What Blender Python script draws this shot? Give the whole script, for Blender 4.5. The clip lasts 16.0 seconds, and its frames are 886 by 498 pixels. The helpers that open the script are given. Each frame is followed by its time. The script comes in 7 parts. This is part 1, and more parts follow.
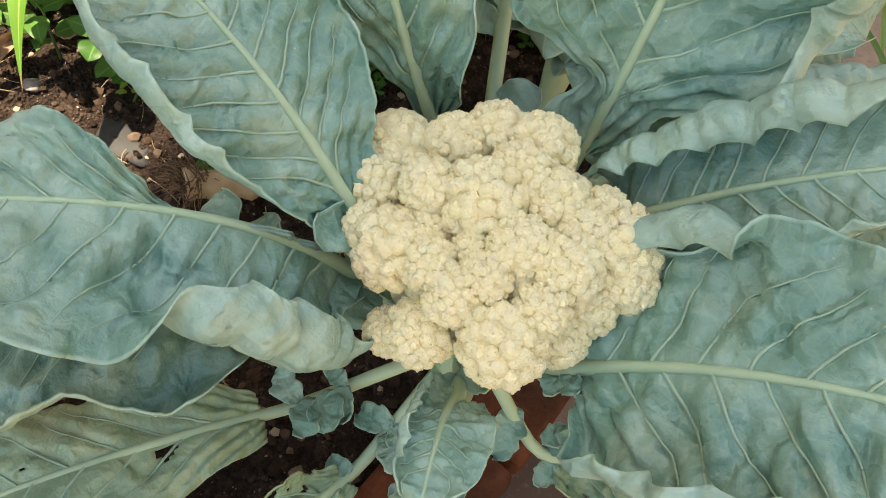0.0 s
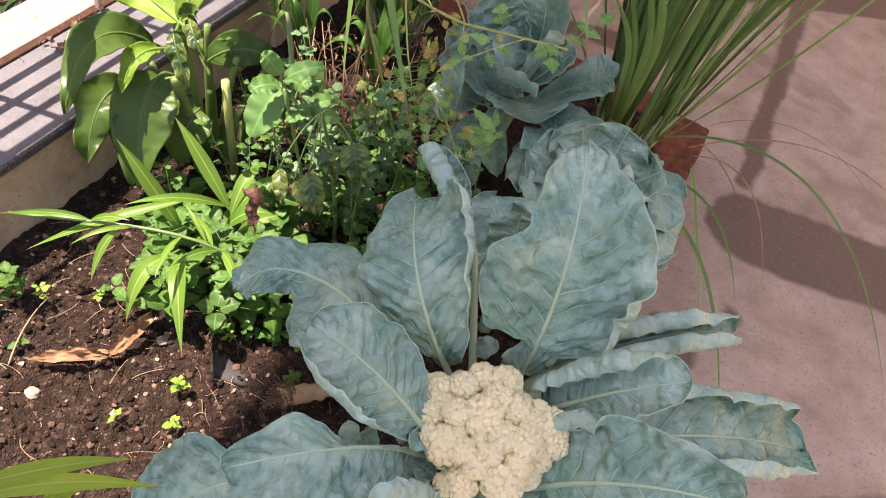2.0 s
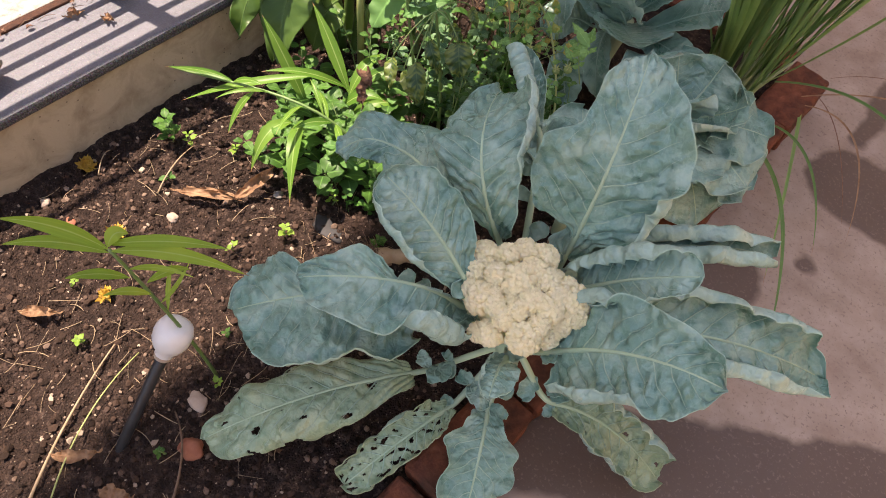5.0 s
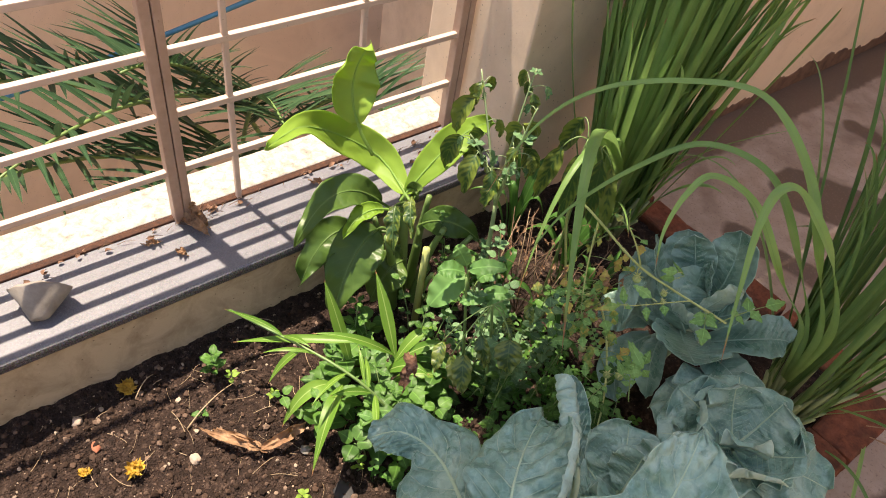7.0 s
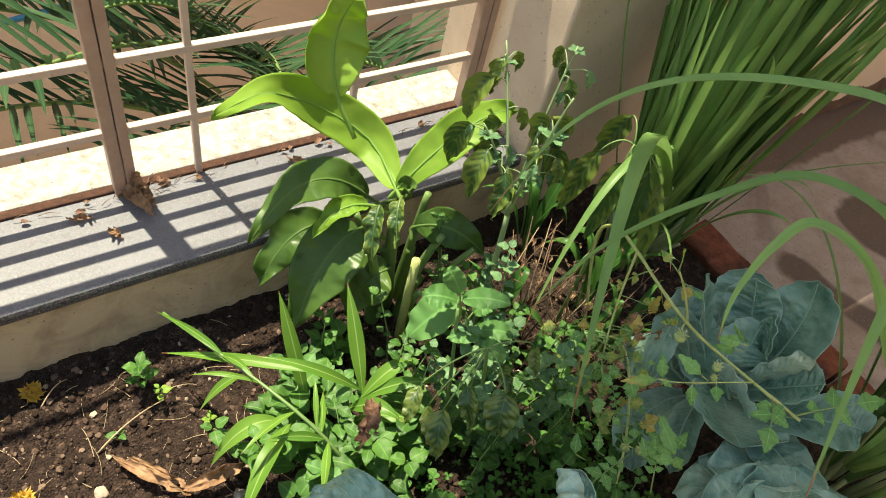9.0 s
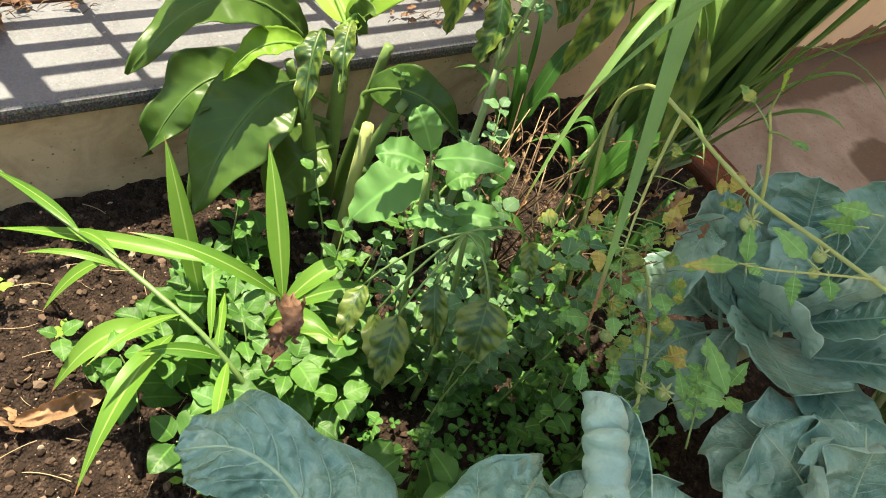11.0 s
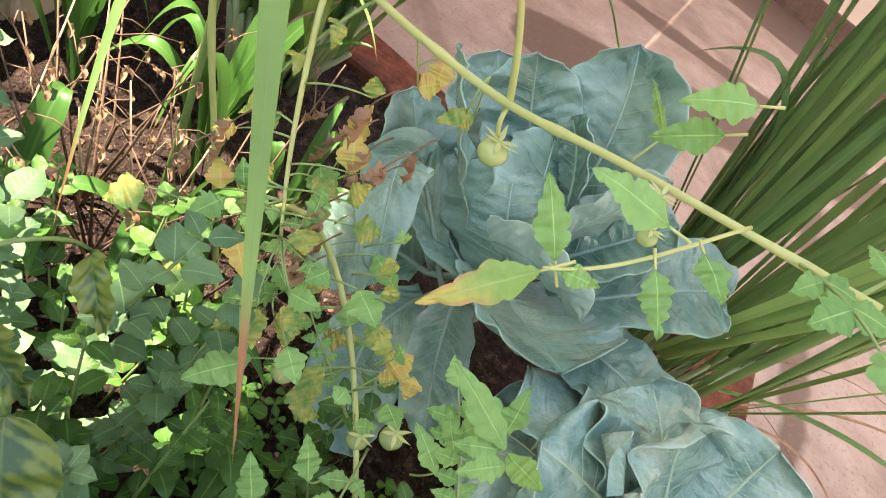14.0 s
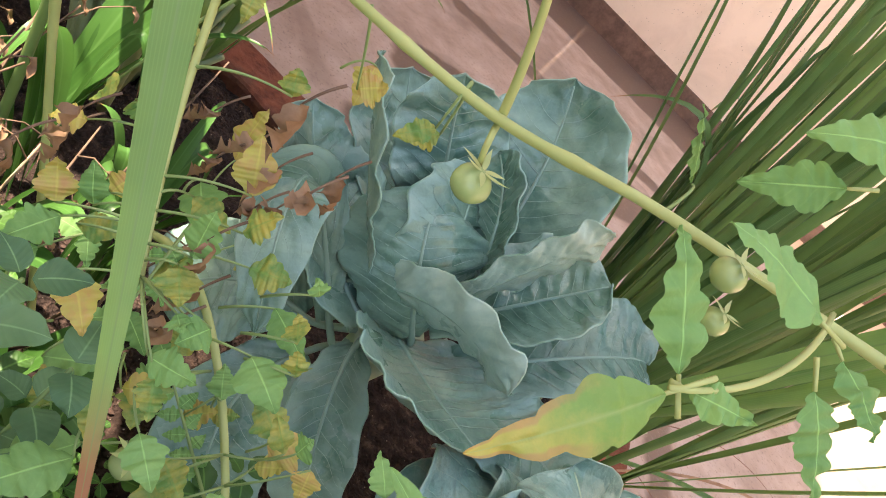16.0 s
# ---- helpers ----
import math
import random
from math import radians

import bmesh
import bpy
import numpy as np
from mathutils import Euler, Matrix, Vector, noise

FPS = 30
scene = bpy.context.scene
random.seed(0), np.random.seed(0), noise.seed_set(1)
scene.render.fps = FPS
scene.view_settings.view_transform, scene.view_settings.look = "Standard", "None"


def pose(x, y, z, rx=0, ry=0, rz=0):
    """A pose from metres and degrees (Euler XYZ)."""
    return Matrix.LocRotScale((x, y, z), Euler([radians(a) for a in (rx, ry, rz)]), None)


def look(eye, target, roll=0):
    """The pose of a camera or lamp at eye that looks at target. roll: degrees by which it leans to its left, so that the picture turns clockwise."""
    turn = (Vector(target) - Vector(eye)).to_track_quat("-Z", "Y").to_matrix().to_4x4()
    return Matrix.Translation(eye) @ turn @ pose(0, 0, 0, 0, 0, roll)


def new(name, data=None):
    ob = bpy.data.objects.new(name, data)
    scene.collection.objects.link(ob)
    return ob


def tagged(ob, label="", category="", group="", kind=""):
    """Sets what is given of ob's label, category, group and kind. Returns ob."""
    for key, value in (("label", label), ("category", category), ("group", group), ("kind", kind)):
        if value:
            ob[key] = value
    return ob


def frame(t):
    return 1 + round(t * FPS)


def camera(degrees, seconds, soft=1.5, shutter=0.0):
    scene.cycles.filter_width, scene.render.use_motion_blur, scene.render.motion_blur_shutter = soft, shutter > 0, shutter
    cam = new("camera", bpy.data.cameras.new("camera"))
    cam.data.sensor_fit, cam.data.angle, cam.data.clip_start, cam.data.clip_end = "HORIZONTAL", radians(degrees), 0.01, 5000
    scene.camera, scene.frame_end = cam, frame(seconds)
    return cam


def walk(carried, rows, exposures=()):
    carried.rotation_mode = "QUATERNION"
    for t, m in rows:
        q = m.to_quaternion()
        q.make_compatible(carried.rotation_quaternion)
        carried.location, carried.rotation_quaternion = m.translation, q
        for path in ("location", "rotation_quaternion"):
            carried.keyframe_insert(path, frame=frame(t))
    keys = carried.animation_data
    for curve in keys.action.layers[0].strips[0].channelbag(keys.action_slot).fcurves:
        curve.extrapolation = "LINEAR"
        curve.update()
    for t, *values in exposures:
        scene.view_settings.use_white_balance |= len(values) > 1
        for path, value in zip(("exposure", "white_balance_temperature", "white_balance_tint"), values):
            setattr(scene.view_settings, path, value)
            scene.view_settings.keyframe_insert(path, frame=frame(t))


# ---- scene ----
cam = camera(62.46, 16.0, soft=1.0)
PATH = [
    (0, (0.0851, -0.2376, 0.6805), (-0.1270, 0.2302, -0.1776), 16.37),
    (0.5, (0.0715, -0.2730, 0.7420), (-0.1670, 0.1867, -0.1135), 14.52),
    (1, (0.0607, -0.4017, 0.9009), (-0.0930, 0.0450, 0.0195), 19.73),
    (1.5, (0.0425, -0.4104, 1.0617), (-0.1125, 0.1301, 0.2347), 18.61),
    (2, (0.0382, -0.4379, 1.1531), (-0.1615, 0.1584, 0.3755), 13.98),
    (2.5, (0.0530, -0.4931, 1.2233), (-0.2074, 0.1227, 0.4797), 10.46),
    (3, (0.0691, -0.5412, 1.2347), (-0.1964, 0.0958, 0.5110), 12.26),
    (3.5, (0.1184, -0.5713, 1.2106), (-0.1447, 0.0010, 0.4339), 10.22),
    (3.7, (0.1383, -0.5423, 1.2154), (-0.1237, -0.0187, 0.4047), 10.0),
    (5.8, (0.2163, -0.5137, 1.2640), (-0.1011, -0.0793, 0.4211), 9.4),
    (6, (0.1847, -0.5130, 1.2902), (-0.1339, -0.0372, 0.4703), 11.52),
    (6.5, (0.1141, -0.4789, 1.3425), (-0.2722, 0.0591, 0.5934), 12.77),
    (7, (0.0588, -0.3731, 1.3579), (-0.4283, 0.1182, 0.6358), 11.27),
    (7.5, (0.0660, -0.2585, 1.3190), (-0.4773, 0.1427, 0.5816), 8.03),
    (8, (0.0389, -0.1991, 1.2886), (-0.4809, 0.2138, 0.5408), 9.42),
    (8.2, (0.0060, -0.2072, 1.2830), (-0.4835, 0.2251, 0.5257), 12.59),
    (10.3, (-0.1793, -0.0773, 0.9319), (-0.6687, 0.4101, 0.2088), 19.59),
    (10.5, (-0.1654, -0.0903, 0.9026), (-0.6315, 0.3831, 0.1552), 20.17),
    (11, (-0.1698, -0.0709, 0.8527), (-0.5932, 0.4411, 0.1053), 24.42),
    (11.5, (-0.1709, -0.0542, 0.8237), (-0.5554, 0.4688, 0.0630), 27.39),
    (12, (-0.1842, -0.0471, 0.8127), (-0.5720, 0.4841, 0.0594), 27.47),
    (12.5, (-0.1987, -0.0214, 0.7941), (-0.5800, 0.5418, 0.0609), 28.03),
    (13, (-0.2500, 0.0848, 0.7408), (-0.5392, 0.7329, 0.0363), 30.66),
    (13.5, (-0.2846, 0.1500, 0.6817), (-0.4744, 0.8705, 0.0147), 33.1),
    (14, (-0.2945, 0.2019, 0.6408), (-0.3553, 0.9513, -0.0186), 37.52),
    (14.5, (-0.3126, 0.2258, 0.5898), (-0.3254, 0.9808, -0.0657), 41.58),
    (15, (-0.3285, 0.2479, 0.5600), (-0.2963, 1.0555, -0.0290), 45.27),
    (15.5, (-0.3307, 0.2660, 0.5614), (-0.2545, 1.1035, 0.0202), 46.4),
    (16, (-0.3372, 0.2689, 0.5580), (-0.2705, 1.1236, 0.0432), 46.61),
]
# stops, kelvin and tint of the phone's own exposure
EXPOSURES = [
    (0.0, 2.23, 8500, 5), (1.0, 2.33, 8100, 12), (2.0, 2.08, 7700, 25), (2.6, 2.0, 7700, 25), (3.1, 1.86, 7800, 14), (3.5, 1.83, 7800, 10), (6.0, 1.88, 7700, 29), (6.5, 1.85, 7800, 22), (7.0, 1.8, 7900, 16), (7.5, 1.73, 7900, 2), (8.2, 1.70, 7900, 1),
    (10.3, 2.02, 8100, 0), (11.2, 2.25, 8100, 0), (12.5, 2.6, 8200, 0), (13.5, 2.95, 7900, 8), (14.0, 3.15, 7800, 16), (14.5, 3.4, 7800, 32), (15.0, 3.2, 7700, 46), (15.5, 3.0, 7700, 34), (16.0, 2.9, 7700, 18),
]
walk(cam, [(t, look(eye, target, roll)) for t, eye, target, roll in PATH], EXPOSURES)

# ---- light ----
SUN_AZ, SUN_EL = radians(192), radians(71)  # direction towards the sun, from +x anticlockwise
world = bpy.data.worlds.new("sky")
scene.world = world
world.use_nodes = True
wn = world.node_tree.nodes
sky = wn.new("ShaderNodeTexSky")
sky.sky_type = "NISHITA"
sky.sun_disc = False
sky.sun_elevation = SUN_EL
sky.sun_rotation = radians(90) - SUN_AZ
wn["Background"].inputs["Strength"].default_value = 0.105
world.node_tree.links.new(sky.outputs[0], wn["Background"].inputs[0])
sun_data = bpy.data.lights.new("sun", "SUN")
sun_data.energy, sun_data.angle, sun_data.color = 3.0, radians(0.6), (1.0, 0.95, 0.86)
sun = new("sun", sun_data)
to_sun = Vector((math.cos(SUN_EL) * math.cos(SUN_AZ), math.cos(SUN_EL) * math.sin(SUN_AZ), math.sin(SUN_EL)))
sun.matrix_world = look(to_sun * 8, (0, 0, 0))

# ---- materials ----
class Nodes:
    """A short way to write node trees."""

    def __init__(self, name):
        self.mat = bpy.data.materials.new(name)
        self.mat.use_nodes = True
        self.tree = self.mat.node_tree
        self.tree.nodes.clear()
        self.out = self.tree.nodes.new("ShaderNodeOutputMaterial")
        self.coord = self.tree.nodes.new("ShaderNodeTexCoord")

    def add(self, kind, **inputs):
        n = self.tree.nodes.new("ShaderNode" + kind)
        for key, value in inputs.items():
            self.set(n, key.replace("_", " "), value)
        return n

    def set(self, n, key, value):
        sock = n.inputs[int(key)] if key.isdigit() else n.inputs[key]
        if isinstance(value, bpy.types.NodeSocket):
            self.tree.links.new(value, sock)
        else:
            sock.default_value = value

    def noise(self, scale, detail=4.0, rough=0.55, vector=None, distortion=0.0):
        n = self.add("TexNoise", Scale=scale, Detail=detail, Roughness=rough, Distortion=distortion)
        self.set(n, "Vector", vector or self.coord.outputs["Object"])
        return n.outputs["Fac"]

    def voronoi(self, scale, vector=None, feature="F1", out="Distance"):
        n = self.add("TexVoronoi", Scale=scale)
        n.feature = feature
        self.set(n, "Vector", vector or self.coord.outputs["Object"])
        return n.outputs[out]

    def ramp(self, fac, *stops):
        n = self.add("ValToRGB", Fac=fac)
        e = n.color_ramp.elements
        while len(e) < len(stops):
            e.new(0.5)
        for k, (pos, col) in enumerate(stops):
            e[k].position = pos
            e[k].color = (*col, 1) if len(col) == 3 else col
        return n.outputs["Color"]

    def mix(self, fac, a, b, how="MIX"):
        n = self.tree.nodes.new("ShaderNodeMix")
        n.data_type, n.blend_type = "RGBA", how
        for sock, value in ((n.inputs[0], fac), (n.inputs[6], a), (n.inputs[7], b)):
            if isinstance(value, bpy.types.NodeSocket):
                self.tree.links.new(value, sock)
            else:
                sock.default_value = (*value, 1) if isinstance(value, tuple) and len(value) == 3 else value
        return n.outputs[2]

    def math(self, op, a, b=0.0, c=0.0):
        n = self.tree.nodes.new("ShaderNodeMath")
        n.operation = op
        for k, value in enumerate((a, b, c)):
            if isinstance(value, bpy.types.NodeSocket):
                self.tree.links.new(value, n.inputs[k])
            else:
                n.inputs[k].default_value = value
        return n.outputs[0]

    def bump(self, height, strength=0.4, distance=0.002):
        return self.add("Bump", Height=height, Strength=strength, Distance=distance).outputs[0]

    def uv(self):
        n = self.add("SeparateXYZ", Vector=self.coord.outputs["UV"])
        return n.outputs[0], n.outputs[1]

    def random(self):
        return self.add("ObjectInfo").outputs["Random"]

    def island(self):
        return self.add("NewGeometry").outputs["Random Per Island"]

    def done(self, color, rough=0.6, normal=None, metal=0.0, spec=0.5, translucent=0.0, translucent_color=None, sheen=0.0):
        p = self.add("BsdfPrincipled", Base_Color=color if isinstance(color, bpy.types.NodeSocket) else (*color, 1), Roughness=rough, Metallic=metal)
        self.set(p, "Specular IOR Level", spec)
        if sheen:
            self.set(p, "Sheen Weight", sheen)
        if normal:
            self.set(p, "Normal", normal)
        shader = p.outputs[0]
        if translucent:
            t = self.add("BsdfTranslucent", Color=translucent_color or color)
            m = self.add("MixShader", Fac=translucent)
            self.tree.links.new(shader, m.inputs[1])
            self.tree.links.new(t.outputs[0], m.inputs[2])
            shader = m.outputs[0]
        self.tree.links.new(shader, self.out.inputs["Surface"])
        return self.mat


def soil_material():
    n = Nodes("soil")
    big, fine, grit = n.noise(5, 5), n.noise(60, 8, 0.7), n.voronoi(260)
    col = n.ramp(fine, (0.32, (0.009, 0.006, 0.005)), (0.54, (0.052, 0.032, 0.025)), (0.76, (0.22, 0.145, 0.11)))
    col = n.mix(n.ramp(big, (0.4, (0, 0, 0)), (0.65, (0.6, 0.6, 0.6))), col, (0.040, 0.024, 0.018))
    speck = n.ramp(n.voronoi(130, out="Distance"), (0.06, (1, 1, 1)), (0.12, (0, 0, 0)))
    col = n.mix(speck, col, (0.34, 0.27, 0.21))
    h = n.math("ADD", n.math("MULTIPLY", fine, 1.0), n.math("MULTIPLY", grit, 0.5))
    return n.done(col, 0.9, n.bump(h, 1.0, 0.012), spec=0.2)


FLOOR_TOP = -0.045


def floor_material():
    n = Nodes("worn_concrete")
    big, mid, fine = n.noise(1.7, 4, 0.6, distortion=0.6), n.noise(9, 6, 0.65), n.noise(220, 3)
    col = n.ramp(mid, (0.3, (0.265, 0.187, 0.142)), (0.52, (0.36, 0.272, 0.217)), (0.75, (0.445, 0.35, 0.288)))
    warp = n.add("VectorMath")
    warp.operation = "ADD"
    n.set(warp, "0", n.coord.outputs["Object"])
    n.set(warp, "1", n.add("CombineXYZ", X=n.math("MULTIPLY", n.math("SUBTRACT", n.noise(11, 5), 0.5), 0.06), Y=n.math("MULTIPLY", n.math("SUBTRACT", n.noise(9, 5), 0.5), 0.06)).outputs[0])

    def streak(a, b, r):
        # a dark patch round the line from a to b
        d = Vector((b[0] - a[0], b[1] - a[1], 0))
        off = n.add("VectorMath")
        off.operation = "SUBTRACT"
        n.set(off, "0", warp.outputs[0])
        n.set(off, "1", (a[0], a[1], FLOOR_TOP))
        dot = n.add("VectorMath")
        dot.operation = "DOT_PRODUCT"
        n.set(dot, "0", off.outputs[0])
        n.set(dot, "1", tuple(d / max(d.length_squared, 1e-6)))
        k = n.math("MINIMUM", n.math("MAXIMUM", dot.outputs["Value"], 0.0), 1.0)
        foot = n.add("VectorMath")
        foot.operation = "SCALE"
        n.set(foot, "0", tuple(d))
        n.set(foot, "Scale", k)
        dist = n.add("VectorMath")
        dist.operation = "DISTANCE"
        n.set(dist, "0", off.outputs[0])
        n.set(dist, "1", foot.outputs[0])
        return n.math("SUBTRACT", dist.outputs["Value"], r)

    patch_dist = None
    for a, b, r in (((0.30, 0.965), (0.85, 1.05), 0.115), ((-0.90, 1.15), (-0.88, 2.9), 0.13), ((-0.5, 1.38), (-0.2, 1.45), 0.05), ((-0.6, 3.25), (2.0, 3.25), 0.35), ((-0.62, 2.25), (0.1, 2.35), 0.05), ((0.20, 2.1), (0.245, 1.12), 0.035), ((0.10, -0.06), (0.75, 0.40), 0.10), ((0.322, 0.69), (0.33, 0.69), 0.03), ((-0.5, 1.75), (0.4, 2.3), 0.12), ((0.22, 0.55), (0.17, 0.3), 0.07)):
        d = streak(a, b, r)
        patch_dist = d if patch_dist is None else n.math("MINIMUM", patch_dist, d)
    darker = n.ramp(n.math("ADD", patch_dist, 0.5), (0.485, (0.95, 0.95, 0.95)), (0.500, (0, 0, 0)))
    darker = n.mix(n.ramp(big, (0.55, (0, 0, 0)), (0.58, (0.5, 0.5, 0.5))), darker, (0.6, 0.6, 0.6), "LIGHTEN")
    col = n.mix(darker, col, (0.105, 0.066, 0.047))
    col = n.mix(n.ramp(n.noise(130, 4, 0.7), (0.56, (0, 0, 0)), (0.66, (0.75, 0.75, 0.75))), col, (0.20, 0.14, 0.11))
    dots = n.ramp(n.voronoi(34), (0.035, (1, 1, 1)), (0.06, (0, 0, 0)))
    dots = n.math("MULTIPLY", dots, n.ramp(n.noise(7, 4), (0.52, (0, 0, 0)), (0.62, (0.8, 0.8, 0.8))))
    col = n.mix(dots, col, (0.07, 0.05, 0.045))
    return n.done(col, n.ramp(darker, (0, (0.75, 0.75, 0.75)), (1, (0.5, 0.5, 0.5))), n.bump(n.math("ADD", mid, n.math("MULTIPLY", fine, 0.3)), 0.35, 0.003))


def paint_material(name, col, dirt, scale=7.0, amount=0.5, rough=0.7):
    n = Nodes(name)
    stain = n.noise(scale, 7, 0.65, distortion=0.5)
    spots = n.ramp(n.voronoi(75), (0.09, (1, 1, 1)), (0.16, (0, 0, 0)))
    c = n.mix(n.ramp(stain, (0.42, (0, 0, 0)), (0.72, (amount, amount, amount))), col, dirt)
    c = n.mix(n.math("MULTIPLY", n.math("MULTIPLY", spots, n.ramp(n.noise(16, 4), (0.45, (0, 0, 0)), (0.6, (1, 1, 1)))), 0.8), c, tuple(v * 0.3 for v in dirt))
    return n.done(c, rough, n.bump(n.noise(140, 4), 0.3, 0.002))


def granite_material():
    n = Nodes("granite")
    grain = n.voronoi(420, out="Color")
    col = n.mix(0.5, n.ramp(n.noise(300, 3), (0.35, (0.02, 0.02, 0.024)), (0.7, (0.22, 0.22, 0.24))), grain, "MULTIPLY")
    dust = n.noise(11, 6, 0.7)
    flat = n.add("SeparateXYZ", Vector=n.add("NewGeometry").outputs["Normal"]).outputs[2]
    settled = n.math("MULTIPLY", n.ramp(dust, (0.25, (0.42, 0.42, 0.42)), (0.7, (0.9, 0.9, 0.9))), n.math("MAXIMUM", n.math("POWER", n.math("MAXIMUM", flat, 0.0), 8.0), 0.06))
    col = n.mix(settled, col, (0.172, 0.174, 0.196))
    chips = n.ramp(n.noise(95, 4, 0.7), (0.66, (0, 0, 0)), (0.70, (0.7, 0.7, 0.7)))
    col = n.mix(chips, col, (0.42, 0.40, 0.38))
    return n.done(col, 0.42, n.bump(dust, 0.1, 0.001))


def rust_material():
    n = Nodes("rust")
    k = n.noise(90, 6, 0.7)
    return n.done(n.ramp(k, (0.3, (0.022, 0.009, 0.006)), (0.6, (0.07, 0.026, 0.013)), (0.82, (0.19, 0.085, 0.045))), 0.9, n.bump(k, 0.7, 0.003))


def rail_material(name="cream_pink_rail_paint", clean=(0.62, 0.47, 0.39), worn=(0.42, 0.29, 0.23)):
    n = Nodes(name)
    k = n.noise(24, 6, 0.7)
    chips = n.ramp(n.noise(70, 5, 0.7), (0.66, (0, 0, 0)), (0.7, (1, 1, 1)))
    col = n.mix(n.ramp(k, (0.4, (0, 0, 0)), (0.8, (0.6, 0.6, 0.6))), clean, worn)
    return n.done(n.mix(chips, col, (0.17, 0.08, 0.05)), 0.45, n.bump(k, 0.15, 0.001))


def brick_material():
    n = Nodes("red_brick")
    k = n.noise(45, 8, 0.7)
    col = n.ramp(k, (0.3, (0.10, 0.033, 0.02)), (0.55, (0.21, 0.07, 0.04)), (0.8, (0.30, 0.125, 0.075)))
    soot = n.ramp(n.noise(14, 5), (0.45, (0, 0, 0)), (0.7, (0.8, 0.8, 0.8)))
    col = n.mix(soot, col, (0.05, 0.03, 0.022))
    return n.done(col, 0.9, n.bump(k, 0.9, 0.005), spec=0.2)


def brassica_material(name, tone, pale, edge, waxy=0.5, relief=0.85, wax_sheen=None):
    """Waxy blue-green leaf: mottled wax, pale net of small veins, lighter rim; the margin can carry painted sky sheen.
    """
    n = Nodes(name)
    u, v = n.uv()
    mott = n.noise(34, 6, 0.65)
    cloud = n.noise(15, 5, 0.6, distortion=0.5)
    col = n.mix(n.ramp(mott, (0.36, (0, 0, 0)), (0.64, (1, 1, 1))), tone, pale)
    col = n.mix(n.ramp(cloud, (0.47, (0, 0, 0)), (0.66, (0.75, 0.75, 0.75))), col, edge)
    col = n.mix(n.ramp(cloud, (0.26, (0.4, 0.4, 0.4)), (0.40, (0, 0, 0))), col, tuple(c * 0.7 for c in tone))
    if wax_sheen:
        # wax and sky reflection, painted into the colour towards the margin
        col = n.mix(n.ramp(n.math("ADD", n.math("ABSOLUTE", v), n.math("MULTIPLY", n.math("SUBTRACT", mott, 0.5), 0.5)), (0.45, (0, 0, 0)), (1.0, (0.75, 0.75, 0.75))), col, wax_sheen)
    net = n.ramp(n.voronoi(62, feature="DISTANCE_TO_EDGE"), (0.0, (0.20, 0.20, 0.20)), (0.05, (0, 0, 0)))
    col = n.mix(net, col, edge)
    fine = n.ramp(n.voronoi(260, feature="DISTANCE_TO_EDGE"), (0.0, (0.10, 0.10, 0.10)), (0.07, (0, 0, 0)))
    col = n.mix(fine, col, edge)
    # droppings and dust specks
    speck = n.math("MULTIPLY", n.ramp(n.voronoi(120), (0.05, (1, 1, 1)), (0.09, (0, 0, 0))), n.ramp(n.noise(13, 4), (0.58, (0, 0, 0)), (0.66, (0.8, 0.8, 0.8))))
    col = n.mix(speck, col, (0.62, 0.66, 0.58))
    rim = n.ramp(n.math("ABSOLUTE", v), (0.972, (0, 0, 0)), (0.997, (0.5, 0.5, 0.5)))
    col = n.mix(rim, col, tuple(min(1, c * 1.35) for c in edge))
    h = n.math("ADD", n.math("MULTIPLY", n.noise(38, 2, 0.5, distortion=0.7), 1.9), n.math("MULTIPLY", n.noise(130, 4, 0.6), 0.40))
    gloss = n.ramp(n.noise(22, 4), (0.35, (0.24, 0.24, 0.24)), (0.7, (0.42, 0.42, 0.42)))
    return n.done(col, gloss, n.bump(h, relief, 0.006), spec=waxy + 0.2, translucent=0.09, translucent_color=(*edge, 1))


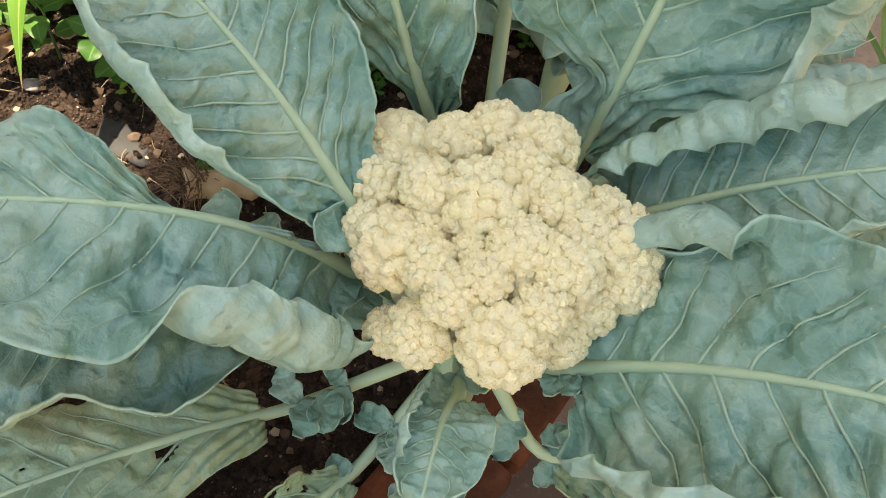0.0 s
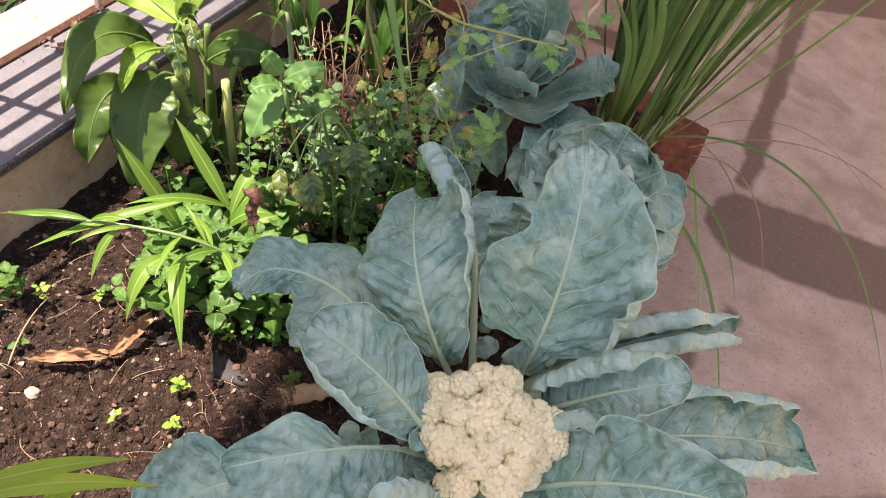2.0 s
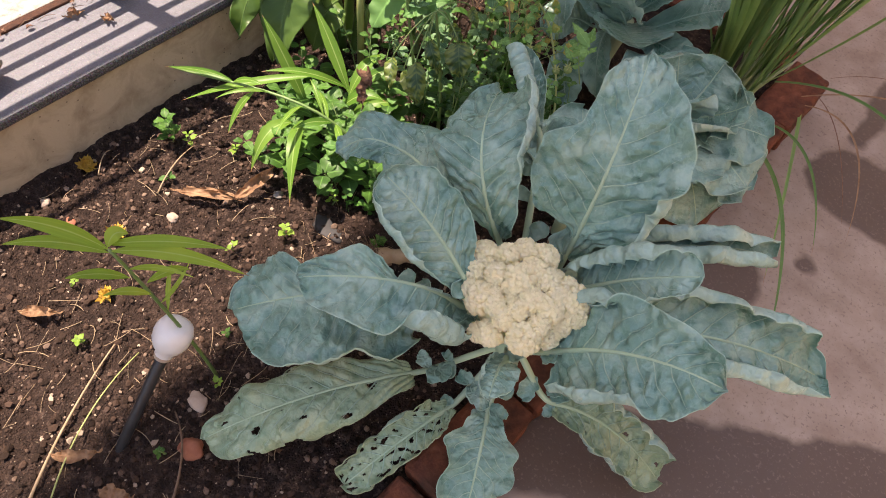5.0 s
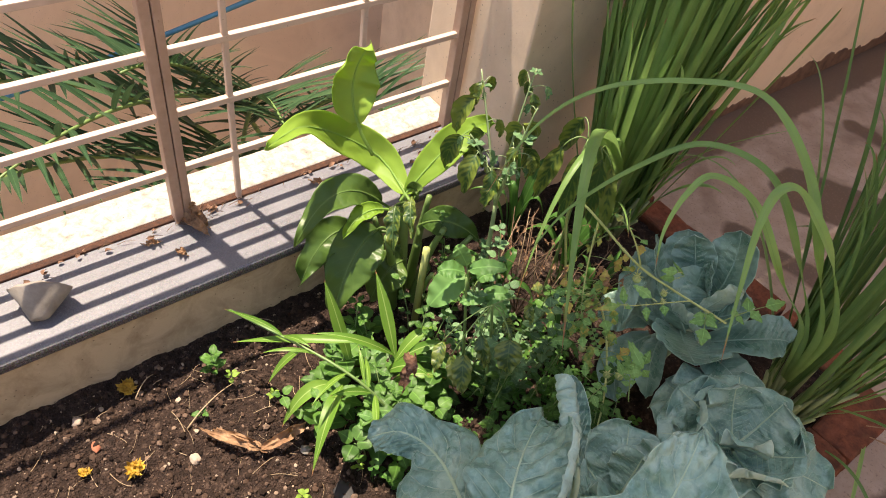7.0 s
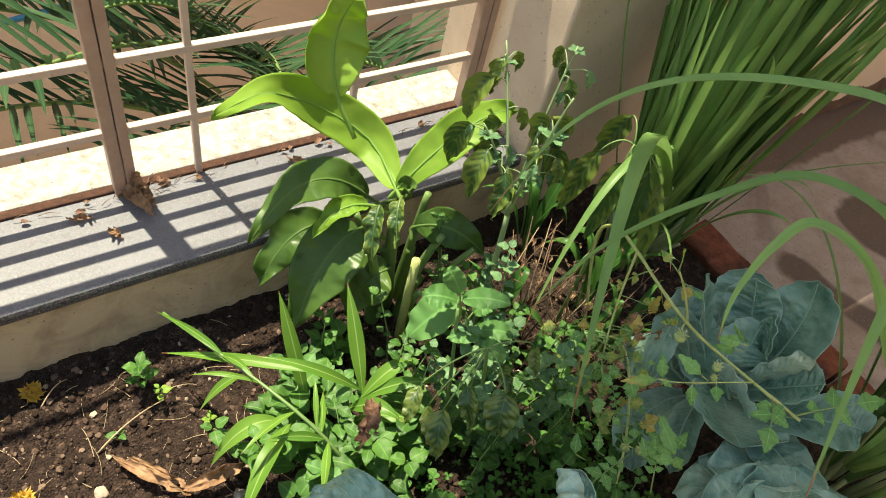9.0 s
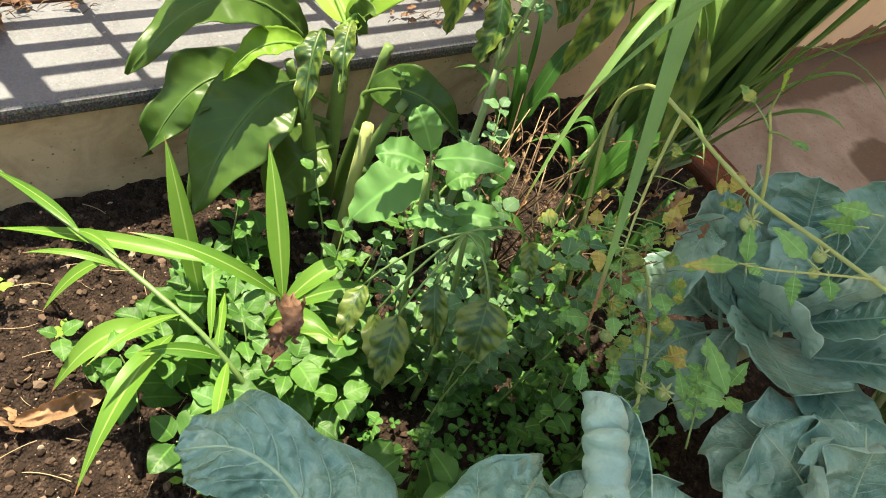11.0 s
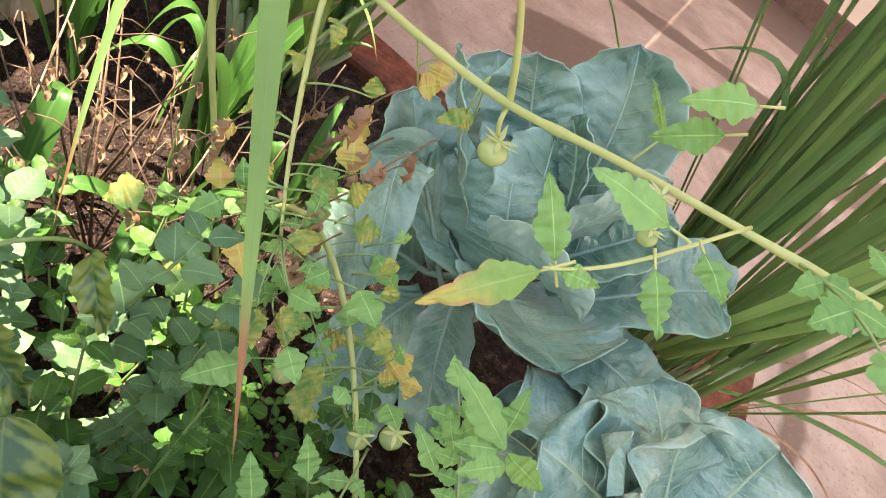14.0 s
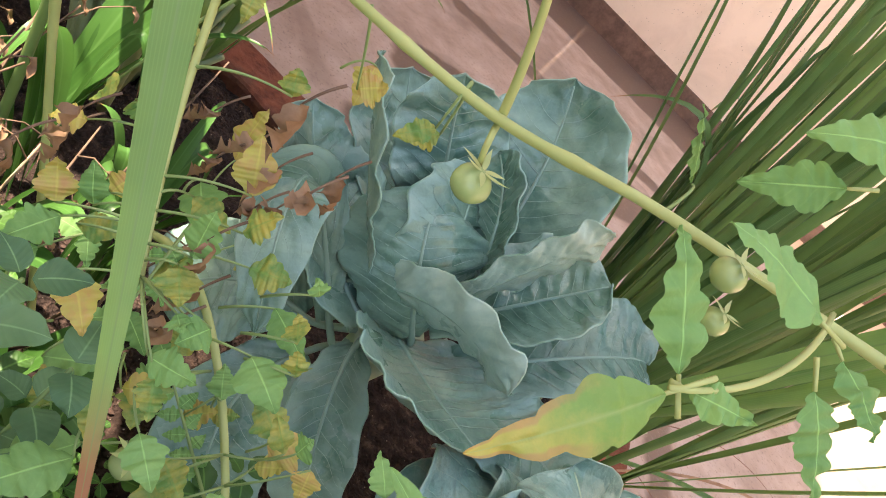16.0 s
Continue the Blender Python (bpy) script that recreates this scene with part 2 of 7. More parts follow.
def plain_leaf_material(name, dark, light, translucent=0.3, rough=0.45, scale=30.0, vein=None, stripes=0.0, veins=46.0, ribbed=0.12):
    """Green leaf with a paler midrib; each leaf differs a little."""
    n = Nodes(name)
    u, v = n.uv()
    k = n.noise(scale, 4)
    r = n.math("ADD", n.math("MULTIPLY", k, 0.55), n.math("MULTIPLY", n.math("FRACT", n.math("ADD", n.island(), n.random())), 0.5))
    col = n.mix(n.ramp(r, (0.2, (0, 0, 0)), (0.85, (1, 1, 1))), dark, light)
    if stripes:
        w = n.math("SINE", n.math("MULTIPLY", v, stripes))
        col = n.mix(n.ramp(w, (0.3, (0, 0, 0)), (1.0, (0.2, 0.2, 0.2))), col, light)
        # withered tips
        col = n.mix(n.ramp(n.math("ADD", u, n.math("MULTIPLY", k, 0.05)), (0.955, (0, 0, 0)), (0.985, (1, 1, 1))), col, (0.36, 0.17, 0.09))
    mid = n.ramp(n.math("ABSOLUTE", v), (0.0, (0.7, 0.7, 0.7)), (ribbed, (0, 0, 0)))
    col = n.mix(mid, col, vein or tuple(min(1, c * 1.6) for c in light))
    height = k
    if not stripes:
        # side veins that slant from the midrib to the edge
        side = n.math("SINE", n.math("MULTIPLY", n.math("SUBTRACT", u, n.math("MULTIPLY", n.math("ABSOLUTE", v), 0.22)), veins))
        line = n.math("MULTIPLY", n.ramp(side, (0.9, (0, 0, 0)), (1.0, (0.12, 0.12, 0.12))), n.ramp(k, (0.38, (0.2, 0.2, 0.2)), (0.6, (1, 1, 1))))
        col = n.mix(line, col, vein or tuple(min(1, c * 1.35) for c in light))
        height = n.math("SUBTRACT", n.math("MULTIPLY", k, 0.6), n.math("MULTIPLY", side, 0.06))
    return n.done(col, rough, n.bump(height, 0.45, 0.002), spec=0.3, translucent=translucent, translucent_color=col)


def spotted_leaf_material(name, green, blotch, translucent=0.25, lo=0.5, hi=0.62, scale=55.0):
    """Ailing leaf: green veins, blotches of another colour."""
    n = Nodes(name)
    u, v = n.uv()
    k = n.noise(scale, 4, 0.6)
    shift = n.math("ADD", k, n.math("MULTIPLY", n.math("SUBTRACT", n.island(), 0.5), 0.5))
    col = n.mix(n.ramp(shift, (lo, (0, 0, 0)), (hi, (1, 1, 1))), green, blotch)
    mid = n.ramp(n.math("ABSOLUTE", v), (0.0, (0.6, 0.6, 0.6)), (0.1, (0, 0, 0)))
    col = n.mix(mid, col, tuple(min(1, c * 1.3) for c in green))
    return n.done(col, 0.5, n.bump(k, 0.25, 0.002), translucent=translucent, translucent_color=col)


def turning_leaf_material():
    """Tomato leaf that turns yellow from the tip, with scorched red margins."""
    n = Nodes("turning_tomato_leaf")
    u, v = n.uv()
    k = n.noise(140, 5, 0.65)
    col = n.mix(k, (0.16, 0.31, 0.06), (0.24, 0.40, 0.10))
    far = n.math("ADD", u, n.math("MULTIPLY", n.math("SUBTRACT", k, 0.5), 1.2))
    col = n.mix(n.ramp(far, (0.30, (0, 0, 0)), (0.95, (0.9, 0.9, 0.9))), col, (0.50, 0.43, 0.09))
    burnt = n.math("MULTIPLY", n.ramp(n.math("ADD", n.math("ABSOLUTE", v), n.math("MULTIPLY", k, 0.5)), (0.85, (0, 0, 0)), (1.45, (0.7, 0.7, 0.7))), n.ramp(u, (0.3, (0, 0, 0)), (0.6, (0.8, 0.8, 0.8))))
    col = n.mix(burnt, col, (0.44, 0.22, 0.11))
    col = n.mix(n.ramp(n.math("ABSOLUTE", v), (0.0, (0.6, 0.6, 0.6)), (0.1, (0, 0, 0))), col, (0.34, 0.45, 0.16))
    return n.done(col, 0.5, n.bump(k, 0.3, 0.002), translucent=0.3, translucent_color=col)


def blotched_leaf_material():
    """Dark leaf with yellow between its side veins."""
    n = Nodes("blotched_dark_leaf")
    u, v = n.uv()
    k = n.noise(45, 4, 0.6)
    away = n.math("ABSOLUTE", v)
    side = n.math("SINE", n.math("MULTIPLY", n.math("SUBTRACT", u, n.math("MULTIPLY", away, 0.22)), 44.0))
    green = n.math("ADD", n.math("MULTIPLY", side, 0.17), n.math("ADD", n.math("MULTIPLY", away, -0.55), n.math("MULTIPLY", n.math("SUBTRACT", k, 0.5), 1.6)))
    green = n.math("ADD", green, n.math("MULTIPLY", n.math("SUBTRACT", n.random(), 0.5), 0.5))
    col = n.mix(n.ramp(n.math("ADD", green, 0.5), (0.08, (0, 0, 0)), (0.42, (1, 1, 1))), (0.125, 0.175, 0.032), (0.026, 0.072, 0.018))
    col = n.mix(n.ramp(away, (0.0, (0.5, 0.5, 0.5)), (0.06, (0, 0, 0))), col, (0.12, 0.19, 0.05))
    return n.done(col, 0.42, n.bump(n.math("SUBTRACT", k, n.math("MULTIPLY", side, 0.1)), 0.4, 0.002), translucent=0.15, translucent_color=col)


def stalk_material(name, a, b, rough=0.45):
    n = Nodes(name)
    k = n.noise(40, 4)
    return n.done(n.mix(k, a, b), rough, n.bump(n.noise(150, 3), 0.15, 0.001), translucent=0.0)


def curd_material():
    n = Nodes("cauliflower_curd")
    grain = n.voronoi(340)
    grain2 = n.voronoi(950)
    tint = n.noise(30, 3)
    col = n.mix(tint, (0.94, 0.80, 0.47), (0.97, 0.88, 0.60))
    h = n.math("SUBTRACT", 1.0, n.math("ADD", n.math("MULTIPLY", grain, 1.0), n.math("MULTIPLY", grain2, 0.5)))
    p = n.add("BsdfPrincipled", Base_Color=col, Roughness=0.75, Normal=n.bump(h, 0.85, 0.0014))
    n.set(p, "Specular IOR Level", 0.2)
    n.set(p, "Subsurface Weight", 0.15)
    n.set(p, "Subsurface Radius", (0.004, 0.003, 0.0015))
    n.set(p, "Subsurface Scale", 1.0)
    n.tree.links.new(p.outputs[0], n.out.inputs["Surface"])
    return n.mat


def simple(name, a, b, scale=40.0, rough=0.7, bump=0.3, metal=0.0, translucent=0.0):
    n = Nodes(name)
    k = n.noise(scale, 6, 0.65)
    return n.done(n.mix(n.ramp(k, (0.3, (0, 0, 0)), (0.7, (1, 1, 1))), a, b), rough, n.bump(k, bump, 0.002), metal, translucent=translucent)


def pebble_material():
    n = Nodes("grit")
    col = n.ramp(n.island(), (0.0, (0.035, 0.022, 0.017)), (0.55, (0.075, 0.047, 0.036)), (0.85, (0.17, 0.11, 0.08)), (1.0, (0.38, 0.30, 0.23)))
    return n.done(col, 0.9, n.bump(n.noise(200, 4), 0.5, 0.001), spec=0.2)


def crumb_material():
    n = Nodes("soil_crumbs")
    col = n.ramp(n.island(), (0.0, (0.014, 0.009, 0.007)), (0.5, (0.042, 0.026, 0.019)), (0.85, (0.085, 0.052, 0.038)), (0.95, (0.19, 0.13, 0.098)), (1.0, (0.46, 0.36, 0.27)))
    return n.done(col, 0.92, n.bump(n.noise(420, 4, 0.7), 0.6, 0.001), spec=0.15)


SOIL, FLOOR = soil_material(), floor_material()
PEACH = paint_material("peach_wall_paint", (0.78, 0.62, 0.475), (0.56, 0.42, 0.31), 5.0, 0.6)
CREAM = paint_material("cream_wall_paint", (0.52, 0.44, 0.32), (0.26, 0.19, 0.125), 14.0, 0.85)
WHITEWASH = paint_material("white_weathered_paint", (0.43, 0.405, 0.365), (0.15, 0.13, 0.108), 48.0, 0.95)
FAR_WALL = paint_material("far_wall_paint", (0.80, 0.61, 0.47), (0.60, 0.44, 0.33), 1.6, 0.7)
GRANITE, RUST, RAIL, BRICK = granite_material(), rust_material(), rail_material(), brick_material()
POST = rail_material("brown_pink_post_paint", (0.44, 0.30, 0.235), (0.27, 0.155, 0.11))
CAULI = brassica_material("cauliflower_leaf", (0.125, 0.270, 0.210), (0.215, 0.385, 0.315), (0.40, 0.56, 0.46))
CAULI_OLD = brassica_material("old_cauliflower_leaf", (0.20, 0.33, 0.21), (0.32, 0.45, 0.30), (0.45, 0.52, 0.32))
CABBAGE = brassica_material("cabbage_leaf", (0.060, 0.155, 0.112), (0.115, 0.240, 0.182), (0.24, 0.38, 0.28), 0.5, 0.35, (0.235, 0.390, 0.325))
RIB = stalk_material("pale_leaf_rib", (0.34, 0.48, 0.32), (0.45, 0.58, 0.41))
VEIN = stalk_material("leaf_vein", (0.30, 0.44, 0.33), (0.38, 0.52, 0.39))
CABBAGE_VEIN = stalk_material("cabbage_leaf_vein", (0.17, 0.29, 0.225), (0.25, 0.37, 0.29))
CURD = curd_material()
GRIT = pebble_material()
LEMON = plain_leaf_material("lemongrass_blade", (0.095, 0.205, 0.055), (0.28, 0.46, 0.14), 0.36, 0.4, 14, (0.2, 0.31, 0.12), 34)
# darker copy of LEMON: the shade on the right clump is in its colour
LEMON_SHADE = plain_leaf_material("shaded_lemongrass_blade", (0.070, 0.150, 0.048), (0.205, 0.345, 0.11), 0.22, 0.42, 14, (0.17, 0.27, 0.11), 34)
RANK_GRASS = plain_leaf_material("rank_grass_blade", (0.035, 0.11, 0.022), (0.08, 0.21, 0.045), 0.35, 0.4, 20, (0.11, 0.25, 0.07), 14)
LEMON_SHEATH = stalk_material("lemongrass_sheath", (0.20, 0.27, 0.12), (0.33, 0.38, 0.20))
LIME = plain_leaf_material("lime_grass_blade", (0.075, 0.20, 0.026), (0.17, 0.32, 0.050), 0.36, 0.4, 20, (0.45, 0.6, 0.2), 14)
LIME_PALE = plain_leaf_material("yellow_lime_grass_blade", (0.20, 0.36, 0.03), (0.40, 0.54, 0.07), 0.45, 0.4, 20, (0.5, 0.62, 0.2), 14)
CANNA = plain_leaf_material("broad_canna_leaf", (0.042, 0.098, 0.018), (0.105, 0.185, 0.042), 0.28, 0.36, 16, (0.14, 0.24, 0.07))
# young yellow-green, with sunlight on the top leaves put into the brighter colour
CANNA_YOUNG_LIT = plain_leaf_material("young_sunlit_canna_leaf", (0.22, 0.40, 0.05), (0.34, 0.52, 0.09), 0.5, 0.45, 16, (0.3, 0.5, 0.14))
WEED = plain_leaf_material("weed_leaf", (0.038, 0.112, 0.022), (0.100, 0.235, 0.043), 0.32, 0.5, 40)
WEED_DARK = plain_leaf_material("dark_weed_leaf", (0.035, 0.095, 0.022), (0.085, 0.20, 0.042), 0.25, 0.45, 40)
WEED_PALE = plain_leaf_material("pale_weed_leaf", (0.085, 0.215, 0.055), (0.130, 0.285, 0.085), 0.3, 0.5, 30)
BUSH = plain_leaf_material("grey_green_bush_leaf", (0.055, 0.135, 0.060), (0.15, 0.28, 0.125), 0.22, 0.5, 60, ribbed=0.07)
CLOVER = plain_leaf_material("clover_leaf", (0.040, 0.13, 0.024), (0.10, 0.255, 0.045), 0.35, 0.6, 40)
TOMATO_LEAF = plain_leaf_material("tomato_leaf", (0.130, 0.290, 0.080), (0.255, 0.465, 0.150), 0.3, 0.55, 170, veins=30.0, ribbed=0.06)
TOMATO_OLD = spotted_leaf_material("yellowing_tomato_leaf", (0.13, 0.27, 0.06), (0.46, 0.41, 0.09), 0.3, 0.42, 0.70, 110.0)
DRY_TOMATO = spotted_leaf_material("dying_tomato_leaf", (0.46, 0.42, 0.09), (0.52, 0.30, 0.11), 0.28, 0.46, 0.74, 120.0)
CRUMB = crumb_material()
MOTTLED = blotched_leaf_material()
TURNING = turning_leaf_material()
VINE = stalk_material("vine_stem", (0.32, 0.38, 0.12), (0.45, 0.48, 0.19), 0.6)
LEAF_STALK = stalk_material("tomato_leaf_stalk", (0.16, 0.26, 0.08), (0.26, 0.35, 0.13), 0.6)
SAPLING = stalk_material("pale_sapling_stem", (0.17, 0.26, 0.11), (0.28, 0.37, 0.19), 0.6)
STEM = stalk_material("green_stem", (0.10, 0.18, 0.05), (0.17, 0.27, 0.09))
DRY = simple("dry_leaf", (0.20, 0.10, 0.05), (0.42, 0.26, 0.15), 40, 0.85, 0.5, translucent=0.15)
DRY_DARK = simple("dark_dry_leaf", (0.10, 0.045, 0.026), (0.30, 0.165, 0.105), 90, 0.85, 0.9, translucent=0.1)
STRAW = simple("dry_straw", (0.30, 0.205, 0.12), (0.46, 0.35, 0.23), 30, 0.85, 0.3)
TWIG = simple("brown_twig", (0.09, 0.05, 0.03), (0.22, 0.14, 0.09), 60, 0.9, 0.5)
CAULI_BACK = brassica_material("cauliflower_leaf_underside", (0.28, 0.44, 0.375), (0.37, 0.53, 0.45), (0.45, 0.60, 0.48), 0.35)
CABBAGE_BACK = brassica_material("cabbage_leaf_underside", (0.24, 0.385, 0.325), (0.33, 0.475, 0.40), (0.44, 0.565, 0.46), 0.35, 0.3)
PETAL = simple("yellow_petal", (0.34, 0.17, 0.02), (0.62, 0.40, 0.05), 90, 0.6, 0.3, translucent=0.2)
WHITE_PLASTIC = simple("white_plastic", (0.72, 0.70, 0.68), (0.80, 0.79, 0.77), 14, 0.3, 0.05)
BLACK_PLASTIC = simple("black_plastic", (0.018, 0.018, 0.02), (0.04, 0.04, 0.043), 20, 0.4, 0.1)
DAMP = simple("damp_brown_plaster", (0.085, 0.045, 0.032), (0.20, 0.115, 0.08), 26, 0.8, 0.6)
STONE = simple("grey_stone", (0.16, 0.14, 0.12), (0.30, 0.27, 0.24), 25, 0.85, 0.6)
PALE_STONE = simple("pale_stone", (0.34, 0.25, 0.19), (0.50, 0.40, 0.32), 25, 0.85, 0.5)
RED_STONE = simple("brick_chip", (0.24, 0.08, 0.045), (0.36, 0.14, 0.08), 40, 0.9, 0.6)
DARK_STONE = simple("dark_stone", (0.03, 0.028, 0.03), (0.075, 0.07, 0.07), 30, 0.8, 0.5)
SLATE = simple("damp_dark_stone", (0.014, 0.013, 0.014), (0.035, 0.032, 0.033), 30, 0.7, 0.5)
FROND = plain_leaf_material("palm_leaflet", (0.020, 0.058, 0.026), (0.055, 0.115, 0.05), 0.2, 0.4, 10)
BLUE = simple("blue_hose", (0.03, 0.16, 0.28), (0.05, 0.24, 0.40), 20, 0.5, 0.1)
GREEN_TOMATO = simple("green_tomato", (0.24, 0.34, 0.11), (0.36, 0.45, 0.19), 18, 0.25, 0.05)
GLASS_DARK = simple("dark_window", (0.02, 0.02, 0.022), (0.04, 0.04, 0.045), 8, 0.15, 0.02)

# ---- building helpers ----
UP = Vector((0, 0, 1))


def thing(name, at, label, category, group="", kind=""):
    ob = new(name)
    ob.location = at
    ob.empty_display_size = 0.02
    return tagged(ob, label, category, group, kind)


def mesh_of(name, verts, faces, material, uvs=None, smooth=True):
    me = bpy.data.meshes.new(name)
    me.from_pydata(verts, [], faces)
    me.materials.append(material)
    if smooth:
        me.shade_smooth()
    if uvs is not None:
        layer = me.uv_layers.new(name="UVMap")
        idx = np.empty(len(me.loops), dtype=np.int32)
        me.loops.foreach_get("vertex_index", idx)
        layer.data.foreach_set("uv", np.asarray(uvs, dtype=np.float32)[idx].ravel())
    return me


def part(name, data, material=None, parent=None, label=""):
    """Links a mesh or a bmesh as one mesh object under a thing or a part."""
    if isinstance(data, bmesh.types.BMesh):
        me = bpy.data.meshes.new(name)
        data.to_mesh(me)
        data.free()
        me.materials.append(material)
        data = me
    ob = new(name, data)
    ob.parent = parent
    return tagged(ob, label)


class Heap:
    """Vertices, faces and uv gathered into one mesh."""

    def __init__(self):
        self.v, self.f, self.uv = [], [], []

    def add(self, v, f, uv=None):
        o = len(self.v)
        self.v += [tuple(p) for p in v]
        self.f += [tuple(i + o for i in face) for face in f]
        self.uv += uv if uv else [(0, 0.5)] * len(v)

    def mesh(self, name, material, smooth=True):
        return mesh_of(name, self.v, self.f, material, self.uv, smooth)


def bezier(points, u):
    p = [Vector(q) for q in points]
    while len(p) > 1:
        p = [a.lerp(b, u) for a, b in zip(p, p[1:])]
    return p[0]


def strand(points, u):
    """A smooth curve through all the points."""
    p = [Vector(q) for q in points]
    k = min(len(p) - 2, int(u * (len(p) - 1)))
    s = u * (len(p) - 1) - k
    a, b, c, d = p[max(0, k - 1)], p[k], p[k + 1], p[min(len(p) - 1, k + 2)]
    return 0.5 * (2 * b + (c - a) * s + (2 * a - 5 * b + 4 * c - d) * s ** 2 + (3 * b - a - 3 * c + d) * s ** 3)


def grid_faces(nu, nv):
    return [(i * nv + j, i * nv + j + 1, (i + 1) * nv + j + 1, (i + 1) * nv + j) for i in range(nu - 1) for j in range(nv - 1)]


def tube(path, radii, sides=6, cap=True):
    """A tapered tube along points; radii: one a point."""
    path = [Vector(p) for p in path]
    n = len(path)
    verts, faces = [], []
    side = None
    for i, p in enumerate(path):
        t = (path[min(i + 1, n - 1)] - path[max(i - 1, 0)])
        t = t.normalized() if t.length > 1e-9 else UP
        if side is None:
            side = t.cross(UP if abs(t.z) < 0.9 else Vector((1, 0, 0))).normalized()
        side = (side - t * side.dot(t)).normalized()
        other = t.cross(side)
        for k in range(sides):
            a = 2 * math.pi * k / sides
            verts.append(p + (side * math.cos(a) + other * math.sin(a)) * radii[i])
    for i in range(n - 1):
        for k in range(sides):
            a, b = i * sides + k, i * sides + (k + 1) % sides
            faces.append((a, b, b + sides, a + sides))
    if cap:
        faces.append(tuple(range(sides))[::-1])
        faces.append(tuple((n - 1) * sides + k for k in range(sides)))
    return verts, faces


def box(heap, lo, hi):
    x0, y0, z0 = lo
    x1, y1, z1 = hi
    v = [(x0, y0, z0), (x1, y0, z0), (x1, y1, z0), (x0, y1, z0), (x0, y0, z1), (x1, y0, z1), (x1, y1, z1), (x0, y1, z1)]
    heap.add(v, [(0, 3, 2, 1), (4, 5, 6, 7), (0, 1, 5, 4), (1, 2, 6, 5), (2, 3, 7, 6), (3, 0, 4, 7)])


def block(name, lo, hi, material, bevel=0.0, wobble=0.0, cuts=0):
    """A box as a bmesh with rounded edges and an uneven surface."""
    bm = bmesh.new()
    bmesh.ops.create_cube(bm, size=1)
    lo, hi = Vector(lo), Vector(hi)
    for v in bm.verts:
        v.co = Vector(((v.co.x + 0.5) * (hi.x - lo.x) + lo.x, (v.co.y + 0.5) * (hi.y - lo.y) + lo.y, (v.co.z + 0.5) * (hi.z - lo.z) + lo.z))
    if cuts:
        bmesh.ops.subdivide_edges(bm, edges=bm.edges[:], cuts=cuts, use_grid_fill=True)
    if bevel:
        sharp = [e for e in bm.edges if e.calc_face_angle(0) > 0.5]
        bmesh.ops.bevel(bm, geom=sharp, offset=bevel, segments=2, affect="EDGES", profile=0.5)
    if wobble:
        for v in bm.verts:
            v.co += noise.noise_vector(v.co * 30) * wobble
    me = bpy.data.meshes.new(name)
    bm.to_mesh(me)
    bm.free()
    me.materials.append(material)
    return me


# outlines of leaves: half width from the base (0) to the tip (1)
def ovate(u):
    return math.sin(math.pi * u ** 0.75) ** 0.8 if 0 < u < 1 else 0.0


def paddle(u):
    return max(0.0, (0.10 + 0.90 * min(1, u / 0.5) ** 1.3)) * (1 - max(0, (u - 0.55) / 0.45) ** 2.6) ** 0.5 if u < 1 else 0.0


def broad(u):
    return max(0.0, (0.30 + 0.70 * min(1, u / 0.4) ** 0.9)) * (1 - max(0, (u - 0.6) / 0.4) ** 2.4) ** 0.5 if u < 1 else 0.0


def blade_outline(u):
    return min(1, 0.55 + u * 2.2) * (1 - u ** 2.2) if u < 1 else 0.0


def lance(u):
    return math.sin(math.pi * u ** 0.8) ** 1.15 if 0 < u < 1 else 0.0


def profile(*stops):
    """Half widths in metres at places along a leaf, joined smoothly."""
    def at(u):
        for (a, p), (b, q) in zip(stops, stops[1:]):
            if u <= b:
                k = min(1, max(0, (u - a) / (b - a)))
                return p + (q - p) * k * k * (3 - 2 * k)
        return 0.0
    return at


def bow(a, m, b):
    """The three points of a bend that passes through the middle one."""
    a, m, b = Vector(a), Vector(m), Vector(b)
    return (a, m * 2 - (a + b) / 2, b)


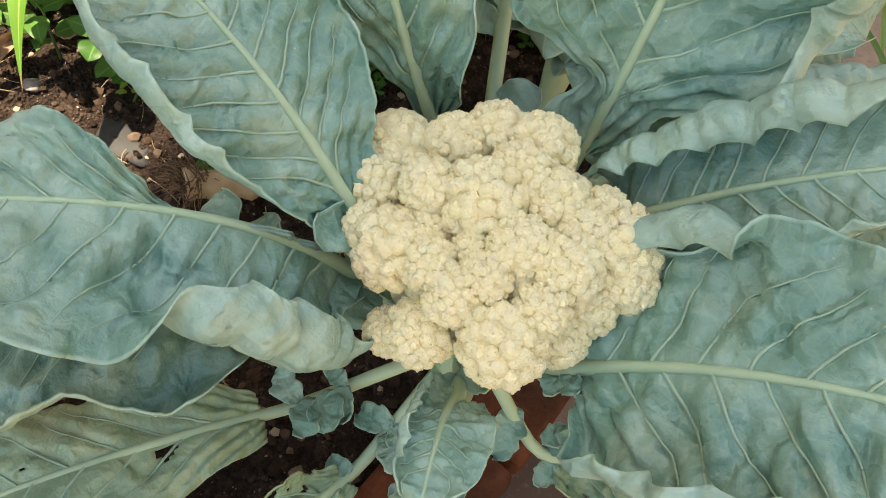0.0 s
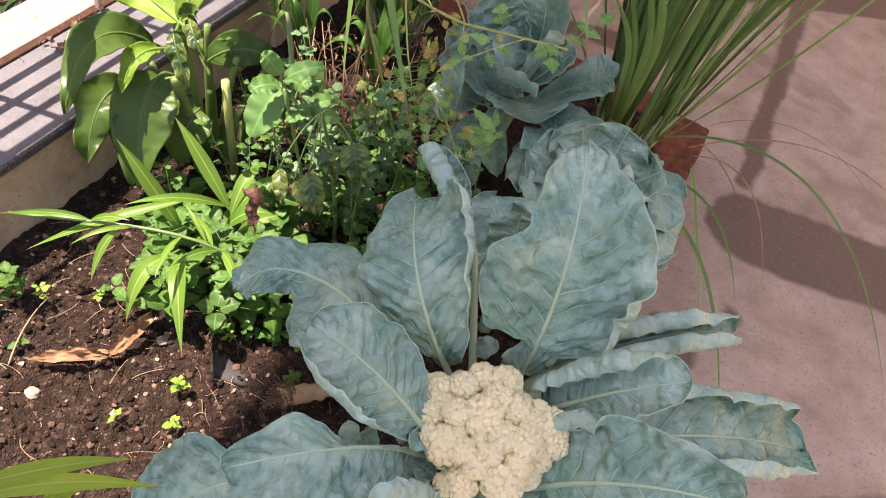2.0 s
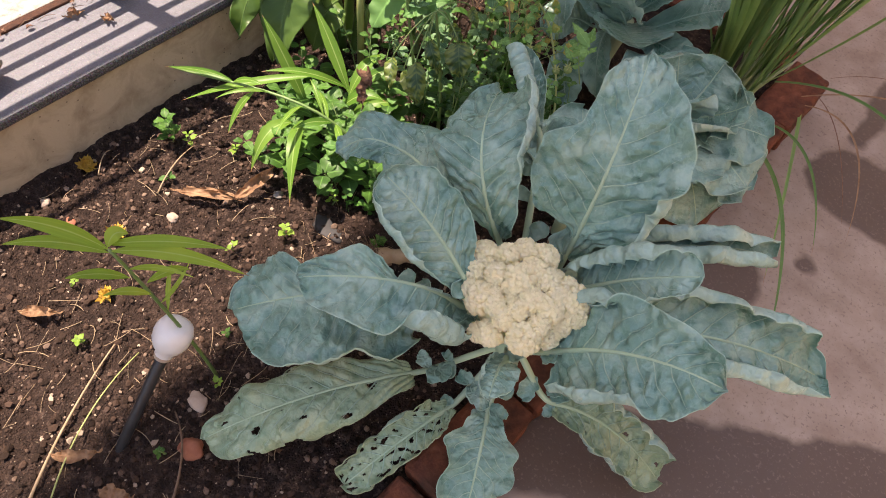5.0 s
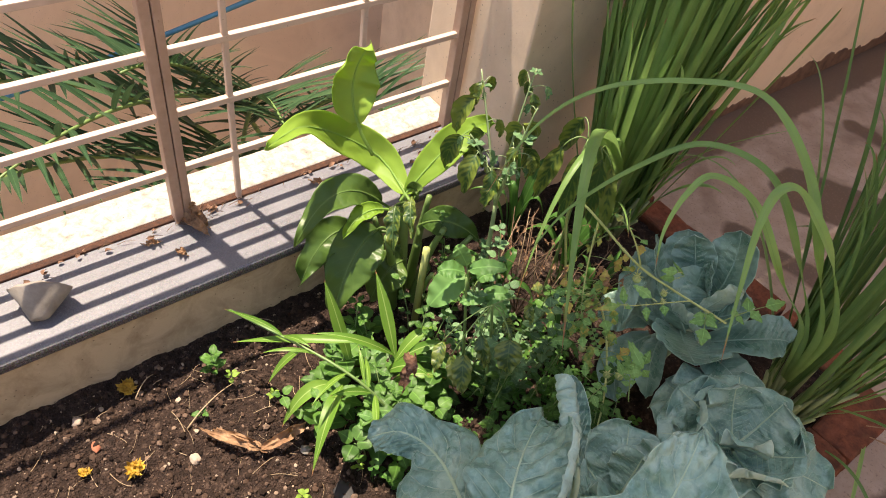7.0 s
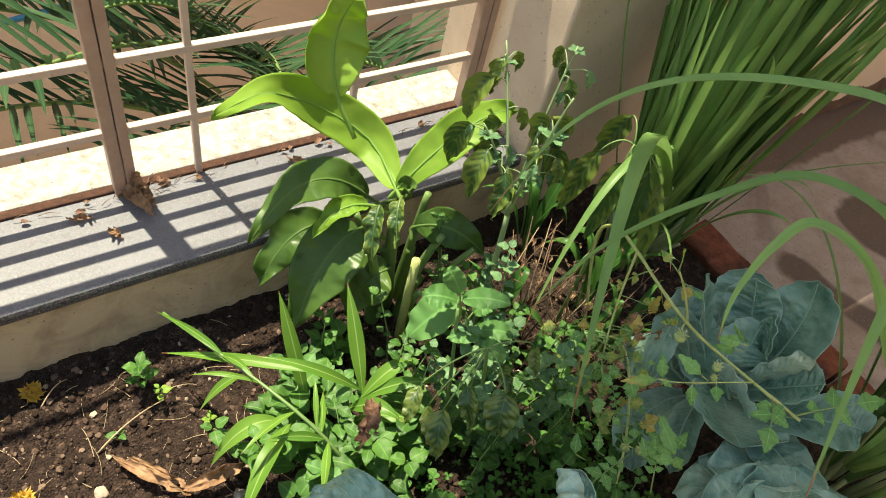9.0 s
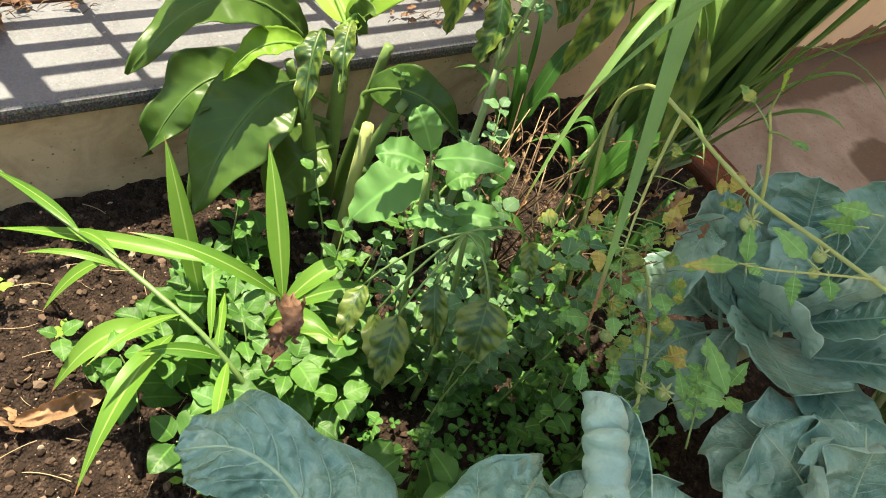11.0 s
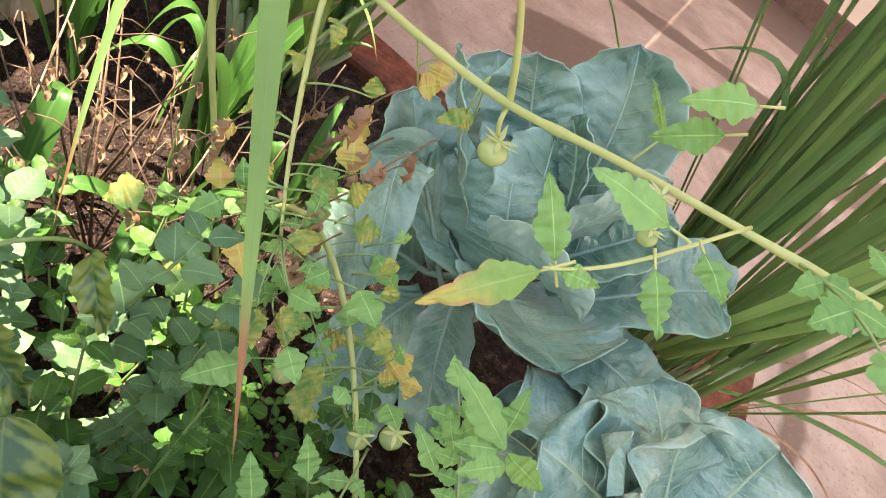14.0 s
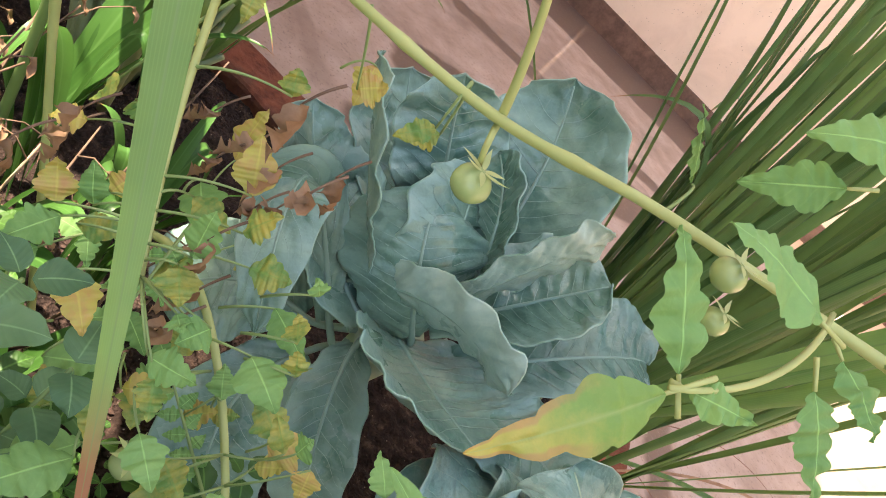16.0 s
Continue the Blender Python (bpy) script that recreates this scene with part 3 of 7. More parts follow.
class Leaf:
    """A leaf's surface: a bent spine, an outline and rolled, waved, puckered sides. u runs from base to tip, v from -1 to 1."""

    def __init__(self, spine, up, width, outline, roll=(0, 0), rim=(0.55, 0.55), radius=0.016, cup=0.0, wave=0.0, waves=4.0, pucker=0.0, twist=0.0, lobes=0.0, seed=0, left=1.0, right=1.0, fade=((0.95, 1.0), (0.95, 1.0)), quilt=0.0, quilts=(8, 0.24, 0.80), grain=1.0):
        self.quilt, self.quilts, self.grain = quilt, quilts, grain
        self.spine, self.up, self.width, self.outline = [Vector(p) for p in spine], Vector(up), width, outline
        self.roll, self.rim, self.radius, self.cup, self.wave, self.waves = roll, rim, radius, cup, wave, waves
        self.pucker, self.twist, self.lobes, self.seed, self.side = pucker, twist, lobes, seed, (left, right)
        self.fade = fade

    def at(self, u, v):
        curve = strand if len(self.spine) > 4 else bezier
        p = curve(self.spine, u)
        t = (curve(self.spine, min(1, u + 0.02)) - curve(self.spine, max(0, u - 0.02))).normalized()
        s = t.cross(self.up)
        s = s.normalized() if s.length > 1e-6 else t.orthogonal().normalized()
        n = s.cross(t)
        if self.twist:
            q = Matrix.Rotation(self.twist * u, 3, t)
            s, n = q @ s, q @ n
        k = 0 if v < 0 else 1
        shape = self.outline[k] if isinstance(self.outline, tuple) else self.outline
        w = self.width * shape(u) * self.side[k]
        if self.lobes:
            w *= 1 + self.lobes * noise.noise(Vector((u * 5 + self.seed * 7.3, k * 9.1, self.seed)))
        a = abs(v) * w
        r, flat = self.radius, self.rim[k] * w
        z = 0.0
        if self.roll[k] and a > flat:
            r *= 0.88 + 0.20 * abs(math.sin(math.pi * 8.5 * u + 2.2 * noise.noise(Vector((u * 4, self.seed, 0))))) ** 0.6
            # the roll opens between two places along the leaf
            f0, f1 = self.fade[k]
            open_ = min(1, max(0, (u - f0) / (f1 - f0)))
            limit = abs(self.roll[k]) * (1 - 0.9 * open_ * open_ * (3 - 2 * open_))
            turn = min(limit, (a - flat) / r)
            extra = (a - flat) - turn * r
            x = flat + r * math.sin(turn) + extra * math.cos(turn)
            z = (r * (1 - math.cos(turn)) + extra * math.sin(turn)) * (1 if self.roll[k] > 0 else -1)
        else:
            x = a
        z += self.cup * abs(v) ** 2 * w
        z += self.wave * abs(v) ** 1.6 * math.sin(2 * math.pi * (self.waves * u + self.seed * 0.37 + 0.3 * k)) * (0.3 + u)
        if self.quilt:
            # the blade bulges between one side vein and the next
            count, slope, reach = self.quilts
            q = u - slope * min(1.3, abs(v) / reach) ** 1.2 * (1 - 0.3 * u)
            phase = (q - 0.06) / 0.80 * count - 0.3 * k
            z += self.quilt * (abs(math.sin(math.pi * phase)) ** 0.6 - 0.4) * min(1, abs(v) * 5) * (1 - 0.6 * abs(v) ** 4)
        if self.pucker:
            q = Vector((x * 22 * (1 if k else -1), u * 11 * self.grain, self.seed * 3.1))
            z += self.pucker * (noise.noise(q) + 0.7 * noise.noise(q * 2.3) + 0.35 * noise.noise(q * 5.1)) * min(1, abs(v) * 4)
        return p + s * (x if k else -x) + n * z

    def blade(self, nu, nv, holes=0, origin=(0, 0, 0), hole_size=0.2):
        o = Vector(origin)
        v, uv = [], []
        for i in range(nu):
            u = i / (nu - 1)
            for j in range(nv):
                w = 2 * j / (nv - 1) - 1
                v.append(self.at(u, w) - o)
                uv.append((u, w))
        f = grid_faces(nu, nv)
        if holes:
            keep = []
            for face in f:
                u = sum(uv[i][0] for i in face) / 4
                w = sum(uv[i][1] for i in face) / 4
                if noise.noise(Vector((u * holes * 4.2, w * holes * 0.9, self.seed * 5.7))) < 0.55 - hole_size or u < 0.1 or abs(w) < 0.1:
                    keep.append(face)
            f = keep
        return v, f, uv

    def rib(self, start, r0, r1, n=14, origin=(0, 0, 0), lift=0.25, sides=7):
        """The midrib with its stalk, from the point start to the tip."""
        o = Vector(origin)
        pts, rad = [], []
        if start is not None:
            s, e = Vector(start), self.at(0, 0)
            d = (self.at(0.12, 0) - e)
            for i in range(7):
                k = i / 7
                pts.append(bezier((s, s.lerp(e, 0.55), e - d * 1.1, e), k) - o)
                rad.append(r0 * (1.25 - 0.25 * k))
        for i in range(n):
            u = i / (n - 1) * 0.97
            pts.append(self.at(u, 0) - o)
            rad.append(r0 + (r1 - r0) * u ** 0.62)
        return tube(pts, rad, sides)

    def veins(self, count, r, origin=(0, 0, 0), slope=0.2, reach=0.8, first=0.06):
        h = Heap()
        o = Vector(origin)
        for k in (-1, 1):
            for i in range(count):
                u0 = first + (0.86 - first) * (i + (0.3 if k > 0 else 0)) / count
                pts, rad = [], []
                m = 20
                for j in range(m):
                    s = j / (m - 1)
                    u = min(0.985, u0 + slope * s ** 1.2 * (1.0 - 0.3 * u0))
                    wob = 0.02 * math.sin(7 * s + i * 2.1 + self.seed)
                    pts.append(self.at(min(0.985, u + wob * s), k * reach * s) - o + self.up.normalized() * r * 0.5)
                    rad.append(r * (1 - 0.8 * s) * (1 - 0.45 * u0))
                h.add(*tube(pts, rad, 4, False))
        return h


def solid(ob, thickness, back=None):
    """Gives a leaf its thickness, and its underside a material of its own."""
    m = ob.modifiers.new("thickness", "SOLIDIFY")
    m.thickness, m.offset = thickness, -1
    if back:
        ob.data.materials.append(back)
        m.material_offset = 1
    return ob

# ---- the setting ----
BED_X0, BED_X1, BED_Y0, BED_Y1 = -0.918, 0.035, -2.2, 1.13
FLOOR_Z, LEDGE_Z, RAIL_X, LEDGE_END = -0.045, 0.178, -1.10, 0.745


def soil_height(x, y):
    q = Vector((x, y, 0))
    h = 0.012 * noise.noise(q * 5) + 0.008 * noise.noise(q * 17) + 0.006 * noise.noise(q * 45)
    h += 0.007 * abs(noise.noise(q * 95)) + 0.007 * abs(noise.noise(q * 38 + Vector((4, 7, 1))))
    return h - 0.007


def make_soil():
    verts, uvs = [], []
    xs = np.linspace(BED_X0 - 0.01, BED_X1 + 0.012, 210)
    ys = np.concatenate([np.linspace(BED_Y0, -0.8, 50), np.linspace(-0.79, 0.95, 360), np.linspace(0.96, BED_Y1, 30)])
    for x in xs:
        for y in ys:
            verts.append((x, y, soil_height(x, y)))
            uvs.append((x, y))
    me = mesh_of("soil", verts, [f[::-1] for f in grid_faces(len(xs), len(ys))], SOIL, uvs)
    tagged(new("soil", me), "dark crumbly garden soil filling the raised bed", "soil", kind="structure")


def make_shell():
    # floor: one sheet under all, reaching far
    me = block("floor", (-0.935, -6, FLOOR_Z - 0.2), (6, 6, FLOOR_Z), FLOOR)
    tagged(new("floor", me), "worn pinkish concrete floor with darker patches", "floor", kind="structure")
    me = block("wall_parapet", (-1.185, -6, -3.2), (-0.937, LEDGE_END, LEDGE_Z - 0.026), CREAM, 0.004)
    # the face is set back 2 cm under the stone's edge
    tagged(new("wall_parapet", me), "low cream painted parapet wall beside the bed", "wall", kind="structure")
    me = block("plaster_face", (-0.9365, -6, -0.2), (-0.918, LEDGE_END, LEDGE_Z - 0.0265), CREAM, 0.002)
    tagged(new("wall_plaster", me), "cream painted plaster face with dirt splashes", "wall", kind="structure")
    me = block("ledge", (RAIL_X - 0.012, -6, LEDGE_Z - 0.025), (-0.904, LEDGE_END - 0.001, LEDGE_Z), GRANITE, 0.007)
    tagged(new("ledge", me), "dusty black granite coping slab on the parapet", "ledge", kind="structure")
    me = block("outer_sill", (-1.22, -6, LEDGE_Z - 0.05), (RAIL_X - 0.014, LEDGE_END - 0.001, LEDGE_Z + 0.006), WHITEWASH, 0.006, 0.001)
    tagged(new("outer_sill", me), "weathered white painted concrete sill outside the railing", "sill", kind="structure")
    me = block("rust_channel", (RAIL_X - 0.0135, -6, LEDGE_Z - 0.004), (RAIL_X + 0.004, LEDGE_END - 0.004, LEDGE_Z + 0.006), RUST, 0.002, 0.0015)
    tagged(new("bottom_rail", me), "rusted steel bottom channel of the railing", "rail", kind="structure")
    me = block("wall_left", (-1.26, LEDGE_END, -3.2), (-0.905, 6, 1.58), PEACH, 0.006)
    tagged(new("wall_left", me), "peach painted wall with a peeling foot", "wall", kind="structure")
    me = block("wall_back", (-0.9, 3.3, FLOOR_Z), (6, 3.5, 3.0), PEACH, 0.004)
    tagged(new("wall_back", me), "peach painted wall closing the yard", "wall", kind="structure")
    me = block("wall_house", (2.6, -6, FLOOR_Z), (2.8, 3.3, 3.0), CREAM, 0.004)
    tagged(new("wall_house", me), "cream house wall beside the yard", "wall", kind="structure")
    # slab added out of view, only to keep the sun off the bed
    me = block("roof_eave", (-2.07, -6, 5.0), (-1.04, 6, 5.14), CREAM, 0.01)
    tagged(new("roof_eave", me), "plain unseen slab added to shade the bed from the sun", "roof", kind="structure")
    # opposite house below, beyond the railing
    me = block("wall_far", (-4.6, -9, -4), (-4.3, 9, 6), FAR_WALL, 0.01)
    tagged(new("wall_far", me), "peach plastered wall of the house opposite", "wall", kind="structure")
    me = block("ground_far", (-4.3, -9, -3.4), (-1.26, 9, -3.2), FLOOR)
    tagged(new("ground", me), "paved ground of the lane below", "ground", kind="structure")


def make_railing():
    rail = thing("railing", (RAIL_X, 0, LEDGE_Z), "cream pink painted steel railing with rusty feet", "railing")
    def bar(name, lo, hi):
        part(name, block(name, lo, hi, POST if name == "post" else RAIL, 0.002), None, rail)
    for k in range(5):
        z = 0.135 + 0.137 * k
        bar("rail", (-0.007, -3, z - 0.007), (0.007, LEDGE_END - 0.01, z + 0.007))
    for y in (-2.46, -1.22, -0.012, LEDGE_END - 0.03):
        bar("post", (-0.013, y - 0.021, 0.0), (0.013, y - 0.001, 0.69))
        bar("post", (-0.013, y + 0.001, 0.0), (0.013, y + 0.018, 0.69))
    for y in (-2.0, -1.75, -0.95, -0.6, 0.118, 0.43):
        bar("baluster", (-0.006, y - 0.006, 0.0), (0.006, y + 0.006, 0.683))


def make_bricks():
    heap = thing("brick_edging", (0.068, 0, 0), "red clay brick edging along the planting bed", "edging")
    for k in range(11):
        y = -1.40 + 0.232 * k
        top = 0.022 + 0.01 * random.uniform(-1, 1)
        if 9 <= k:
            top += 0.02
        me = block("brick", (-0.05, y, FLOOR_Z), (0.05, y + 0.222, top), BRICK, 0.008, 0.005, 5)
        ob = part("brick", me, None, heap)
        ob.rotation_euler = (0, 0, radians(random.uniform(-1, 1)))
    for k in range(4):
        x = -0.99 + 0.232 * k
        part("brick", block("brick", (x, 1.115, FLOOR_Z), (x + 0.222, 1.215, 0.012), BRICK, 0.008, 0.005, 5), None, heap)


def make_peeled_foot():
    """The damp plaster that shows along the wall's foot where the paint has come away."""
    bm = bmesh.new()
    rows = []
    for i in range(260):
        y = LEDGE_END + 0.30 + i * 0.0095
        top = 0.012 + 0.050 * noise.noise(Vector((y * 2.3, 3, 1))) + 0.030 * noise.noise(Vector((y * 11, 7, 2))) + 0.014 * noise.noise(Vector((y * 43, 1, 5)))
        rows.append([bm.verts.new(q) for q in ((-0.9055, y, FLOOR_Z - 0.01), (-0.902, y, FLOOR_Z - 0.01), (-0.902, y, max(-0.03, top)), (-0.9055, y, max(-0.03, top) + 0.003))])
    for a, b in zip(rows, rows[1:]):
        for k in range(3):
            bm.faces.new((a[k], b[k], b[k + 1], a[k + 1]))
    me = bpy.data.meshes.new("wall_foot")
    bm.to_mesh(me)
    bm.free()
    me.materials.append(DAMP)
    tagged(new("skirting", block("skirting", (-0.9, 3.288, FLOOR_Z - 0.005), (2.595, 3.299, FLOOR_Z + 0.10), DAMP, 0.003)), "dark brown skirting along the yard's end wall", "trim", kind="structure")
    tagged(new("wall_foot_trim", me), "damp brown plaster along the wall's foot where paint has peeled", "trim", kind="structure")


make_soil()
make_shell()
make_peeled_foot()
make_railing()
make_bricks()

# ---- cauliflower ----
CAULI_AT = Vector((0.017, -0.005, 0.0))
FLORETS = [
    (-0.070, -0.002, 0.317, 0.023), (-0.061, -0.033, 0.318, 0.018), (-0.041, 0.014, 0.335, 0.018), (-0.027, 0.038, 0.336, 0.019),
    (0.000, 0.046, 0.335, 0.023), (-0.032, -0.023, 0.336, 0.017), (-0.028, -0.059, 0.315, 0.024), (-0.003, -0.010, 0.337, 0.025),
    (0.029, 0.018, 0.338, 0.021), (-0.002, -0.058, 0.326, 0.016), (0.019, -0.062, 0.322, 0.017), (0.059, -0.013, 0.335, 0.021),
    (0.032, -0.021, 0.339, 0.019), (0.014, -0.078, 0.291, 0.021), (-0.003, -0.083, 0.274, 0.016), (0.055, -0.059, 0.311, 0.026),
    (0.075, 0.025, 0.329, 0.026), (0.055, 0.034, 0.336, 0.016), (0.090, 0.013, 0.325, 0.018), (0.054, 0.010, 0.338, 0.018),
    (0.003, 0.019, 0.338, 0.021), (0.028, -0.046, 0.333, 0.015), (0.062, -0.039, 0.330, 0.016), (-0.045, -0.058, 0.316, 0.016),
]
# smaller ones that fill the gaps
FLORETS += [
    (-0.048, -0.010, 0.330, 0.018), (-0.016, 0.004, 0.338, 0.018), (-0.018, -0.038, 0.334, 0.017), (0.012, -0.034, 0.337, 0.017), (0.044, -0.030, 0.336, 0.015), (0.080, -0.008, 0.324, 0.020), (-0.050, 0.030, 0.322, 0.018), (0.030, 0.040, 0.333, 0.018), (0.078, -0.030, 0.312, 0.020),
]


def heavy(u):
    return (0.75 + 0.25 * min(1, u / 0.3)) * (1 - max(0, (u - 0.5) / 0.5) ** 2.0) ** 0.6 if u < 1 else 0.0


def late(u):
    """A side that is bare along the stalk and wide towards a blunt tip."""
    k = min(1, max(0, (u - 0.42) / 0.34))
    return (0.04 + 0.96 * k * k * (3 - 2 * k)) * (1 - max(0, (u - 0.65) / 0.35) ** 2.6) ** 0.5 if u < 1 else 0.0


def early(u):
    """A side that is widest near the stalk."""
    k = min(1, max(0, (u - 0.25) / 0.5))
    return (0.78 + 0.22 * min(1, u / 0.15)) * (1 - 0.46 * k * k * (3 - 2 * k)) * (1 - max(0, (u - 0.7) / 0.3) ** 2.4) ** 0.5 if u < 1 else 0.0


def unit_ball(level):
    bm = bmesh.new()
    bmesh.ops.create_icosphere(bm, subdivisions=level, radius=1)
    v = np.array([tuple(p.co) for p in bm.verts])
    f = [tuple(q.index for q in face.verts) for face in bm.faces]
    bm.free()
    return v, f


BALL1, BALL2, BALL3 = unit_ball(1), unit_ball(2), unit_ball(3)


def floret_mesh(r, out, seed):
    """A dome of knobs, each of small beads."""
    rnd = random.Random(seed)
    h = Heap()
    bv, bf = BALL2
    h.add((bv * r * 0.89).tolist(), bf)
    out = out.normalized()
    golden = math.pi * (3 - math.sqrt(5))
    count = 84
    q = UP.rotation_difference(out).to_matrix()
    tv, tf = BALL1
    # the branch that carries it
    h.add(*tube([-out * 0.075, -out * 0.03, Vector((0, 0, 0))], [0.008, r * 0.62, r * 0.82], 10))
    for i in range(count):
        z = 1 - 1.55 * (i + 0.5) / count
        a = golden * i + rnd.uniform(-0.35, 0.35)
        s = math.sqrt(max(0, 1 - z * z))
        d = q @ Vector((s * math.cos(a), s * math.sin(a), z))
        rr = r * rnd.uniform(0.17, 0.24)
        c = d * (r * rnd.uniform(0.81, 0.88))
        wob = np.array([1 + 0.12 * noise.noise(Vector(p) * 2.6 + Vector((i, seed, 0))) for p in bv])
        h.add((bv * wob[:, None] * rr + np.array(c)).tolist(), bf)
        side = UP.rotation_difference(d).to_matrix()
        for j in range(8):
            zz = 1 - 0.9 * (j + 0.5) / 8
            b = golden * j + i
            ss = math.sqrt(1 - zz * zz)
            e = c + side @ Vector((ss * math.cos(b), ss * math.sin(b), zz)) * rr * rnd.uniform(0.86, 0.93)
            h.add((tv * rr * rnd.uniform(0.14, 0.22) + np.array(e)).tolist(), tf)
    return h.mesh("floret", CURD)


def make_cauliflower():
    plant = thing("cauliflower_plant", CAULI_AT, "cauliflower plant with a cream head and blue-green leaves", "vegetable plant")
    curd = part("head", tube_mesh("head", [(0, 0, 0.20), (-0.003, 0, 0.25), (-0.006, -0.004, 0.285), (-0.008, -0.006, 0.308), (-0.006, -0.006, 0.322), (-0.006, -0.006, 0.327)], [0.03, 0.056, 0.064, 0.060, 0.045, 0.01], 28, CURD), None, plant, "cream-coloured knobbly cauliflower head")
    for k, (x, y, z, r) in enumerate(FLORETS):
        c = Vector((x, y, z - (0.012 if k > 23 else 0))) - CAULI_AT
        out = c - Vector((0, 0, 0.25))
        me = floret_mesh(r * (1.03 if k < 24 else 0.9), out, k)
        ob = part("floret", me, None, curd)
        ob.location = c
    part("stem", tube_mesh("stem", [(0.01, 0.0, -0.03), (0.012, 0, 0.05), (0.003, 0, 0.14), (0, 0, 0.24)], [0.021, 0.019, 0.024, 0.04], 12, RIB), None, plant, "thick pale green main stem")
    heart = Vector((0.017, -0.005, 0.17))
    # base, bend, tip, up, half width, options
    rows = []
    rows.append(dict(s=bow((0.010, 0.105, 0.29), (0.000, 0.150, 0.47), (-0.052, 0.275, 0.560)), up=(0.35, -0.83, 0.39), w=1.0, o=(profile((0, 0.012), (0.06, 0.036), (0.13, 0.018), (0.24, 0.080), (0.40, 0.104), (0.52, 0.100), (0.64, 0.056), (0.80, 0.048), (0.94, 0.032), (1.0, 0.0)), profile((0, 0.012), (0.05, 0.030), (0.12, 0.030), (0.30, 0.118), (0.45, 0.130), (0.60, 0.100), (0.80, 0.075), (0.93, 0.042), (1.0, 0.0))), roll=(0, 4.0), rim=(1, 0.62), radius=0.013, lobes=0.10, pucker=0.0085, wave=0.009, waves=3.4, quilt=0.007, fade=((0.9, 1.0), (0.40, 0.56))))
    rows.append(dict(s=bow((-0.080, 0.050, 0.290), (-0.152, 0.062, 0.425), (-0.238, 0.215, 0.385)), up=(0.02, -0.62, 0.78), w=1.0, o=(profile((0, 0.010), (0.06, 0.014), (0.20, 0.034), (0.42, 0.066), (0.60, 0.090), (0.78, 0.080), (0.92, 0.045), (1.0, 0.0)), profile((0, 0.012), (0.06, 0.028), (0.25, 0.055), (0.45, 0.085), (0.62, 0.104), (0.80, 0.092), (0.93, 0.055), (1.0, 0.0))), roll=(-1.4, 4.2), rim=(0.72, 0.66), radius=0.012, lobes=0.14, pucker=0.0085, wave=0.012, waves=2.6, quilt=0.007))
    rows.append(dict(s=((-0.130, 0.185, 0.380), (-0.185, 0.222, 0.430), (-0.252, 0.262, 0.435)), up=(0.2, -0.6, 0.7), w=0.058, o=paddle, roll=(5.2, 1.2), rim=(0.05, 0.55), radius=0.0135, pucker=0.0074, left=1.5, right=0.45))
    rows.append(dict(s=((-0.130, 0.015, 0.295), (-0.235, 0.058, 0.300), (-0.325, 0.080, 0.268), (-0.382, 0.055, 0.266), (-0.414, 0.014, 0.235)), up=(-0.05, -0.35, 0.93), w=1.0, o=(profile((0, 0.012), (0.15, 0.065), (0.32, 0.108), (0.45, 0.085), (0.58, 0.032), (0.78, 0.042), (0.92, 0.030), (1.0, 0.0)), profile((0, 0.012), (0.12, 0.030), (0.30, 0.060), (0.45, 0.074), (0.60, 0.046), (0.80, 0.050), (0.93, 0.034), (1.0, 0.0))), roll=(-1.2, -1.4), rim=(0.7, 0.6), radius=0.03, lobes=0.12, pucker=0.0085, wave=0.014, waves=2.2, quilt=0.006))
    rows.append(dict(s=((-0.061, -0.055, 0.317), (-0.13, -0.055, 0.40), (-0.224, -0.060, 0.418)), up=(0.45, -0.1, 0.85), w=0.056, o=broad, roll=(4.0, 2.4), rim=(0.66, 0.76), radius=0.0085, pucker=0.0054, wave=0.006, left=1.35, right=1.12, quilt=0.0045))
    rows.append(dict(s=((-0.13, -0.10, 0.245), (-0.2, -0.2, 0.31), (-0.300, -0.30, 0.225)), up=(-0.15, -0.35, 0.92), w=0.125, o=(heavy, late), roll=(1.6, 0), rim=(0.8, 1), radius=0.011, lobes=0.25, pucker=0.0108, wave=0.012, waves=2.6, quilt=0.007, left=0.98, right=0.62, fade=((0.6, 0.9), (0.9, 1.0))))
    rows.append(dict(s=((-0.055, -0.07, 0.275), (-0.10, -0.13, 0.39), (-0.215, -0.235, 0.355)), up=(0.1, -0.3, 0.9), w=0.085, o=(early, late), roll=(3.9, 0), rim=(0.42, 1), radius=0.0175, lobes=0.2, pucker=0.008, wave=0.010, waves=2.2, quilt=0.006, left=1.45, right=0.5, fade=((0.34, 0.58), (0.9, 1.0))))
    rows.append(dict(s=((0.060, 0.060, 0.300), (0.115, 0.075, 0.40), (0.190, 0.110, 0.445)), up=(-0.25, -0.45, 0.85), w=0.056, o=(heavy, heavy), roll=(4.6, 4.0), rim=(0.36, 0.48), radius=0.0125, pucker=0.0054, wave=0.004, left=1.55, right=0.95, lobes=0.2))
    rows.append(dict(s=((0.03, 0.115, 0.275), (0.12, 0.20, 0.385), (0.245, 0.325, 0.315)), up=(-0.1, -0.5, 0.86), w=0.07, o=broad, roll=(4.2, 4.2), rim=(0.22, 0.25), radius=0.012, pucker=0.0068, wave=0.006))
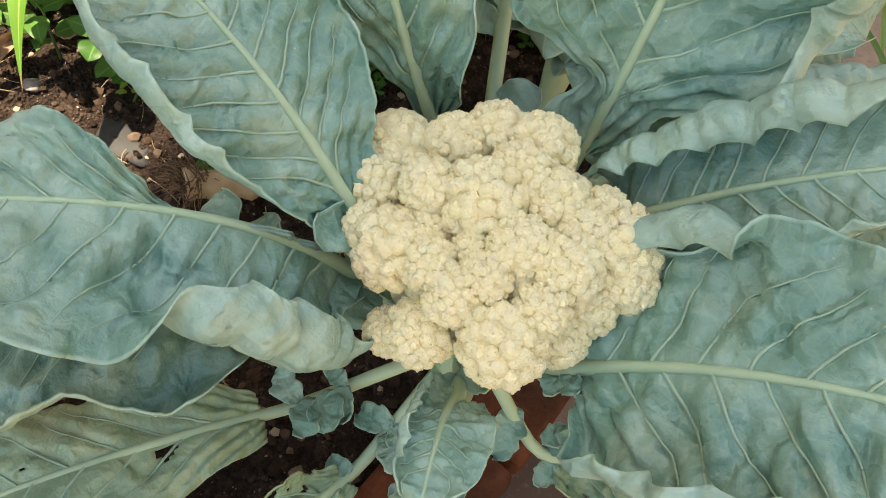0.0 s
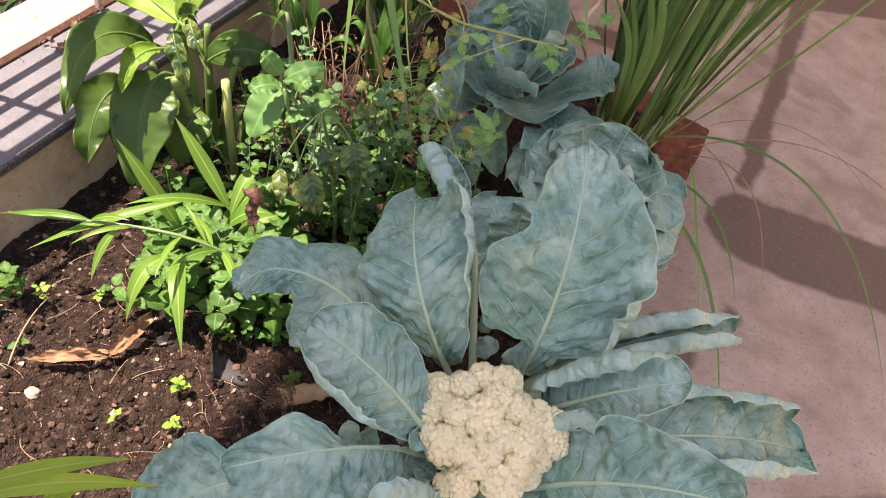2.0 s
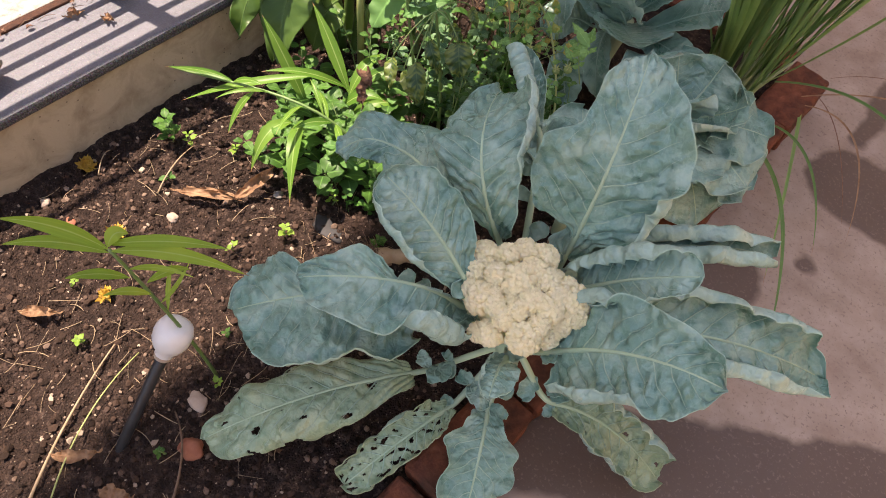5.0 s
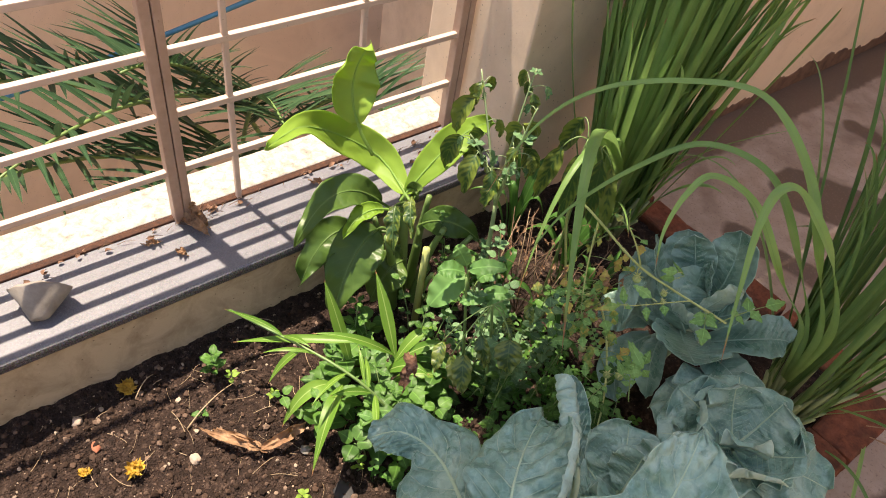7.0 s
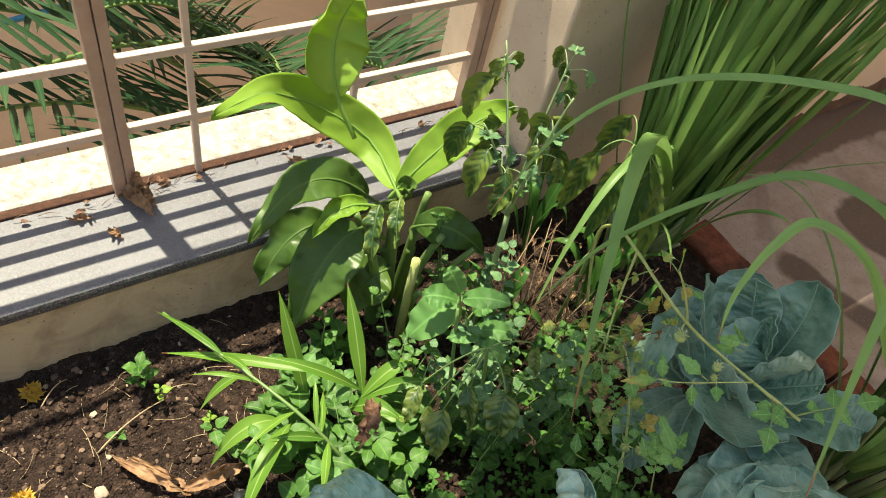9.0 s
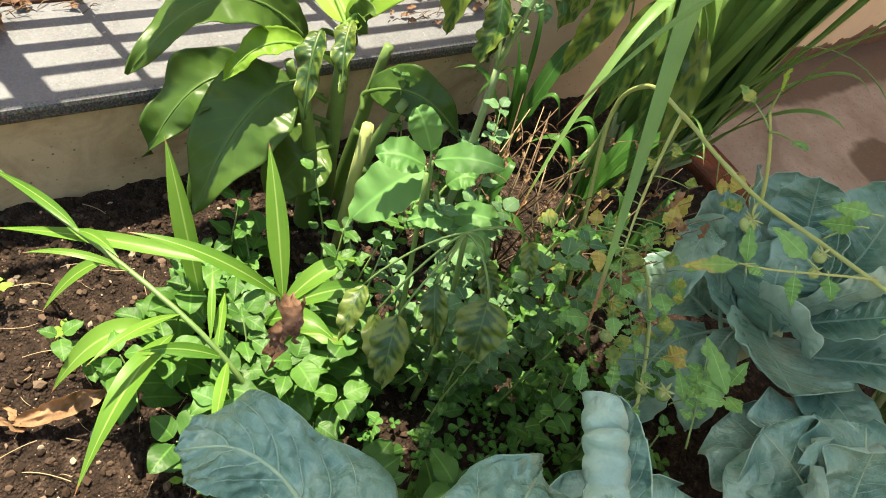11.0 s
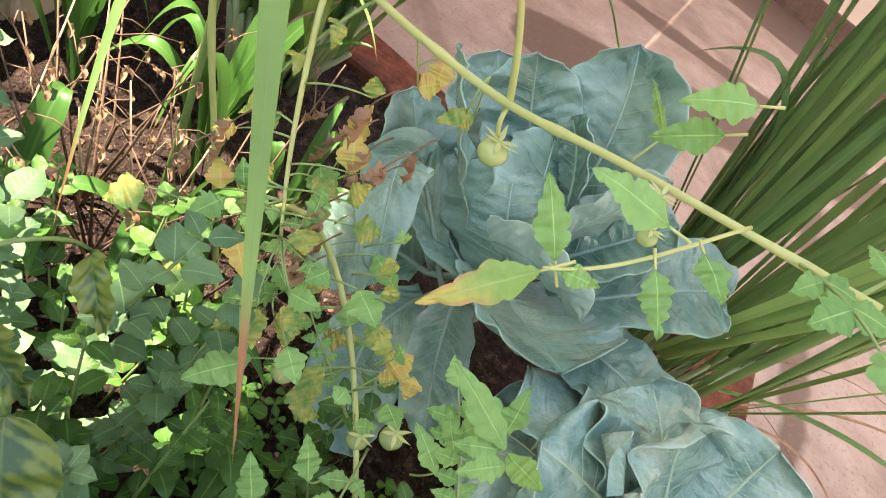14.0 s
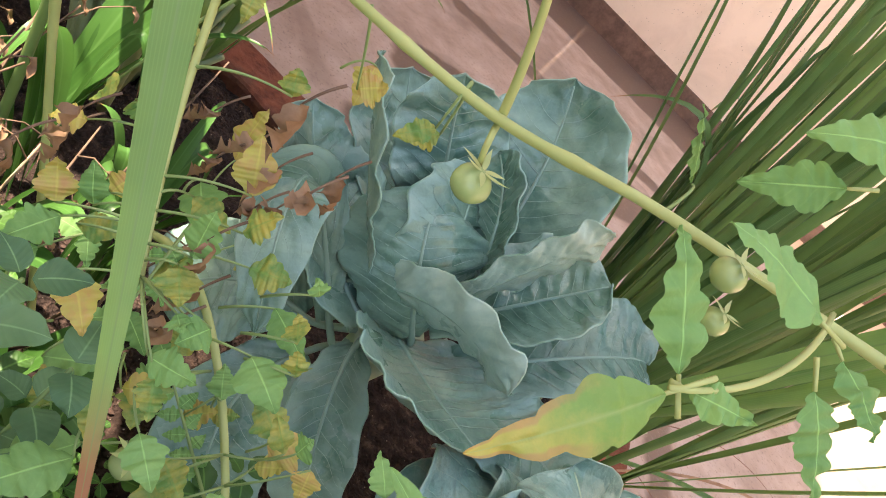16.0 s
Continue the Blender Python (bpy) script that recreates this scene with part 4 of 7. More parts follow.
    rows.append(dict(s=bow((0.100, -0.020, 0.270), (0.190, -0.010, 0.385), (0.297, 0.005, 0.430)), up=(-0.45, -0.5, 0.62), w=1.0, o=(profile((0, 0.060), (0.08, 0.095), (0.27, 0.128), (0.42, 0.078), (0.70, 0.056), (0.90, 0.036), (1.0, 0.0)), profile((0, 0.030), (0.06, 0.085), (0.30, 0.100), (0.60, 0.086), (0.80, 0.066), (0.93, 0.036), (1.0, 0.0))), roll=(4.4, 3.8), rim=(0.60, 0.62), radius=0.0105, pucker=0.0085, wave=0.008, lobes=0.10, quilt=0.007, fade=((0.30, 0.42), (0.50, 0.72))))
    rows.append(dict(s=((0.10, 0.05, 0.245), (0.24, 0.13, 0.365), (0.415, 0.27, 0.215)), up=(-0.15, -0.45, 0.88), w=0.092, o=broad, roll=(4.0, 4.0), rim=(0.55, 0.45), radius=0.0115, pucker=0.0095, wave=0.010, lobes=0.2))
    rows.append(dict(s=((0.05, -0.075, 0.235), (0.05, -0.10, 0.275), (0.075, -0.150, 0.28)), up=(0.0, -0.5, 0.85), w=0.032, o=broad, roll=(0, 3.2), rim=(1, 0.4), radius=0.006, pucker=0.0040, wave=0.004))
    rows.append(dict(s=((-0.07, -0.14, 0.10), (-0.15, -0.29, 0.17), (-0.245, -0.44, 0.035)), up=(-0.2, -0.3, 0.9), w=0.072, o=broad, roll=(-1.3, -1.5), rim=(0.42, 0.42), radius=0.030, pucker=0.0070, wave=0.010, holes=4, lobes=0.25, hs=0.02, quilt=0.005))
    rows.append(dict(s=((0.01, -0.13, 0.075), (0.0, -0.22, 0.12), (-0.03, -0.33, 0.03)), up=(0.0, -0.3, 0.95), w=0.050, o=broad, roll=(1.5, 2.4), rim=(0.4, 0.3), radius=0.014, pucker=0.0081, wave=0.010, holes=5, hs=0.22, lobes=0.45))
    rows.append(dict(s=((0.065, -0.10, 0.095), (0.10, -0.16, 0.12), (0.145, -0.235, 0.03)), up=(0.0, -0.3, 0.95), w=0.055, o=broad, roll=(0, 2.0), rim=(1, 0.7), radius=0.010, pucker=0.0068, wave=0.010, lobes=0.4))
    rows.append(dict(s=((0.13, -0.01, 0.095), (0.22, 0.05, 0.09), (0.34, 0.06, -0.015)), up=(0.0, -0.2, 0.98), w=0.072, o=broad, roll=(2.8, 1.6), rim=(0.3, 0.5), radius=0.016, pucker=0.0081, wave=0.012, holes=4, hs=0.02, lobes=0.35))
    for k, d in enumerate(rows):
        leaf = Leaf(d["s"], d["up"], d["w"], d["o"], d.get("roll", (0, 0)), d.get("rim", (1, 1)), d.get("radius", 0.012), 0.06, d.get("wave", 0), d.get("waves", 4), d.get("pucker", 0), 0.0, d.get("lobes", 0), k + 1, d.get("left", 1), d.get("right", 1), fade=d.get("fade", ((0.95, 1.0), (0.95, 1.0))), quilt=d.get("quilt", 0.002))
        nu, nv = (84, 64) if "holes" not in d else (84, 84)
        v, f, uv = leaf.blade(nu, nv, d.get("holes", 0), CAULI_AT, d.get("hs", 0.12))
        words = "blue-green cauliflower leaf with rolled edges" if "holes" not in d else "caterpillar-eaten cauliflower leaf full of holes"
        ob = solid(part("leaf", mesh_of("leaf", v, f, CAULI if "holes" not in d else CAULI_OLD, uv), None, plant, words), 0.0012, CAULI_BACK)
        small = d["w"] < 0.03
        part("midrib", mesh_of("midrib", *leaf.rib(heart + Vector((0, 0, -0.012 * (k % 5))), 0.0050 if not small else 0.0036, 0.0007, 18, CAULI_AT, 0.25, 8), RIB), None, ob)
        if not small:
            # small lobes along the stalk
            rnd = random.Random(k)
            a, b = heart + Vector((0, 0, -0.012 * (k % 5))), Vector(d["s"][0])
            for j in range(5):
                u = rnd.uniform(0.5, 1.0)
                p = a.lerp(b, u)
                t = (b - a).normalized()
                s = t.cross(Vector(d["up"])).normalized() * (1 if j % 2 else -1)
                ln = rnd.uniform(0.018, 0.036)
                e = p + s * ln + t * ln * 0.5 + Vector((0, 0, rnd.uniform(-0.3, 0.4) * ln))
                lobe = Leaf((p, p.lerp(e, 0.5) + Vector(d["up"]) * ln * 0.25, e), d["up"], ln * 0.42, broad, (0, 1.6), (1, 0.6), 0.006, 0.2, 0.003, 2, 0.003, 0, 0.3, k * 9 + j)
                lv, lf, luv = lobe.blade(16, 12, 0, CAULI_AT)
                solid(part("lobe", mesh_of("lobe", lv, lf, CAULI, luv), None, ob), 0.001, CAULI_BACK)
        part("venation", leaf.veins(8 if not small else 4, 0.0015, CAULI_AT, 0.24, 0.80).mesh("venation", VEIN), None, ob)


def tube_mesh(name, path, radii, sides, material):
    v, f = tube(path, radii, sides)
    return mesh_of(name, v, f, material)


make_cauliflower()

# ---- cabbages ----
def make_open_cabbage(at, rows, label, wave=0.009):
    """A cabbage whose leaves are told apart: direction, rise and length of each."""
    at = Vector(at)
    plant = thing("cabbage_plant", at, label, "vegetable plant", "cabbages in the bed")
    part("stem", tube_mesh("stem", [(0, 0, -at.z - 0.02), (0, 0, -at.z * 0.5), (0, 0, 0.02)], [0.014, 0.013, 0.022], 10, RIB), None, plant)
    for k, (az, el, length, wide) in enumerate(rows):
        a, e = radians(az), radians(el)
        d = Vector((math.cos(a), math.sin(a), 0))
        base = at + d * 0.010 + Vector((0, 0, 0.012 + 0.0006 * el))
        tip = base + d * length * math.cos(e) + Vector((0, 0, length * math.sin(e)))
        lift = Vector((0, 0, 1)) * math.cos(e) - d * math.sin(e)
        ctrl = base.lerp(tip, 0.5) + lift * length * (0.20 if el < 30 else -0.14)
        leaf = Leaf((base, ctrl, tip), lift, length * wide, (broad, broad), (0, 0), (1, 1), 0.01, 0.10 if el > 30 else 0.02, wave, 3.2, 0.0022, 0.15 * (k % 3 - 1), 0.12, 60 + k, quilt=0.0018, quilts=(9, 0.2, 0.94))
        v, f, uv = leaf.blade(40, 34, 0, at)
        ob = solid(part("leaf", mesh_of("leaf", v, f, CAULI, uv), None, plant), 0.001, CAULI_BACK)
        part("midrib", mesh_of("midrib", *leaf.rib(None, 0.0034, 0.0007, 14, at), RIB), None, ob)
        part("venation", leaf.veins(9, 0.0008, at, 0.2, 0.94).mesh("venation", VEIN), None, ob)


def make_head_cabbage():
    """The large cabbage: a closing heart among outer leaves that fold, cup and droop."""
    at = Vector((-0.285, 0.715, 0.0))
    plant = thing("cabbage_plant", at, "blue-green cabbage with a closing heart and folded outer leaves", "vegetable plant", "cabbages in the bed")
    part("stem", tube_mesh("stem", [(0, 0.01, -0.02), (-0.006, 0.0, 0.10), (0.004, -0.006, 0.215)], [0.013, 0.013, 0.026], 10, RIB), None, plant)
    heart = Vector((-0.280, 0.712, 0.205))
    # base, middle and tip of the rib, facing, half widths, cup
    tall = ((0, 0.34), (0.2, 0.66), (0.45, 0.96), (0.65, 1.0), (0.82, 0.86), (0.94, 0.52), (1, 0.0))
    rows = [
        ((-0.272, 0.699, 0.225), (-0.308, 0.690, 0.283), (-0.336, 0.728, 0.318), (0.05, -0.72, 0.65), 0.058, 0.062, -0.45),
        ((-0.275, 0.725, 0.235), (-0.300, 0.722, 0.300), (-0.322, 0.760, 0.330), (0.5, -0.3, 0.5), 0.045, 0.050, -0.35),
        ((-0.268, 0.727, 0.275), (-0.289, 0.742, 0.325), (-0.322, 0.765, 0.352), (-0.75, -0.55, 0.1), 0.022, 0.024, 0.2),
        ((-0.305, 0.750, 0.262), (-0.348, 0.772, 0.318), (-0.378, 0.775, 0.372), (0.12, -0.75, 0.55), 0.046, 0.044, 0.15),
        ((-0.271, 0.734, 0.255), (-0.283, 0.790, 0.338), (-0.318, 0.826, 0.412), (-0.25, -0.78, 0.40), 0.060, 0.062, 0.28),
        ((-0.324, 0.695, 0.240), (-0.378, 0.690, 0.312), (-0.422, 0.708, 0.368), (0.86, 0.30, 0.30), 0.030, 0.030, 0.25),
        ((-0.306, 0.688, 0.212), (-0.382, 0.707, 0.244), (-0.446, 0.739, 0.290), (0.70, -0.30, 0.62), 0.052, 0.050, 0.22),
        ((-0.275, 0.703, 0.255), (-0.250, 0.712, 0.330), (-0.230, 0.728, 0.384), (-0.62, 0.62, -0.10), 0.024, 0.020, 0.2),
        ((-0.269, 0.707, 0.238), (-0.226, 0.734, 0.300), (-0.195, 0.750, 0.346), (-0.45, -0.40, 0.75), 0.046, 0.044, 0.35),
        ((-0.335, 0.697, 0.226), (-0.277, 0.668, 0.282), (-0.214, 0.634, 0.296), (0.10, 0.92, 0.30), 0.022, 0.025, 0.3),
        ((-0.279, 0.700, 0.215), (-0.240, 0.662, 0.232), (-0.196, 0.628, 0.250), (0.06, 0.10, 0.98), 0.086, 0.080, 0.30),
        ((-0.254, 0.705, 0.205), (-0.162, 0.692, 0.232), (-0.097, 0.677, 0.225), (0.05, -0.25, 0.95), 0.044, 0.046, 0.05),
        ((-0.230, 0.715, 0.220), (-0.150, 0.770, 0.285), (-0.115, 0.790, 0.300), (-0.30, -0.35, 0.85), 0.052, 0.050, 0.18),
        ((-0.297, 0.685, 0.195), (-0.280, 0.640, 0.165), (-0.234, 0.600, 0.098), (-0.30, -0.55, 0.75), 0.032, 0.030, 0.12),
        ((-0.320, 0.680, 0.160), (-0.330, 0.615, 0.115), (-0.275, 0.572, 0.055), (-0.20, -0.55, 0.80), 0.046, 0.042, 0.08),
        ((-0.325, 0.677, 0.201), (-0.402, 0.668, 0.285), (-0.352, 0.592, 0.222), (-0.25, -0.45, 0.85), 0.028, 0.030, -0.05),
        ((-0.340, 0.690, 0.175), (-0.395, 0.676, 0.168), (-0.432, 0.645, 0.128), (0.10, -0.45, 0.88), 0.050, 0.046, 0.10),
        ((-0.300, 0.745, 0.225), (-0.370, 0.800, 0.270), (-0.420, 0.835, 0.320), (0.50, -0.55, 0.62), 0.056, 0.056, 0.2),
    ]
    blunt = ((0, 0.50), (0.2, 0.82), (0.45, 1.0), (0.72, 1.0), (0.90, 0.86), (0.97, 0.55), (1, 0.0))
    for k, (a, m, c, up, lw, rw, cup) in enumerate(rows):
        form = blunt if lw > 0.07 or lw < 0.026 else tall
        leaf = Leaf(bow(a, m, c), up, 1.0, (profile(*((u, w * lw) for u, w in form)), profile(*((u, w * rw) for u, w in form))), (0, 0), (1, 1), 0.01, cup, 0.0030, 4.3, 0.0022, 0.0, 0.09, 80 + k, quilt=0.0018, quilts=(9, 0.2, 0.94))
        v, f, uv = leaf.blade(52, 42, 0, at)
        ob = solid(part("leaf", mesh_of("leaf", v, f, CABBAGE, uv), None, plant), 0.0011, CABBAGE_BACK)
        part("midrib", mesh_of("midrib", *leaf.rib(heart + Vector((0, 0, -0.008 * (k % 4))), 0.0029, 0.0006, 14, at), CABBAGE_VEIN), None, ob)
        part("venation", leaf.veins(11, 0.0005, at, 0.2, 0.94).mesh("venation", CABBAGE_VEIN), None, ob)


make_head_cabbage()
make_open_cabbage((-0.045, 0.575, 0.175), [
    (185, 18, 0.135, 0.52), (228, 12, 0.140, 0.55), (268, 15, 0.135, 0.55), (310, 6, 0.150, 0.55), (350, 0, 0.175, 0.52), (28, 8, 0.165, 0.52), (75, 20, 0.140, 0.52), (130, 25, 0.135, 0.52),
    (205, 42, 0.115, 0.58), (255, 45, 0.110, 0.58), (320, 40, 0.120, 0.58), (20, 42, 0.120, 0.58), (85, 50, 0.115, 0.55), (150, 52, 0.110, 0.55), (300, 66, 0.090, 0.5), (330, -28, 0.185, 0.45), (15, -22, 0.190, 0.45), (142, 4, 0.175, 0.50), (170, -4, 0.165, 0.50), (112, 8, 0.170, 0.50),
], "low cabbage with wavy blue-green leaves behind the cauliflower", 0.011)
make_open_cabbage((-0.10, 0.33, 0.15), [
    (190, 30, 0.120, 0.55), (240, 35, 0.115, 0.55), (330, 30, 0.110, 0.55), (30, 35, 0.125, 0.55), (80, 40, 0.120, 0.52), (130, 25, 0.130, 0.55), (285, 55, 0.090, 0.55), (110, 62, 0.085, 0.55), (160, 5, 0.140, 0.52),
], "young cabbage plant under the cauliflower leaves")


# ---- lemongrass ----
def grass_blade(h, base, tip, rise, width, up, nu=16, fold=0.35, seed=0, twist=0.0, sway=(0, 0, 0)):
    base, tip, sway = Vector(base), Vector(tip), Vector(sway)
    mid = base.lerp(tip, 0.45) + Vector((0, 0, rise)) + sway
    leaf = Leaf((base, mid, base.lerp(tip, 0.8) + Vector((0, 0, rise * 0.6)) + sway * 0.6, tip), up, width, blade_outline, cup=fold, seed=seed, twist=twist)
    v, f, uv = leaf.blade(nu, 5)
    h.add(v, f, uv)


def make_lemongrass(at, count, reach, height, seed, label, toward=(0, 0), wide=(0.0042, 0.0080), material=LEMON):
    rnd = random.Random(seed)
    at = Vector(at)
    clump = thing("lemongrass_clump", at, label, "grass", "lemongrass clumps")
    for k in range(count):
        a, r = rnd.uniform(0, 2 * math.pi), 0.055 * math.sqrt(rnd.random())
        b = Vector((r * math.cos(a), r * math.sin(a), 0))
        lean = Vector((math.cos(a) + toward[0], math.sin(a) + toward[1], 0)) * rnd.uniform(0.2, 1.0)
        stalk = Heap()
        top = b + lean * 0.06 + Vector((0, 0, rnd.uniform(0.10, 0.16)))
        v, f = tube([b + Vector((0, 0, -0.04)), b.lerp(top, 0.4), top], [0.0068, 0.0062, 0.0042], 7)
        part("stalk", mesh_of("stalk", v, f, LEMON_SHEATH), None, clump)
        for j in range(rnd.randint(3, 4)):
            h = Heap()
            ln = (lean + Vector((rnd.uniform(-0.5, 0.5), rnd.uniform(-0.5, 0.5), 0))) * reach * rnd.uniform(0.5, 1.2)
            z = height * rnd.uniform(0.55, 1.1)
            tip = top + ln + Vector((0, 0, z * (0.95 if rnd.random() < 0.93 else 0.30)))
            grass_blade(h, b.lerp(top, rnd.uniform(0.5, 1.0)), tip, z * rnd.uniform(0.02, 0.34), rnd.uniform(*wide), UP + ln * -0.5, seed=k * 7 + j, twist=rnd.uniform(-0.8, 0.8), sway=(rnd.gauss(0, 0.035), rnd.gauss(0, 0.035), 0))
            part("blade", h.mesh("blade", material), None, clump)


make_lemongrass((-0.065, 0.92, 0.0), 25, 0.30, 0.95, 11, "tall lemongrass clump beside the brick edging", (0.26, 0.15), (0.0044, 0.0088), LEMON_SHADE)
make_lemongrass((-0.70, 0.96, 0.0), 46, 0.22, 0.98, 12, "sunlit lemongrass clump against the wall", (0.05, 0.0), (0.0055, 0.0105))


def lone_blade(owner, name, at, base, ctrl, tip, width, material, up=UP, fold=0.3, twist=0.0, seed=0, outline=blade_outline, nu=26, nv=7, label="", wave=0.0, pucker=0.0, lobes=0.0):
    """One leaf of its own under a plant; the points are world places."""
    leaf = Leaf((base, ctrl, tip), up, width, outline, cup=fold, twist=twist, seed=seed, wave=wave, pucker=pucker, lobes=lobes, grain=0.3)
    v, f, uv = leaf.blade(nu, nv, 0, at)
    return part(name, mesh_of(name, v, f, material, uv), None, owner, label)


def stem_part(owner, at, pts, r0, r1, material, name="stem", sides=7, n=14):
    o = Vector(at)
    path = [bezier(pts, i / (n - 1)) - o for i in range(n)]
    rad = [r0 + (r1 - r0) * i / (n - 1) for i in range(n)]
    v, f = tube(path, rad, sides)
    return part(name, mesh_of(name, v, f, material), None, owner)


# long blades of the lemongrass that arch over the bed
def make_arching():
    at = Vector((-0.065, 0.92, 0.0))
    clump = thing("lemongrass_shoot", at, "lemongrass shoot whose long blades arch over the bed", "grass", "lemongrass clumps")
    stem_part(clump, at, (at + Vector((-0.02, -0.03, -0.03)), at + Vector((-0.03, -0.05, 0.12)), at + Vector((-0.05, -0.08, 0.3))), 0.006, 0.004, LEMON_SHEATH, "stalk")
    # places along each blade and its half width
    for k, (pts, w) in enumerate([
        (((-0.085, 0.86, 0.15), (-0.07, 0.68, 0.45), (-0.11, 0.55, 0.66), (-0.195, 0.555, 0.770), (-0.291, 0.538, 0.838), (-0.361, 0.461, 0.846), (-0.429, 0.360, 0.823), (-0.460, 0.281, 0.766), (-0.450, 0.201, 0.680)), 0.0088),
        (((-0.090, 0.86, 0.15), (-0.09, 0.70, 0.42), (-0.14, 0.56, 0.64), (-0.230, 0.540, 0.742), (-0.314, 0.482, 0.764), (-0.354, 0.401, 0.728), (-0.386, 0.312, 0.655), (-0.386, 0.240, 0.575)), 0.0080),
    ] + [
        (((-0.080, 0.86, 0.15), (-0.06, 0.70, 0.45), (-0.10, 0.56, 0.67), (-0.173, 0.520, 0.760), (-0.193, 0.480, 0.775), (-0.179, 0.432, 0.750), (-0.141, 0.382, 0.689), (-0.093, 0.323, 0.620)), 0.0100),
        (((-0.095, 0.86, 0.15), (-0.10, 0.70, 0.42), (-0.14, 0.55, 0.60), (-0.222, 0.523, 0.700), (-0.282, 0.480, 0.730), (-0.286, 0.430, 0.713), (-0.274, 0.391, 0.671), (-0.250, 0.367, 0.630)), 0.0085),
    ]):
        leaf = Leaf(pts, (0.0, -0.3, 1.0), w, blade_outline, cup=0.3, seed=k)
        v, f, uv = leaf.blade(56, 7, 0, at)
        part("blade", mesh_of("blade", v, f, LEMON, uv), None, clump)
    at2 = Vector((-0.66, 0.90, 0.0))
    shoot = thing("lemongrass_shoot", at2, "lemongrass shoot with a drooping blade over the tomato", "grass", "lemongrass clumps")
    stem_part(shoot, at2, (at2, at2 + Vector((0.02, -0.03, 0.15)), at2 + Vector((0.05, -0.08, 0.34))), 0.006, 0.004, LEMON_SHEATH, "stalk")
    top = at2 + Vector((0.05, -0.08, 0.32))
    for k, (a, b, c, w) in enumerate([
        ((-0.62, 0.62, 0.66), (-0.50, 0.46, 0.66), (-0.322, 0.352, 0.335), 0.0150),
        ((-0.62, 0.72, 0.55), (-0.57, 0.52, 0.60), (-0.50, 0.42, 0.26), 0.0095),
    ]):
        leaf = Leaf((top, a, b, c), (0.3, -0.8, 0.6), w, blade_outline, cup=0.22, seed=k + 9)
        v, f, uv = leaf.blade(40, 7, 0, at2)
        part("blade", mesh_of("blade", v, f, LEMON, uv), None, shoot)


make_arching()


